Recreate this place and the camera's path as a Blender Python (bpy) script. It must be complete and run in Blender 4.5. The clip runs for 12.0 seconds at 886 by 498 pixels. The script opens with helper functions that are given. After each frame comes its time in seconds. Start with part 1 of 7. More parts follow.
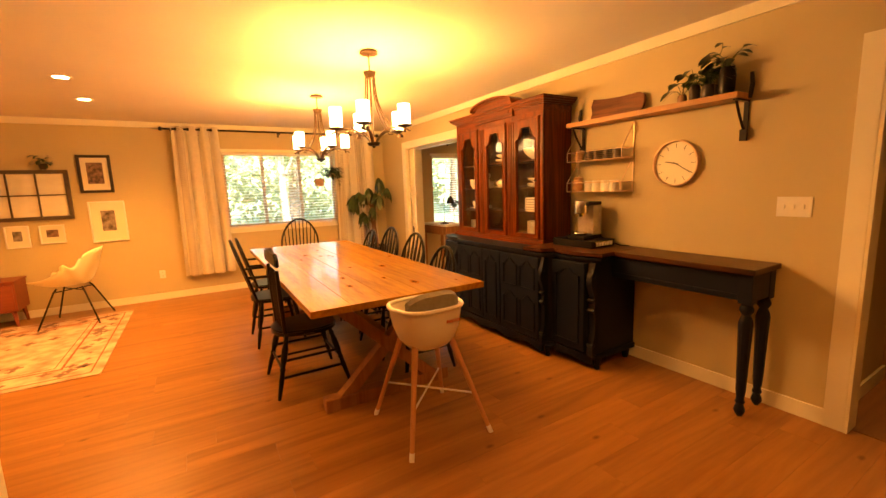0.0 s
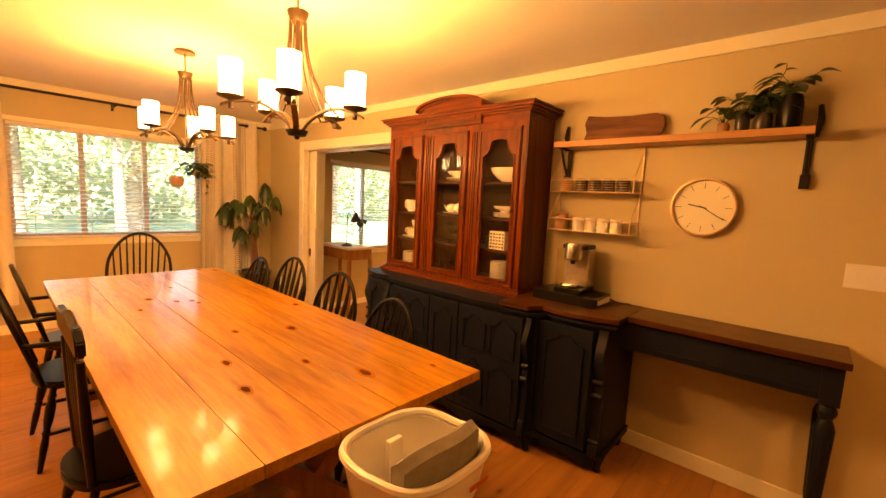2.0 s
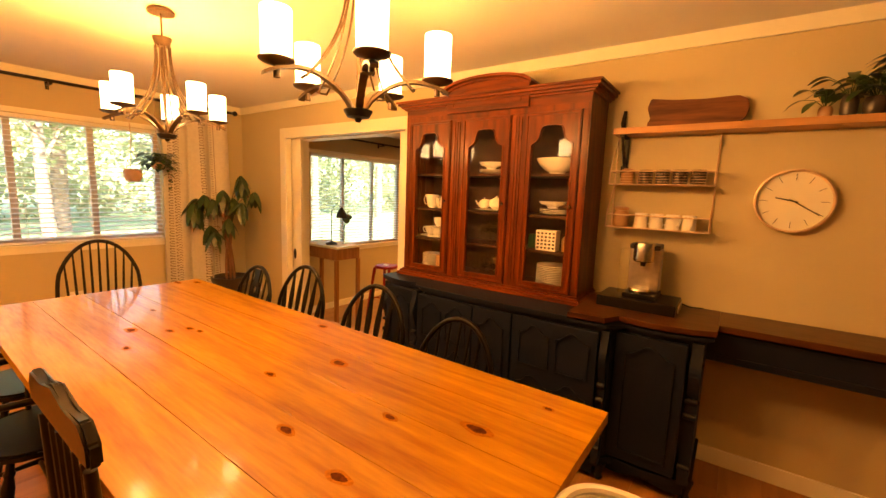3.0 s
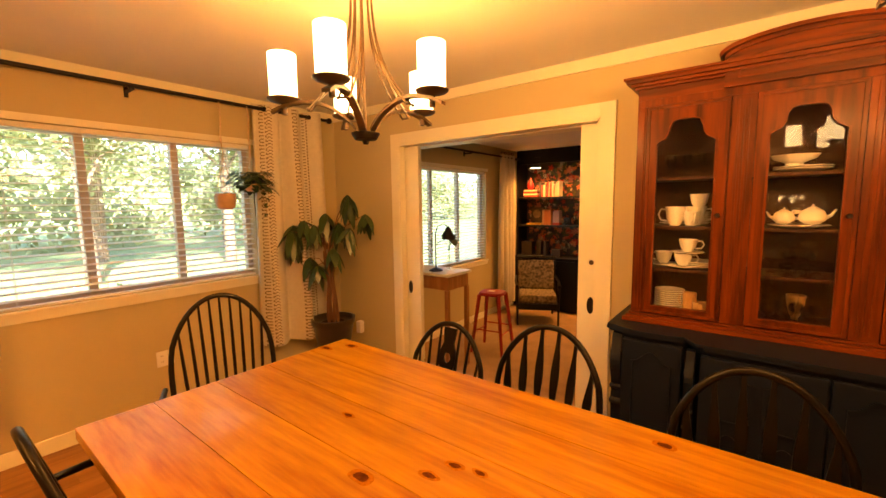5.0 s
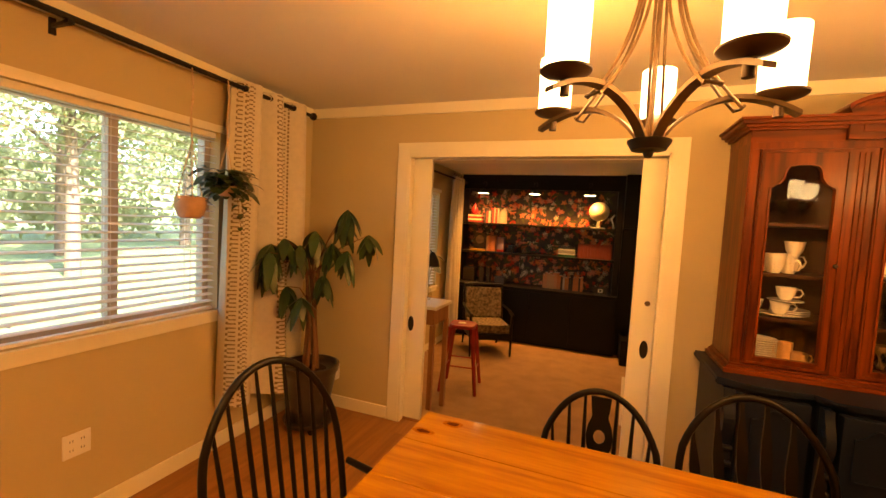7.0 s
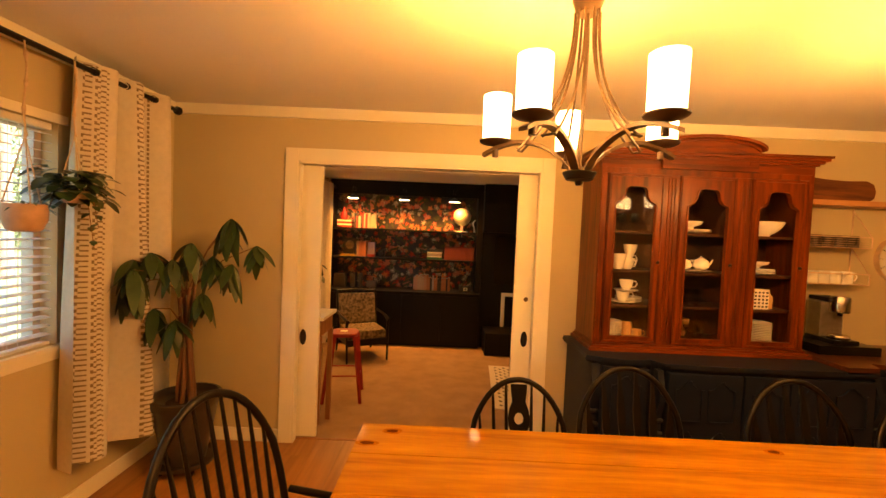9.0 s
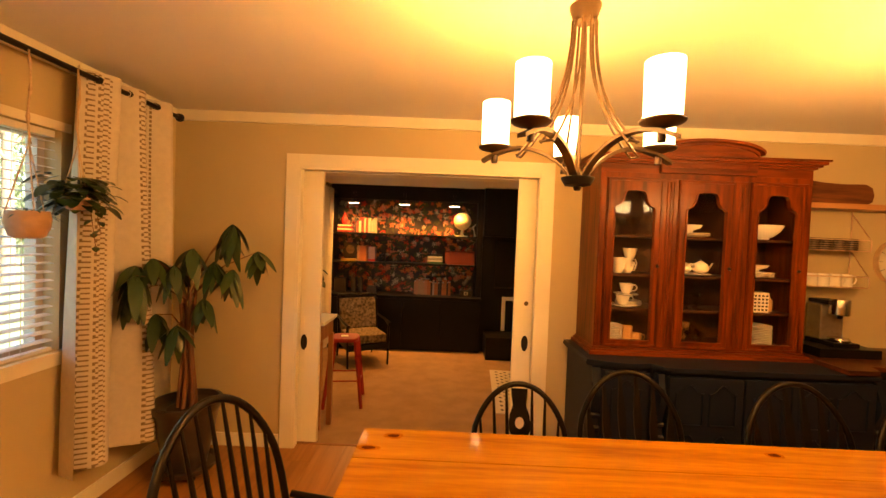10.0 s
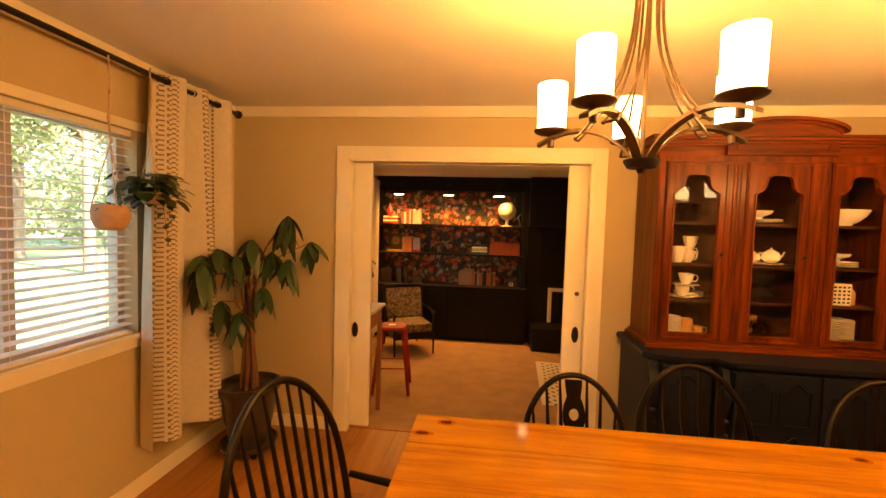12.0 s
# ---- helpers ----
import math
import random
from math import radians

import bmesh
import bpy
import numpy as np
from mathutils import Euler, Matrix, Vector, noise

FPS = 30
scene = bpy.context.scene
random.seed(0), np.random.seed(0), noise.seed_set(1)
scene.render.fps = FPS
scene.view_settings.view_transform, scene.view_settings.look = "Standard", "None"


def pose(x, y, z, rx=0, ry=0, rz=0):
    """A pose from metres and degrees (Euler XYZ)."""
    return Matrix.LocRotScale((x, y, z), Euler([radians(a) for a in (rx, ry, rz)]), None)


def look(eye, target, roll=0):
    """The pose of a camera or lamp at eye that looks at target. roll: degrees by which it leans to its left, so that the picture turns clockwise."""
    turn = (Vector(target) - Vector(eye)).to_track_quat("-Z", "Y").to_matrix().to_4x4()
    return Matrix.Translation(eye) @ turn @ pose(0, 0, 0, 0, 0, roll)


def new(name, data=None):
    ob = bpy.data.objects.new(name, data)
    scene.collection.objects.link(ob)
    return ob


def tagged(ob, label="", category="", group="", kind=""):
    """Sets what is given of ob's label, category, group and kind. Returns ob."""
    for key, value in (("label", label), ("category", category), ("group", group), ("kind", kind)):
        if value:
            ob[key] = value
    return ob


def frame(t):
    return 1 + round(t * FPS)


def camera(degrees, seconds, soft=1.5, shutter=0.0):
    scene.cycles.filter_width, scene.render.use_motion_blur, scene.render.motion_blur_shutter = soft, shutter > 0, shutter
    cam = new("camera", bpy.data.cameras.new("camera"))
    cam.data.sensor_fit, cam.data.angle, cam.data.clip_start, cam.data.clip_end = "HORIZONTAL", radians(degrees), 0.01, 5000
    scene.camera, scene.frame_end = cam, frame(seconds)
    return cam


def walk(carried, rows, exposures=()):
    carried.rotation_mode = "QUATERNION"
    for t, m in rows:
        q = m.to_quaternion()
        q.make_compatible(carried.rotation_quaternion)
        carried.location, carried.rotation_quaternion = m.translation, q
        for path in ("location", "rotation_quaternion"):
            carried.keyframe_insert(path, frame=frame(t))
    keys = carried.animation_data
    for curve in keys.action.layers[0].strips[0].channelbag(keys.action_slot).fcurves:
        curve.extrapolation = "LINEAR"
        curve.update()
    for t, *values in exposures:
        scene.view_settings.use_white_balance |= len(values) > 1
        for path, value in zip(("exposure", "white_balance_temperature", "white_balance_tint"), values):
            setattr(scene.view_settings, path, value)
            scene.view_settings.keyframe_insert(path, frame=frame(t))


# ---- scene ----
cam = camera(94.4, 12.0)
PATH = [
    (0, (0.081, 0.126, 1.431), (1.096, 1.823, 1.133), -2.1),
    (0.5, (0.147, 0.307, 1.388), (1.289, 1.902, 0.999), -0.6),
    (1, (0.176, 0.628, 1.442), (1.465, 2.129, 1.152), -0.0),
    (1.5, (0.259, 0.974, 1.443), (1.697, 2.329, 1.136), 2.3),
    (2, (0.328, 1.345, 1.493), (1.815, 2.663, 1.267), 2.9),
    (2.5, (0.309, 1.69, 1.48), (1.888, 2.89, 1.222), 3.0),
    (2.7, (0.287, 1.83, 1.502), (1.905, 2.973, 1.229), 2.2),
    (4.5, (0.3, 3.162, 1.529), (1.9, 4.336, 1.284), 0.6),
    (5, (0.302, 3.577, 1.536), (1.883, 4.781, 1.315), -0.8),
    (5.5, (0.263, 3.951, 1.532), (1.83, 5.17, 1.291), 1.3),
    (6, (0.185, 4.269, 1.563), (1.834, 5.376, 1.329), -0.9),
    (6.5, (0.195, 4.572, 1.549), (1.896, 5.607, 1.363), 0.2),
    (7, (0.212, 4.779, 1.559), (2.082, 5.478, 1.438), 3.1),
    (7.5, (0.127, 4.962, 1.573), (2.104, 5.239, 1.461), 1.5),
    (9.5, (0.071, 5.077, 1.585), (2.07, 5.074, 1.514), 2.4),
    (10, (0.065, 5.074, 1.587), (2.064, 5.081, 1.533), 2.2),
    (10.5, (0.068, 5.081, 1.584), (2.066, 5.119, 1.531), 2.3),
    (11, (0.073, 5.082, 1.587), (2.072, 5.142, 1.543), 2.0),
    (11.5, (0.072, 5.098, 1.575), (2.066, 5.225, 1.483), 2.4),
    (12, (0.071, 5.113, 1.574), (2.057, 5.323, 1.47), 1.7),
]
walk(cam, [(t, look(eye, target, roll)) for t, eye, target, roll in PATH], [(0.0, 3.55), (1.5, 3.47), (2.5, 3.35), (4.5, 3.08), (6.5, 2.84), (7.5, 2.85), (9.5, 3.0), (12.0, 2.95)])

# ---- world, sun, exposure ----
scene.view_settings.exposure = 2.8
world = bpy.data.worlds.new("world")
scene.world = world
world.use_nodes = True
sky = world.node_tree.nodes.new("ShaderNodeTexSky")
sky.sky_type, sky.sun_disc = "NISHITA", False
sky.sun_elevation, sky.sun_rotation = radians(32), radians(200)
bg = world.node_tree.nodes["Background"]
bg.inputs["Strength"].default_value = 0.15
world.node_tree.links.new(sky.outputs[0], bg.inputs["Color"])
sun = new("sun", bpy.data.lights.new("sun", "SUN"))
sun.data.energy, sun.data.angle, sun.data.color = 5.0, radians(0.6), (1, 0.93, 0.82)
sun.matrix_basis = look((0, 0, 0), (-math.sin(radians(200)) * math.cos(radians(32)), -math.cos(radians(200)) * math.cos(radians(32)), -math.sin(radians(32))))
LAMP = (1.0, 0.363, 0.055)
SHADE_W, DOWN_W, STUDY_W, PICTURE_W = 2.0, 9.5, 4.2, 17.0


def lamp(kind, at, watts, size=0.04, color=LAMP, spot=110, down=True):
    data = bpy.data.lights.new("lamp", kind)
    data.energy, data.color = watts, color
    if kind == "AREA":
        data.shape, data.size = "DISK", size
    else:
        data.shadow_soft_size = size
    if kind == "SPOT":
        data.spot_size, data.spot_blend = radians(spot), 0.6
    ob = new("lamp", data)
    ob.matrix_basis = pose(*at)
    return ob


# ---- materials ----
def mat(name, color, rough=0.6, metal=0.0, vary=0.12, scale=6.0, bump=0.0, bscale=60.0, stretch=(1, 1, 1), coat=0.0, color2=None, emit=0.0, emit_color=None, rand=0.0, spec=0.5, sheen=0.0):
    m = bpy.data.materials.new(name)
    m.use_nodes = True
    nt = m.node_tree
    n, l = nt.nodes, nt.links
    b = n["Principled BSDF"]
    b.inputs["Roughness"].default_value = rough
    b.inputs["Metallic"].default_value = metal
    b.inputs["Coat Weight"].default_value = coat
    b.inputs["Specular IOR Level"].default_value = spec
    b.inputs["Sheen Weight"].default_value = sheen
    tc = n.new("ShaderNodeTexCoord")
    mp = n.new("ShaderNodeMapping")
    mp.inputs["Scale"].default_value = stretch
    l.new(tc.outputs["Object"], mp.inputs["Vector"])
    nz = n.new("ShaderNodeTexNoise")
    nz.inputs["Scale"].default_value, nz.inputs["Detail"].default_value = scale, 6
    l.new(mp.outputs[0], nz.inputs["Vector"])
    mx = n.new("ShaderNodeMix")
    mx.data_type = "RGBA"
    c2 = color2 or tuple(c * (1 - vary * 2) for c in color)
    mx.inputs[6].default_value, mx.inputs[7].default_value = (*color, 1), (*c2, 1)
    cr = n.new("ShaderNodeMapRange")
    cr.inputs["From Min"].default_value, cr.inputs["From Max"].default_value = 0.35, 0.75
    l.new(nz.outputs["Fac"], cr.inputs["Value"])
    l.new(cr.outputs[0], mx.inputs[0])
    out = mx.outputs[2]
    if rand:
        oi = n.new("ShaderNodeObjectInfo")
        hs = n.new("ShaderNodeHueSaturation")
        mr = n.new("ShaderNodeMapRange")
        mr.inputs["To Min"].default_value, mr.inputs["To Max"].default_value = 1 - rand, 1 + rand
        l.new(oi.outputs["Random"], mr.inputs["Value"])
        l.new(mr.outputs[0], hs.inputs["Value"])
        l.new(out, hs.inputs["Color"])
        out = hs.outputs[0]
    l.new(out, b.inputs["Base Color"])
    if bump:
        nb = n.new("ShaderNodeTexNoise")
        nb.inputs["Scale"].default_value, nb.inputs["Detail"].default_value = bscale, 4
        l.new(mp.outputs[0], nb.inputs["Vector"])
        bp = n.new("ShaderNodeBump")
        bp.inputs["Strength"].default_value, bp.inputs["Distance"].default_value = bump, 0.004
        l.new(nb.outputs["Fac"], bp.inputs["Height"])
        l.new(bp.outputs[0], b.inputs["Normal"])
    if emit:
        b.inputs["Emission Color"].default_value = (*(emit_color or color), 1)
        b.inputs["Emission Strength"].default_value = emit
    return m


def wood(name, color, dark, axis="Y", rough=0.4, scale=1.0, coat=0.0, knots=0.0, rand=0.0, contrast=1.0, wave=0.22, fine_w=0.35, gloss=0.27, spec=0.35):
    """Wood with long grain along an axis, fine pores, and round knots."""
    m = bpy.data.materials.new(name)
    m.use_nodes = True
    nt = m.node_tree
    n, l = nt.nodes, nt.links
    b = n["Principled BSDF"]
    tc, oi = n.new("ShaderNodeTexCoord"), n.new("ShaderNodeObjectInfo")
    add = n.new("ShaderNodeVectorMath")
    sc = n.new("ShaderNodeVectorMath")
    sc.operation = "SCALE"
    cb = n.new("ShaderNodeCombineXYZ")
    for i in range(3):
        l.new(oi.outputs["Random"], cb.inputs[i])
    l.new(cb.outputs[0], sc.inputs[0])
    sc.inputs["Scale"].default_value = 37.0
    l.new(tc.outputs["Object"], add.inputs[0])
    l.new(sc.outputs[0], add.inputs[1])
    mp = n.new("ShaderNodeMapping")
    k = {"X": (0.09, 1, 1), "Y": (1, 0.09, 1), "Z": (1, 1, 0.09)}[axis]
    mp.inputs["Scale"].default_value = tuple(v * scale for v in k)
    l.new(add.outputs[0], mp.inputs["Vector"])
    big, fine = n.new("ShaderNodeTexNoise"), n.new("ShaderNodeTexNoise")
    big.inputs["Scale"].default_value, big.inputs["Detail"].default_value, big.inputs["Distortion"].default_value = 9, 5, 1.2
    fine.inputs["Scale"].default_value, fine.inputs["Detail"].default_value = 110, 4
    wv = n.new("ShaderNodeTexWave")
    wv.wave_type, wv.bands_direction = "BANDS", "X" if axis != "X" else "Y"
    wv.inputs["Scale"].default_value, wv.inputs["Distortion"].default_value, wv.inputs["Detail"].default_value = 5.0, 22.0, 4.0
    for t in (big, fine, wv):
        l.new(mp.outputs[0], t.inputs["Vector"])
    s1, s2 = n.new("ShaderNodeMath"), n.new("ShaderNodeMath")
    s1.operation = s2.operation = "MULTIPLY_ADD"
    l.new(big.outputs["Fac"], s1.inputs[0])
    s1.inputs[1].default_value = 0.9 * contrast
    s1.inputs[2].default_value = -0.2 * contrast
    l.new(fine.outputs["Fac"], s2.inputs[0])
    s2.inputs[1].default_value = fine_w
    l.new(s1.outputs[0], s2.inputs[2])
    s3 = n.new("ShaderNodeMath")
    s3.operation = "MULTIPLY_ADD"
    l.new(wv.outputs["Fac"], s3.inputs[0])
    s3.inputs[1].default_value = wave * contrast
    l.new(s2.outputs[0], s3.inputs[2])
    fac = s3.outputs[0]
    if knots:
        vo = n.new("ShaderNodeTexVoronoi")
        vo.voronoi_dimensions = "2D"
        mk = n.new("ShaderNodeMapping")
        kk = {"X": (0.55, 1, 1), "Y": (1, 0.55, 1), "Z": (1, 1, 0.55)}[axis]
        mk.inputs["Scale"].default_value = tuple(v * 1.9 for v in kk)
        l.new(add.outputs[0], mk.inputs["Vector"])
        l.new(mk.outputs[0], vo.inputs["Vector"])
        vo.inputs["Scale"].default_value = 1.0
        rr = n.new("ShaderNodeMapRange")
        rr.inputs["From Min"].default_value, rr.inputs["From Max"].default_value = 0.006, 0.036
        rr.inputs["To Min"].default_value, rr.inputs["To Max"].default_value = knots, 0.0
        l.new(vo.outputs["Distance"], rr.inputs["Value"])
        s4 = n.new("ShaderNodeMath")
        l.new(fac, s4.inputs[0])
        l.new(rr.outputs[0], s4.inputs[1])
        fac = s4.outputs[0]
    mx = n.new("ShaderNodeMix")
    mx.data_type = "RGBA"
    mx.inputs[6].default_value, mx.inputs[7].default_value = (*color, 1), (*dark, 1)
    l.new(fac, mx.inputs[0])
    out = mx.outputs[2]
    if rand:
        hs, mr = n.new("ShaderNodeHueSaturation"), n.new("ShaderNodeMapRange")
        mr.inputs["To Min"].default_value, mr.inputs["To Max"].default_value = 1 - rand, 1 + rand
        l.new(oi.outputs["Random"], mr.inputs["Value"])
        l.new(mr.outputs[0], hs.inputs["Value"])
        l.new(out, hs.inputs["Color"])
        out = hs.outputs[0]
    l.new(out, b.inputs["Base Color"])
    ro = n.new("ShaderNodeMapRange")
    ro.inputs["To Min"].default_value, ro.inputs["To Max"].default_value = rough * 0.85, rough * 1.25
    l.new(fine.outputs["Fac"], ro.inputs["Value"])
    l.new(ro.outputs[0], b.inputs["Roughness"])
    b.inputs["Coat Weight"].default_value = coat
    b.inputs["Coat Roughness"].default_value = gloss
    b.inputs["Specular IOR Level"].default_value = spec
    bp = n.new("ShaderNodeBump")
    bp.inputs["Strength"].default_value, bp.inputs["Distance"].default_value = 0.08, 0.0015
    l.new(s2.outputs[0], bp.inputs["Height"])
    l.new(bp.outputs[0], b.inputs["Normal"])
    return m


def glass(name, rough=0.0, tint=(1, 1, 1), clear=0.85):
    """Thin pane: mostly clear, with a mirror gloss by Fresnel."""
    m = bpy.data.materials.new(name)
    m.use_nodes = True
    nt = m.node_tree
    n, l = nt.nodes, nt.links
    n.remove(n["Principled BSDF"])
    tr, gl, mx, fr, pw = n.new("ShaderNodeBsdfTransparent"), n.new("ShaderNodeBsdfGlossy"), n.new("ShaderNodeMixShader"), n.new("ShaderNodeLayerWeight"), n.new("ShaderNodeMath")
    tr.inputs["Color"].default_value = (*tint, 1)
    gl.inputs["Roughness"].default_value = rough
    pw.operation = "POWER"
    pw.inputs[1].default_value = 4.5
    sc = n.new("ShaderNodeMath")
    sc.operation = "MULTIPLY_ADD"
    sc.inputs[1].default_value, sc.inputs[2].default_value = 0.85, 0.035
    l.new(fr.outputs["Facing"], pw.inputs[0])
    l.new(pw.outputs[0], sc.inputs[0])
    l.new(sc.outputs[0], mx.inputs[0])
    l.new(tr.outputs[0], mx.inputs[1])
    l.new(gl.outputs[0], mx.inputs[2])
    l.new(mx.outputs[0], n["Material Output"].inputs["Surface"])
    return m


M = dict(
    wall=mat("wall_paint", (0.52, 0.435, 0.24), 0.75, vary=0.03, scale=1.5, bump=0.12, bscale=220),
    ceiling=mat("ceiling_paint", (0.72, 0.70, 0.64), 0.85, vary=0.03, scale=1.2, bump=0.25, bscale=90),
    trim=mat("white_trim", (0.78, 0.74, 0.57), 0.4, vary=0.03, scale=4, bump=0.05),
    plank=wood("oak_plank", (0.42, 0.20, 0.048), (0.13, 0.048, 0.011), "X", 0.34, 0.8, knots=0.55, rand=0.07, contrast=1.3, wave=0.08, fine_w=0.12),
    pine=wood("varnished_pine", (0.60, 0.325, 0.003), (0.22, 0.066, 0.0005), "Y", 0.36, 0.75, coat=0.5, rand=0.10, contrast=1.05, wave=0.18, fine_w=0.52, gloss=0.09, spec=0.2),
    pine_end=wood("pine_leg", (0.42, 0.20, 0.08), (0.2, 0.08, 0.03), "Z", 0.4, 1.0),
    cherry=wood("cherry", (0.24, 0.047, 0.001), (0.02, 0.003, 0.0004), "Z", 0.33, 1.1, coat=0.1, contrast=1.2, gloss=0.14, spec=0.18),
    cherry_h=wood("cherry_cross", (0.24, 0.047, 0.001), (0.02, 0.003, 0.0004), "Y", 0.33, 1.1, coat=0.1, contrast=1.2, gloss=0.14, spec=0.18),
    # the same cherry, darkened: the cabinet's inner shade is put into the colour
    cherry_shaded=wood("cherry_inside_shaded", (0.07, 0.018, 0.004), (0.02, 0.005, 0.002), "Y", 0.5, 1.4),
    walnut=wood("walnut_top", (0.115, 0.034, 0.006), (0.012, 0.0035, 0.001), "Y", 0.33, 1.6, contrast=1.5, wave=0.1),
    shelfwood=wood("oiled_pine", (0.55, 0.30, 0.12), (0.36, 0.17, 0.06), "Y", 0.4, 1.2),
    board=wood("cedar", (0.23, 0.075, 0.018), (0.06, 0.018, 0.005), "Y", 0.5, 1.4, contrast=1.5),
    navy=mat("navy_paint", (0.006, 0.0092, 0.022), 0.45, vary=0.2, scale=9, bump=0.15, bscale=120, color2=(0.006, 0.009, 0.017), spec=0.25),
    black=mat("black_lacquer", (0.005, 0.004, 0.003), 0.3, vary=0.2, scale=12, bump=0.08, spec=0.28),
    iron=mat("dark_iron", (0.02, 0.016, 0.014), 0.45, 0.6, scale=15, bump=0.1),
    bronze=mat("brushed_bronze", (0.14, 0.10, 0.062), 0.38, 0.85, vary=0.12, scale=30),
    chrome=mat("brushed_steel", (0.6, 0.58, 0.54), 0.2, 1.0, scale=20, vary=0.05),
    cup=mat("dark_bronze", (0.07, 0.045, 0.026), 0.45, 0.5, vary=0.12, scale=30),
    brass=mat("wire_copper", (0.75, 0.56, 0.36), 0.35, 0.7, scale=20),
    white=mat("white_plastic", (0.78, 0.76, 0.72), 0.35, vary=0.02, scale=4),
    blind=mat("blind_slat", (0.74, 0.72, 0.66), 0.5, vary=0.03),
    vinyl=mat("window_vinyl", (0.46, 0.38, 0.28), 0.45, vary=0.06),
    beech=wood("beech_leg", (0.55, 0.29, 0.14), (0.42, 0.2, 0.09), "Z", 0.45, 2.0, contrast=0.5),
    grey=mat("grey_cushion", (0.30, 0.285, 0.25), 0.8, vary=0.1, scale=40, bump=0.3, bscale=300),
    rug=mat("woven_rug", (0.62, 0.50, 0.38), 0.95, scale=7, color2=(0.36, 0.16, 0.10), bump=0.5, bscale=260),
    carpet=mat("carpet_beige", (0.35, 0.225, 0.115), 0.97, vary=0.12, scale=5, bump=0.8, bscale=320),
    china=mat("glazed_china", (0.80, 0.77, 0.70), 0.18, vary=0.03, scale=8),
    mug=mat("amber_mug", (0.50, 0.30, 0.12), 0.3, vary=0.1, scale=8),
    darkcup=mat("dark_mug", (0.05, 0.035, 0.03), 0.3, scale=8),
    jar=mat("wooden_jar", (0.4, 0.22, 0.1), 0.5, scale=12),
    soil=mat("soil", (0.035, 0.022, 0.015), 0.95, scale=40, bump=1.0, bscale=80),
    pot=mat("glazed_dark_pot", (0.035, 0.027, 0.022), 0.28, scale=10, color2=(0.06, 0.045, 0.035)),
    leaf=mat("broad_leaf", (0.02, 0.047, 0.010), 0.33, scale=18, color2=(0.035, 0.065, 0.014), rand=0.2),
    stem=mat("brown_stem", (0.19, 0.085, 0.04), 0.6, scale=20, stretch=(1, 1, 0.2)),
    terra=mat("tan_ceramic", (0.50, 0.32, 0.19), 0.5, scale=20, bump=0.3, bscale=90),
    rope=mat("cotton_rope", (0.6, 0.45, 0.28), 0.9, scale=60, bump=0.6, bscale=300),
    clockface=mat("clock_face", (0.74, 0.70, 0.55), 0.5, vary=0.02),
    curtain=mat("cotton_curtain", (0.62, 0.575, 0.48), 0.9, vary=0.05, scale=30, bump=0.3, bscale=400),
    stripe=mat("woven_stripe", (0.27, 0.205, 0.145), 0.9, vary=0.2, scale=40, bump=0.3, bscale=400),
    eames=mat("cream_shell", (0.78, 0.72, 0.42), 0.35, vary=0.03),
    redwood=wood("red_cabinet", (0.30, 0.08, 0.035), (0.16, 0.04, 0.02), "X", 0.4, 1.4),
    red=mat("red_enamel", (0.30, 0.010, 0.008), 0.45, vary=0.1, scale=10),
    bkblack=mat("black_bookcase", (0.0045, 0.0045, 0.005), 0.45, vary=0.2, scale=8, spec=0.25),
    mirror=mat("mirror_glass", (0.85, 0.84, 0.80), 0.03, 1.0, vary=0.01),
    darkframe=mat("dark_frame", (0.03, 0.022, 0.018), 0.45, scale=20),
    greywood=wood("weathered_frame", (0.12, 0.09, 0.06), (0.05, 0.035, 0.025), "X", 0.7, 2.0),
    glass=glass("pane_glass"),
    jarglass=glass("jar_glass", 0.02, (0.93, 0.92, 0.88)),
)


# ---- geometry helpers ----
def part(name, bm, material, parent=None, label="", kind="", smooth=False):
    me = bpy.data.meshes.new(name)
    bmesh.ops.recalc_face_normals(bm, faces=bm.faces)
    if smooth:
        for f in bm.faces:
            f.smooth = True
    bm.to_mesh(me)
    bm.free()
    if smooth:
        me.set_sharp_from_angle(angle=radians(38))
    me.materials.append(material)
    ob = new(name, me)
    ob.parent = parent
    return tagged(ob, label=label, kind=kind)


def thing(name, at=(0, 0, 0), rz=0, label="", category="", group=""):
    ob = new(name)
    ob.empty_display_size = 0.05
    ob.matrix_basis = pose(*at, 0, 0, rz)
    return tagged(ob, label=label, category=category, group=group)


def box(bm, x0, x1, y0, y1, z0, z1, bevel=0.0, m=None):
    r = bmesh.ops.create_cube(bm, size=1)
    vs = r["verts"]
    t = Matrix.Translation(((x0 + x1) / 2, (y0 + y1) / 2, (z0 + z1) / 2)) @ Matrix.Diagonal((abs(x1 - x0), abs(y1 - y0), abs(z1 - z0), 1))
    bmesh.ops.transform(bm, matrix=(m @ t) if m else t, verts=vs)
    if bevel:
        es = list({e for v in vs for e in v.link_edges})
        bmesh.ops.bevel(bm, geom=es, offset=bevel, segments=2, affect="EDGES", profile=0.7)
    return bm


def B(*a, **k):
    return box(bmesh.new(), *a, **k)


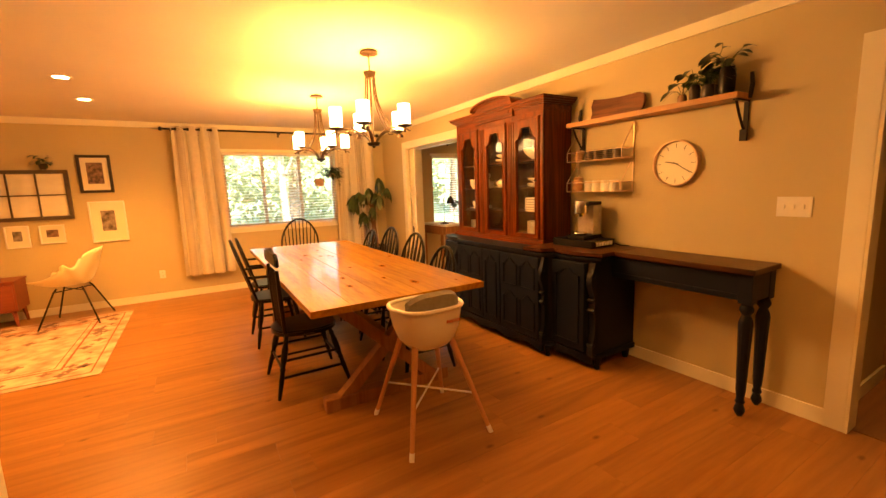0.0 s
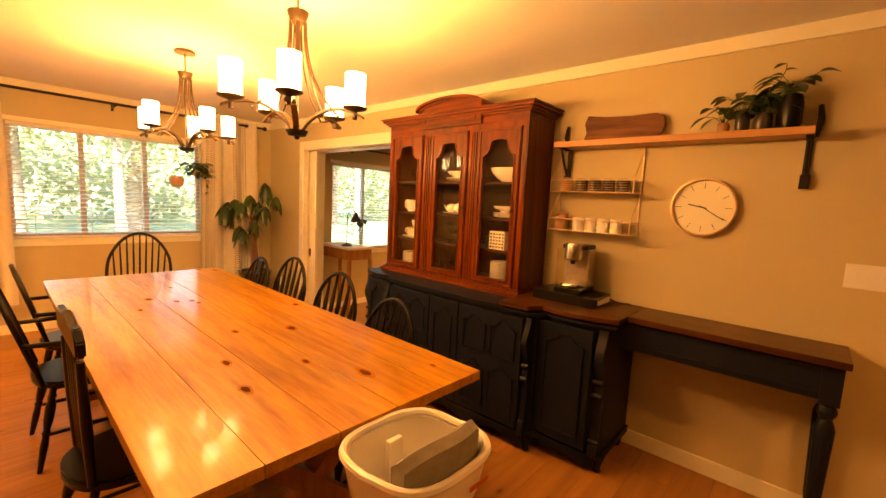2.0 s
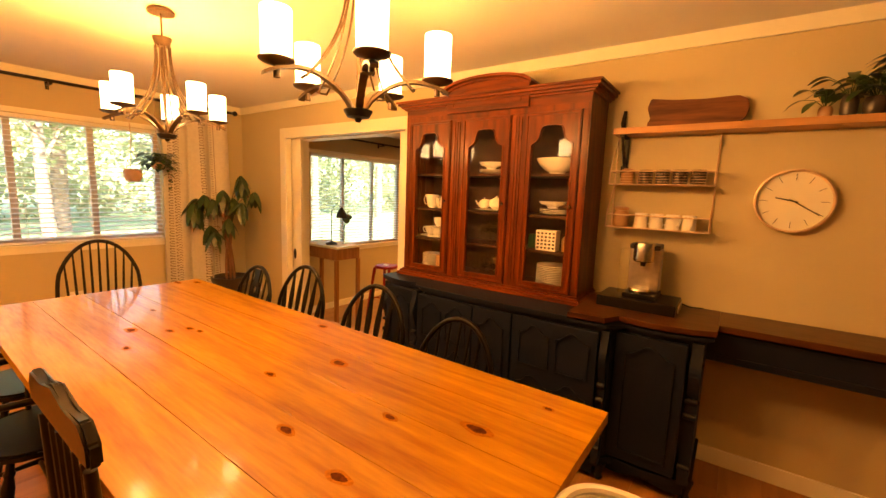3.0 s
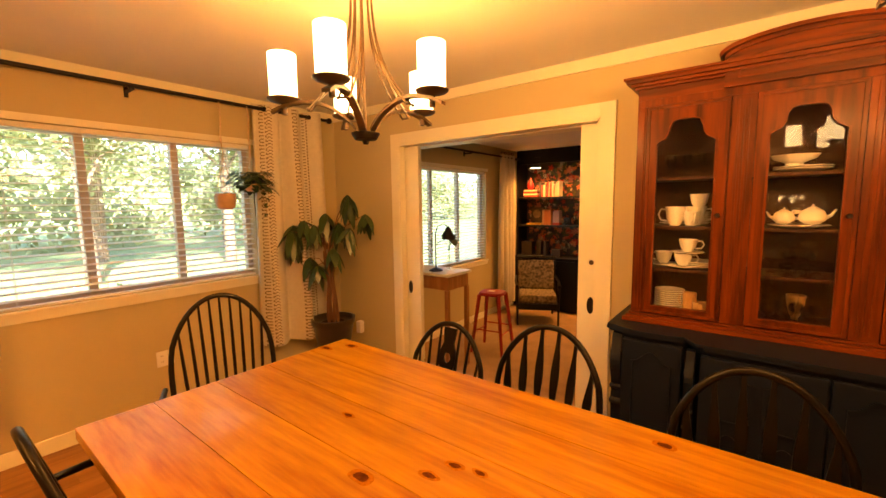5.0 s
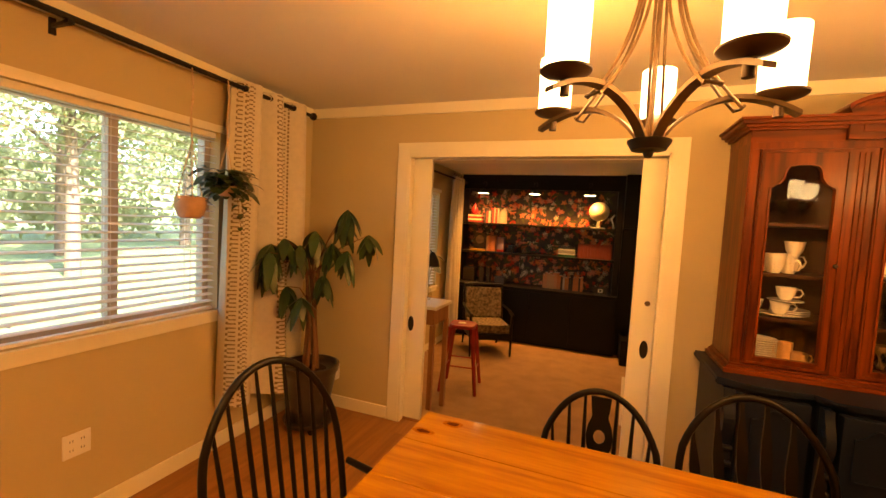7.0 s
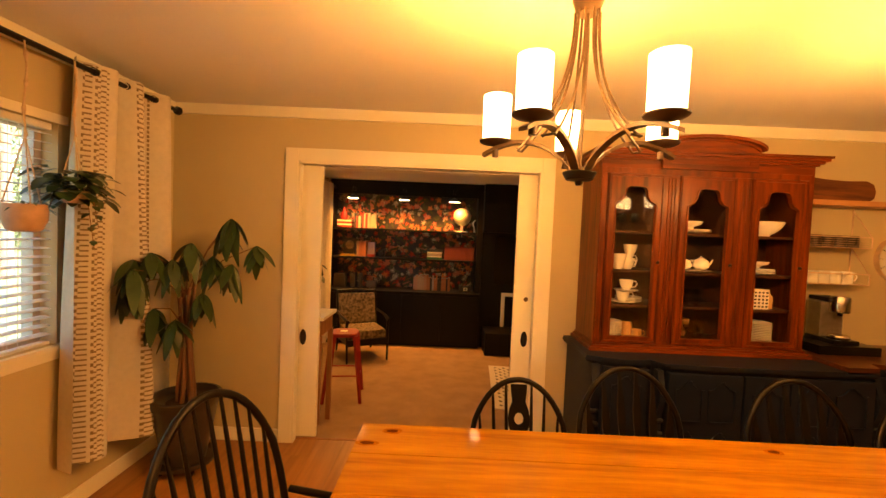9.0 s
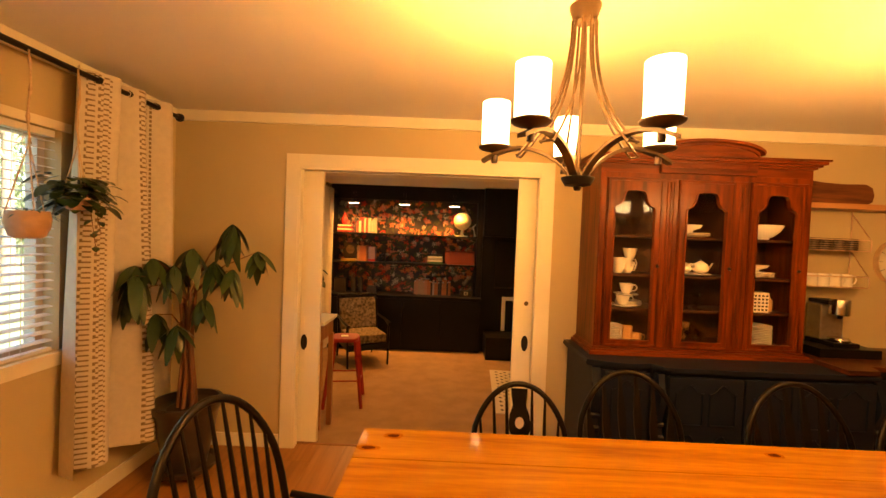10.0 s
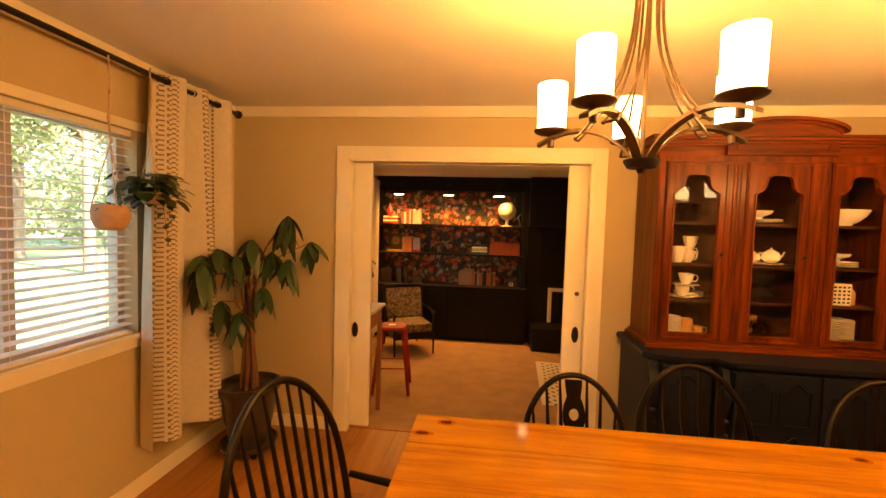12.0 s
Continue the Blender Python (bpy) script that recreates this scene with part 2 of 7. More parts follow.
def tube(bm, pts, r, n=10, cap=True):
    """A round tube through points; r is one radius or one per point."""
    pts = [Vector(p) for p in pts]
    rs = r if isinstance(r, (list, tuple)) else [r] * len(pts)
    rings, up = [], None
    for i, p in enumerate(pts):
        d = (pts[min(i + 1, len(pts) - 1)] - pts[max(i - 1, 0)]).normalized()
        if up is None:
            up = Vector((0, 0, 1)) if abs(d.z) < 0.9 else Vector((1, 0, 0))
        a = d.cross(up)
        a = a.normalized() if a.length > 1e-5 else Vector((1, 0, 0))
        up = a.cross(d).normalized()
        rings.append([bm.verts.new(p + (a * math.cos(t) + up * math.sin(t)) * rs[i]) for t in (2 * math.pi * j / n for j in range(n))])
    for q, s in zip(rings, rings[1:]):
        for j in range(n):
            bm.faces.new((q[j], q[(j + 1) % n], s[(j + 1) % n], s[j]))
    if cap:
        bm.faces.new(rings[0][::-1])
        bm.faces.new(rings[-1])
    return bm


def T(pts, r, n=10, cap=True):
    return tube(bmesh.new(), pts, r, n, cap)


def lathe(bm, prof, n=24, at=(0, 0, 0), m=None, cap=True):
    """Turned shape from (radius, height) pairs, bottom to top or along a wall's section."""
    at = Vector(at)
    rings = []
    for r, z in prof:
        ring = [bm.verts.new(at + Vector((r * math.cos(t), r * math.sin(t), z))) for t in (2 * math.pi * j / n for j in range(n))]
        rings.append(ring)
    for q, s in zip(rings, rings[1:]):
        for j in range(n):
            bm.faces.new((q[j], q[(j + 1) % n], s[(j + 1) % n], s[j]))
    if cap:
        bm.faces.new(rings[0][::-1])
        bm.faces.new(rings[-1])
    if m:
        bmesh.ops.transform(bm, matrix=m, verts=[v for ring in rings for v in ring])
    return bm


def L(prof, n=24, at=(0, 0, 0), m=None, cap=True):
    return lathe(bmesh.new(), prof, n, at, m, cap)


def slab(bm, outline, thick, m):
    """A plate from a flat outline (u, v), extruded by thick along w; m maps (u, v, w) into place."""
    a = [bm.verts.new(m @ Vector((u, v, 0))) for u, v in outline]
    b = [bm.verts.new(m @ Vector((u, v, thick))) for u, v in outline]
    bm.faces.new(a[::-1])
    bm.faces.new(b)
    for i in range(len(a)):
        j = (i + 1) % len(a)
        bm.faces.new((a[i], a[j], b[j], b[i]))
    return bm


def ringslab(bm, outer, inner, thick, m):
    """A plate with a hole; both outlines have the same number of points."""
    k = len(outer)
    v = [[bm.verts.new(m @ Vector((p[0], p[1], w))) for p in o] for o in (outer, inner) for w in (0, thick)]
    for i in range(k):
        j = (i + 1) % k
        for a, b in ((v[0], v[2]), (v[1], v[3]), (v[0], v[1]), (v[2], v[3])):
            bm.faces.new((a[i], a[j], b[j], b[i]))
    return bm


def facing_west(x, y=0.0, z=0.0):
    """Maps (u, v, w) to a face that looks towards -x: u along -y, v up, w out towards -x."""
    return Matrix(((0, 0, -1, x), (-1, 0, 0, y), (0, 1, 0, z), (0, 0, 0, 1)))


# ---- structure ----
CEIL, XE, YN, XW, YS = 2.44, 3.05, 7.05, -4.3, -2.6
XS, SUNK = 7.46, -0.33
DY0, DY1, DZ = 4.39, 6.143, 2.062
HY1, HY0 = 0.80, -0.15
W1 = (0.50, 2.165, 0.932, 2.055)
W2 = (4.05, 6.02, 0.62, 2.03)


def S(name, bm, m, **k):
    return part(name, bm, m, kind="structure", **k)


bm = bmesh.new()
zb = SUNK - 0.1
for x0, x1, z0, z1 in ((XW - 0.15, W1[0], zb, CEIL), (W1[0], W1[1], zb, W1[2]), (W1[0], W1[1], W1[3], CEIL), (W1[1], W2[0], zb, CEIL), (W2[0], W2[1], zb, W2[2]), (W2[0], W2[1], W2[3], CEIL), (W2[1], XS + 0.15, zb, CEIL)):
    box(bm, x0, x1, YN, YN + 0.16, z0, z1)
S("wall_north", bm, M["wall"])
bm = bmesh.new()
XT = 3.33
for y0, y1, z0, z1, xa, xb in ((DY0, DY1, DZ, CEIL, XE, XT), (HY1, 3.4, zb, CEIL, XE, XE + 0.12)):
    box(bm, xa, xb, y0, y1, z0, z1)
# hollow pocket wall beside the opening
for y0, y1 in ((3.4, DY0), (DY1, YN)):
    box(bm, XE, XE + 0.045, y0, y1, zb, CEIL)
    box(bm, XT - 0.15, XT, y0, y1, zb, CEIL)
box(bm, XE, XE + 0.12, HY0, HY1, 2.02, CEIL)
box(bm, XE, XE + 0.12, YS, HY0, zb, CEIL)
S("wall_east", bm, M["wall"])
S("wall_west", B(XW - 0.15, XW, YS - 0.15, YN, zb, CEIL), M["wall"])
S("wall_south", B(XW, XS + 0.15, YS - 0.15, YS, zb, CEIL), M["wall"])
S("wall_study_east", B(XS, XS + 0.15, YS, YN, zb, CEIL), M["wall"])
S("wall_study_south", B(XE + 0.12, XS, 2.75, 2.87, zb, CEIL), M["wall"])
S("wall_hall", B(XE + 0.12, 4.05, 0.88, 0.98, 0, CEIL), M["wall"])
S("baseboard_hall", B(XE + 0.12, 4.07, 0.865, 0.88, 0, 0.095), M["trim"])
S("ceiling", B(XW - 0.15, XS + 0.15, YS - 0.15, YN + 0.16, CEIL, CEIL + 0.12), M["ceiling"])
S("floor", B(XW, XE + 0.06, YS, YN, -0.12, -0.012), M["plank"])
S("floor_hall", B(XE + 0.06, XS, YS, 2.75, -0.12, -0.001), M["plank"])
S("threshold", B(XE + 0.05, XE + 0.075, DY0, DY1, -0.03, 0.004, bevel=0.003), M["pine_end"])
S("landing_carpet", B(XE + 0.075, XT, DY0, DY1, -0.2, -0.002), M["carpet"])
S("step_carpet", B(XT, XT + 0.28, 4.1, 6.4, zb, -0.19), M["carpet"])
S("stub_wall", B(XW, -0.60, 1.88, 2.0, -0.1, CEIL), M["wall"])
S("stub_trim", B(-0.605, -0.578, 1.86, 2.02, 0, 2.3, bevel=0.003), M["trim"])
S("floor_study", B(XE + 0.1, XS, 2.87, YN, zb - 0.05, SUNK), M["carpet"])


def run_y(name, x, y0, y1, z0, z1, t=0.015):
    S(name, B(x - t, x, y0, y1, z0, z1, bevel=0.003), M["trim"])


def run_x(name, y, x0, x1, z0, z1, t=0.015):
    S(name, B(x0, x1, y - t, y, z0, z1, bevel=0.003), M["trim"])


for y0, y1 in ((DY1 + 0.1, YN), (HY1 + 0.09, DY0 - 0.1)):
    run_y("baseboard", XE, y0, y1, 0, 0.095)
run_y("trim_crown", XE, YS, YN, CEIL - 0.075, CEIL, 0.022)
run_x("baseboard", YN, XW, XE - 0.016, 0, 0.095)
run_x("trim_crown", YN, XW, XE - 0.023, CEIL - 0.075, CEIL, 0.022)
run_x("baseboard", YN, XT, XS, SUNK, SUNK + 0.095)
# casings of the wide pocket opening and of the hall opening
for y0, y1, zt in ((DY0, DY1, DZ), (HY0, HY1, 2.02)):
    w = 0.092
    S("trim_casing", box(box(B(XE - 0.02, XE, y0 - w, y0, 0, zt + w, bevel=0.004), XE - 0.02, XE, y1, y1 + w, 0, zt + w, bevel=0.004), XE - 0.02, XE, y0, y1, zt, zt + w, bevel=0.004), M["trim"])
bm = bmesh.new()
for xa, xb in ((XE - 0.018, XE + 0.048), (XT - 0.15, XT)):
    box(bm, xa, xb, DY1 - 0.016, DY1, 0, DZ)
    box(bm, xa, xb, DY0, DY0 + 0.016, 0, DZ)
    box(bm, xa, xb, DY0, DY1, DZ - 0.016, DZ)
S("trim_jamb", bm, M["trim"])
bm = bmesh.new()
box(bm, XE - 0.018, XE + 0.12, HY1 - 0.016, HY1, 0, 2.02)
box(bm, XE - 0.018, XE + 0.12, HY0, HY0 + 0.016, 0, 2.02)
box(bm, XE - 0.018, XE + 0.12, HY0, HY1, 2.004, 2.02)
S("trim_jamb", bm, M["trim"])

# ---- table ----
TX0, TX1, TY0, TY1, TZ = 0.572, 1.725, 2.327, 5.382, 0.79
table = thing("dining_table", ((TX0 + TX1) / 2, (TY0 + TY1) / 2, 0), -0.65, label="long varnished knotty pine trestle table on the plank floor", category="table")
hw, hl = (TX1 - TX0) / 2, (TY1 - TY0) / 2
bw = 2 * hw / 5
for i in range(5):
    part("board", B(-hw + i * bw + 0.0008, -hw + (i + 1) * bw - 0.0008, -hl, hl, TZ - 0.04, TZ, bevel=0.0025), M["pine"], table)
for i, y in enumerate((-hl + 0.37, hl - 0.42)):
    bm = B(-0.46, 0.46, y - 0.045, y + 0.045, 0.0, 0.085, bevel=0.008)
    part("foot", bm, M["pine_end"], table)
    for sgn in (-1, 1):
        bm = bmesh.new()
        slab(bm, [(-0.36 * sgn, 0.085), (-0.25 * sgn, 0.085), (0.36 * sgn, 0.66), (0.25 * sgn, 0.66)], 0.07, Matrix(((1, 0, 0, 0), (0, 0, 1, y - 0.035 + 0.004 * sgn), (0, 1, 0, 0), (0, 0, 0, 1))))
        part("leg", bm, M["pine_end"], table)
    part("cleat", B(-0.46, 0.46, y - 0.045, y + 0.045, 0.66, TZ - 0.041, bevel=0.006), M["pine_end"], table)
part("stretcher", B(-0.03, 0.03, -hl + 0.465, hl - 0.465, 0.34, 0.44, bevel=0.006), M["pine"], table)

km = mat("pine_knot", (0.12, 0.030, 0.003), 0.8, vary=0.3, scale=60, spec=0.05)
kr = mat("knot_ring", (0.37, 0.135, 0.004), 0.7, vary=0.2, scale=90, spec=0.1)


def knot(x, y, r, sx=0.5):
    """A dark knot with a reddish ring, flush in the top."""
    for m_, q, z in ((kr, 1.7, 0.0002), (km, 1.0, 0.0004)):
        pts = [(x + r * q * sx * math.cos(a) * (1 + 0.12 * math.sin(3 * a + x * 40)), y + r * q * math.sin(a) * (1 + 0.15 * math.cos(2 * a + y * 30))) for a in (2 * math.pi * k / 18 for k in range(18))]
        bm = slab(bmesh.new(), pts, 0.0003, Matrix.Translation((-(TX0 + TX1) / 2, -(TY0 + TY1) / 2, TZ + z)))
        part("knot", bm, m_, table)


for x, y, r in ((0.992, 4.401, 0.032), (1.109, 4.254, 0.022), (1.186, 4.223, 0.022), (1.201, 4.147, 0.018), (0.9, 4.149, 0.02), (1.396, 3.332, 0.035), (1.188, 4.695, 0.018), (0.975, 3.07, 0.026), (0.938, 2.784, 0.028), (1.226, 2.88, 0.022), (1.346, 2.626, 0.035), (1.154, 3.45, 0.02), (1.609, 2.497, 0.016), (1.666, 5.255, 0.028), (1.567, 5.336, 0.026), (1.647, 3.765, 0.026)):
    knot(x, y, r * 0.92)

# ---- chandeliers and ceiling lights ----
m = M["shade"] = bpy.data.materials.new("lit_frosted_glass")
m.use_nodes = True
b = m.node_tree.nodes["Principled BSDF"]
b.inputs["Base Color"].default_value, b.inputs["Roughness"].default_value = (0.9, 0.85, 0.75, 1), 0.35
b.inputs["Emission Color"].default_value, b.inputs["Emission Strength"].default_value = (1.0, 0.64, 0.26, 1), 2.0
m = M["glow"] = bpy.data.materials.new("lit_lens")
m.use_nodes = True
b = m.node_tree.nodes["Principled BSDF"]
b.inputs["Emission Color"].default_value, b.inputs["Emission Strength"].default_value = (1.0, 0.66, 0.28, 1), 4.0


def chandelier(x, y, turn, dz):
    c = thing("chandelier", (x, y, -dz), turn, "bronze five-arm chandelier with lit frosted glass shades hanging over the table", "chandelier", "chandeliers over the table")
    part("canopy", L([(0.065, CEIL + dz - 0.022), (0.065, CEIL + dz - 0.01), (0.055, CEIL + dz - 0.001)], 28), M["bronze"], c, smooth=True)
    part("stem", T([(0, 0, 2.29), (0, 0, CEIL + dz - 0.02)], 0.005, 8), M["bronze"], c, smooth=True)
    part("crown", L([(0.030, 2.245), (0.034, 2.25), (0.046, 2.285), (0.046, 2.292), (0.02, 2.296)], 24), M["bronze"], c, smooth=True)
    part("hub", L([(0.008, 1.742), (0.012, 1.750), (0.012, 1.754), (0.038, 1.758), (0.049, 1.776), (0.049, 1.781), (0.03, 1.783)], 24), M["iron"], c, smooth=True)
    part("column", T([(0, 0, 1.78), (0, 0, 2.25)], 0.006, 8), M["bronze"], c, smooth=True)
    for i in range(5):
        r = Matrix.Rotation(radians(72 * i), 4, "Z")
        bm = bmesh.new()
        prof = []
        for k in range(15):
            u = k / 14
            prof.append((0.03 + 0.278 * u, 1.785 + 0.098 * math.sin(math.pi * (0.72 * u ** 0.8)) - 0.02 * u * u))
        up = [(a, z + 0.011) for a, z in prof]
        slab(bm, prof + up[::-1], 0.026, Matrix(((1, 0, 0, 0), (0, 0, 1, -0.013), (0, 1, 0, 0), (0, 0, 0, 1))))
        bmesh.ops.transform(bm, matrix=r, verts=bm.verts)
        part("arm", bm, M["bronze"], c)
        bm = bmesh.new()
        for s in (-1, 1):
            tube(bm, [(0.034 + 0.152 * u ** 2.6, s * (0.010 + 0.008 * u), 2.25 - 0.397 * u) for u in (k / 10 for k in range(11))], 0.0038, 6)
        tube(bm, [(0.187, -0.022, 1.857), (0.190, 0.0, 1.855), (0.187, 0.022, 1.857)], 0.0038, 6)
        bmesh.ops.transform(bm, matrix=r, verts=bm.verts)
        part("rod", bm, M["bronze"], c, smooth=True)
        px_, py_ = 0.267 * math.cos(radians(72 * i)), 0.267 * math.sin(radians(72 * i))
        part("cup", L([(0.010, 1.838), (0.010, 1.872), (0.020, 1.875), (0.046, 1.882), (0.053, 1.887), (0.054, 1.891)], 24, (px_, py_, 0)), M["cup"], c, smooth=True)
        sh = part("shade", L([(0.044, 1.892), (0.0455, 2.034), (0.0425, 2.034), (0.041, 1.894)], 28, (px_, py_, 0), cap=False), M["shade"], c, "lit white frosted glass cylinder", smooth=True)
        sh.visible_shadow = False
    for i in range(5):
        a = radians(turn + 72 * i)
        lamp("POINT", (x + 0.267 * math.cos(a), y + 0.267 * math.sin(a), 1.975 - dz), SHADE_W, 0.035)
    return c


chandelier(1.30, 3.13, 19, -0.002)
chandelier(1.312, 4.68, -8, -0.003)


def downlight(x, y, z=CEIL, watts=DOWN_W):
    d = thing("recessed_light", (x, y, z), 0, "round white recessed ceiling light, switched on", "ceiling light", "recessed ceiling lights")
    part("ring", L([(0.052, -0.004), (0.078, -0.006), (0.08, -0.001), (0.055, -0.001)], 28, cap=False), M["trim"], d, smooth=True)
    part("lens", L([(0.0005, -0.003), (0.056, -0.003), (0.056, -0.001), (0.0005, -0.001)], 24), M["glow"], d)
    lamp("SPOT", (x, y, z - 0.02), watts, 0.05, spot=130)


for x, y in ((-0.74, 4.76), (-0.75, 5.68)):
    downlight(x, y, watts=DOWN_W * 2.3)
# added downlights, none in view: living side and near the walk's start
for x, y in ((-2.6, 4.76), (-2.6, 3.0), (-1.2, 0.6), (1.6, 0.2)):
    downlight(x, y)
downlight(5.0, 4.6, watts=STUDY_W)
downlight(5.0, 6.0, watts=STUDY_W)
# added hall light, no fixture seen
downlight(6.0, 0.9, watts=STUDY_W)

# ---- sideboard, hutch, console ----
CT = 0.885


def front_x(y):
    """How far the sideboard's front stands out, by the place along the wall."""
    if y < 2.50:
        return 2.60 - 0.07 * math.sin(math.pi * min(max((y - 2.06) / 0.50, 0), 1)) ** 0.8
    if y > 3.78:
        return 2.58 - 0.07 * math.sin(math.pi * min(max((4.16 - y) / 0.44, 0), 1)) ** 0.8
    return 2.46 - 0.02 * math.sin(math.pi * (y - 2.50) / 1.28)


def plan_slab(bm, y0, y1, z0, z1, out=0.0, back=3.035, n=28, cant=0.0):
    ys = [y0 + (y1 - y0) * k / n for k in range(n + 1)]
    pts = [(front_x(min(max(y, 2.06), 4.16)) - out, y) for y in ys]
    if cant:
        pts[-1] = (pts[-1][0] + cant, pts[-1][1])
    pts += [(back, y1), (back, y0)]
    return slab(bm, pts, z1 - z0, Matrix.Translation((0, 0, z0)))


side = thing("sideboard", (2.8, 3.1, 0), 0, "dark navy painted sideboard with arched panel doors along the wall", "sideboard")
O = Matrix.Translation((-2.8, -3.1, 0))


def sp(name, bm, material, parent=side, label="", smooth=False):
    bmesh.ops.transform(bm, matrix=O, verts=bm.verts)
    return part(name, bm, material, parent, label, smooth=smooth)


sp("body", plan_slab(bmesh.new(), 2.09, 4.15, 0.10, 0.845), M["navy"])
bm = bmesh.new()
plan_slab(bm, 2.065, 4.175, 0.845, 0.857, 0.012)
plan_slab(bm, 2.055, 4.185, 0.857, CT - 0.012, 0.026)
sp("cornice", bm, M["navy"])
sp("counter_edge", plan_slab(bmesh.new(), 2.72, 4.18, CT - 0.012, CT, 0.03), M["navy"])
sp("plinth", plan_slab(bmesh.new(), 2.075, 4.165, 0.085, 0.125, 0.022), M["navy"])
# scalloped apron
for a, b2 in ((2.11, 2.49), (2.53, 3.75), (3.80, 4.12)):
    bm, n, prev = bmesh.new(), 24, None
    for k in range(n + 1):
        u = k / n
        y = a + (b2 - a) * u
        d = 0.03 + 0.035 * abs(math.cos(math.pi * u * (1 if b2 - a < 0.6 else 3))) ** 1.5
        ring = [bm.verts.new(p) for p in ((front_x(y) - 0.008, y, 0.10), (front_x(y) + 0.012, y, 0.10), (front_x(y) + 0.012, y, 0.10 - d), (front_x(y) - 0.008, y, 0.10 - d))]
        for q in range(4):
            if prev:
                bm.faces.new((prev[q], prev[(q + 1) % 4], ring[(q + 1) % 4], ring[q]))
        if k in (0, n):
            bm.faces.new(ring)
        prev = ring
    sp("apron", bm, M["navy"])
for y in (2.10, 2.50, 3.78, 4.12):
    bx = front_x(y)
    sp("foot", L([(0.016, 0), (0.024, 0.012), (0.017, 0.03), (0.03, 0.075), (0.036, 0.10)], 14, (bx + 0.03, y, 0)), M["navy"], smooth=True)
for y in (2.12, 4.12):
    sp("foot", L([(0.02, 0), (0.026, 0.02), (0.034, 0.10)], 12, (2.98, y, 0)), M["navy"], smooth=True)


def corbel(y, w):
    """Carved scroll post at a front corner."""
    bm = bmesh.new()
    prof = []
    for k in range(33):
        u = k / 32
        z = 0.11 + 0.73 * u
        bulge = 0.012 + 0.045 * math.exp(-((u - 0.80) / 0.13) ** 2) + 0.012 * math.exp(-((u - 0.5) / 0.05) ** 2) + 0.03 * math.exp(-((u - 0.05) / 0.12) ** 2)
        prof.append((bulge, z))
    x0 = front_x(y)
    pts = [(x0 - a, z) for a, z in prof] + [(x0 + 0.03, 0.84), (x0 + 0.03, 0.11)]
    slab(bm, pts, w, Matrix(((1, 0, 0, 0), (0, 0, 1, y - w / 2), (0, 1, 0, 0), (0, 0, 0, 1))))
    for z, r in ((0.74, 0.017), (0.55, 0.013), (0.47, 0.016), (0.2, 0.015)):
        lathe(bm, [(r * 0.5, 0), (r, 0.004), (r, w + 0.006), (r * 0.5, w + 0.01)], 12, m=Matrix.Translation((x0 - 0.026, y + w / 2 + 0.005, z)) @ Matrix.Rotation(radians(90), 4, "X"))
    sp("corner_scroll", bm, M["navy"])


corbel(2.115, 0.05)
corbel(2.515, 0.035)
corbel(3.78, 0.035)
corbel(4.125, 0.05)


def arch_top(w, h0, h1, n=12):
    """Points from right to left along a cathedral arch: shoulder, ogee, peak."""
    out = []
    for k in range(n + 1):
        u = k / n
        s = abs(2 * u - 1)
        z = h1 - (h1 - h0) * (0.5 - 0.5 * math.cos(math.pi * min(1, s * 1.15)))
        out.append((w * (0.5 - u), z))
    return out


def base_door(y0, y1, panes):
    ym, w, z0, z1 = (y0 + y1) / 2, y1 - y0, 0.14, 0.83
    x = min(front_x(y0), front_x(ym), front_x(y1))
    d = B(x - 0.02, x + 0.03, y0, y1, z0, z1, bevel=0.006)
    door = sp("door", d, M["navy"])
    mm = facing_west(x - 0.02, ym, z0)
    h = z1 - z0
    if panes == 1:
        outer = [(-w / 2 + 0.045, 0.05), (w / 2 - 0.045, 0.05)] + [(u, v) for u, v in arch_top(w - 0.09, h - 0.10, h - 0.045)]
        inner = [(u * 0.90, 0.05 + (v - 0.05) * 0.965 + 0.012) for u, v in outer]
        bm = ringslab(bmesh.new(), outer, inner, 0.010, mm)
        bmesh.ops.transform(bm, matrix=O, verts=bm.verts)
        part("moulding", bm, M["navy"], door)
    else:
        wp = (w - 0.05) / panes
        for i in range(panes):
            c = -w / 2 + 0.025 + wp * (i + 0.5)
            for lo, hi, rise in ((0.05, h * 0.52, 0.05), (h * 0.52 + 0.055, h - 0.035, 0.05)):
                tp = arch_top(wp - 0.03, hi - rise, hi)
                outer = [(c - wp / 2 + 0.015, lo), (c + wp / 2 - 0.015, lo)] + [(c + u, v) for u, v in tp]
                cx, cy = c, (lo + hi) / 2
                inner = [(cx + (u - cx) * 0.86, cy + (v - cy) * 0.94) for u, v in outer]
                bm = ringslab(bmesh.new(), outer, inner, 0.009, mm)
                bmesh.ops.transform(bm, matrix=O, verts=bm.verts)
                part("moulding", bm, M["navy"], door)


base_door(2.155, 2.48, 1)
base_door(2.545, 3.03, 2)
base_door(3.04, 3.30, 1)
base_door(3.31, 3.74, 2)
base_door(3.82, 4.09, 1)

con = thing("console_counter", (2.88, 1.6, 0), 0, "narrow walnut counter with navy apron and legs beside the sideboard", "console table")
OC = Matrix.Translation((-2.88, -1.6, 0))


def cp(name, bm, material, smooth=False, label=""):
    bmesh.ops.transform(bm, matrix=OC, verts=bm.verts)
    return part(name, bm, material, con, label, smooth=smooth)


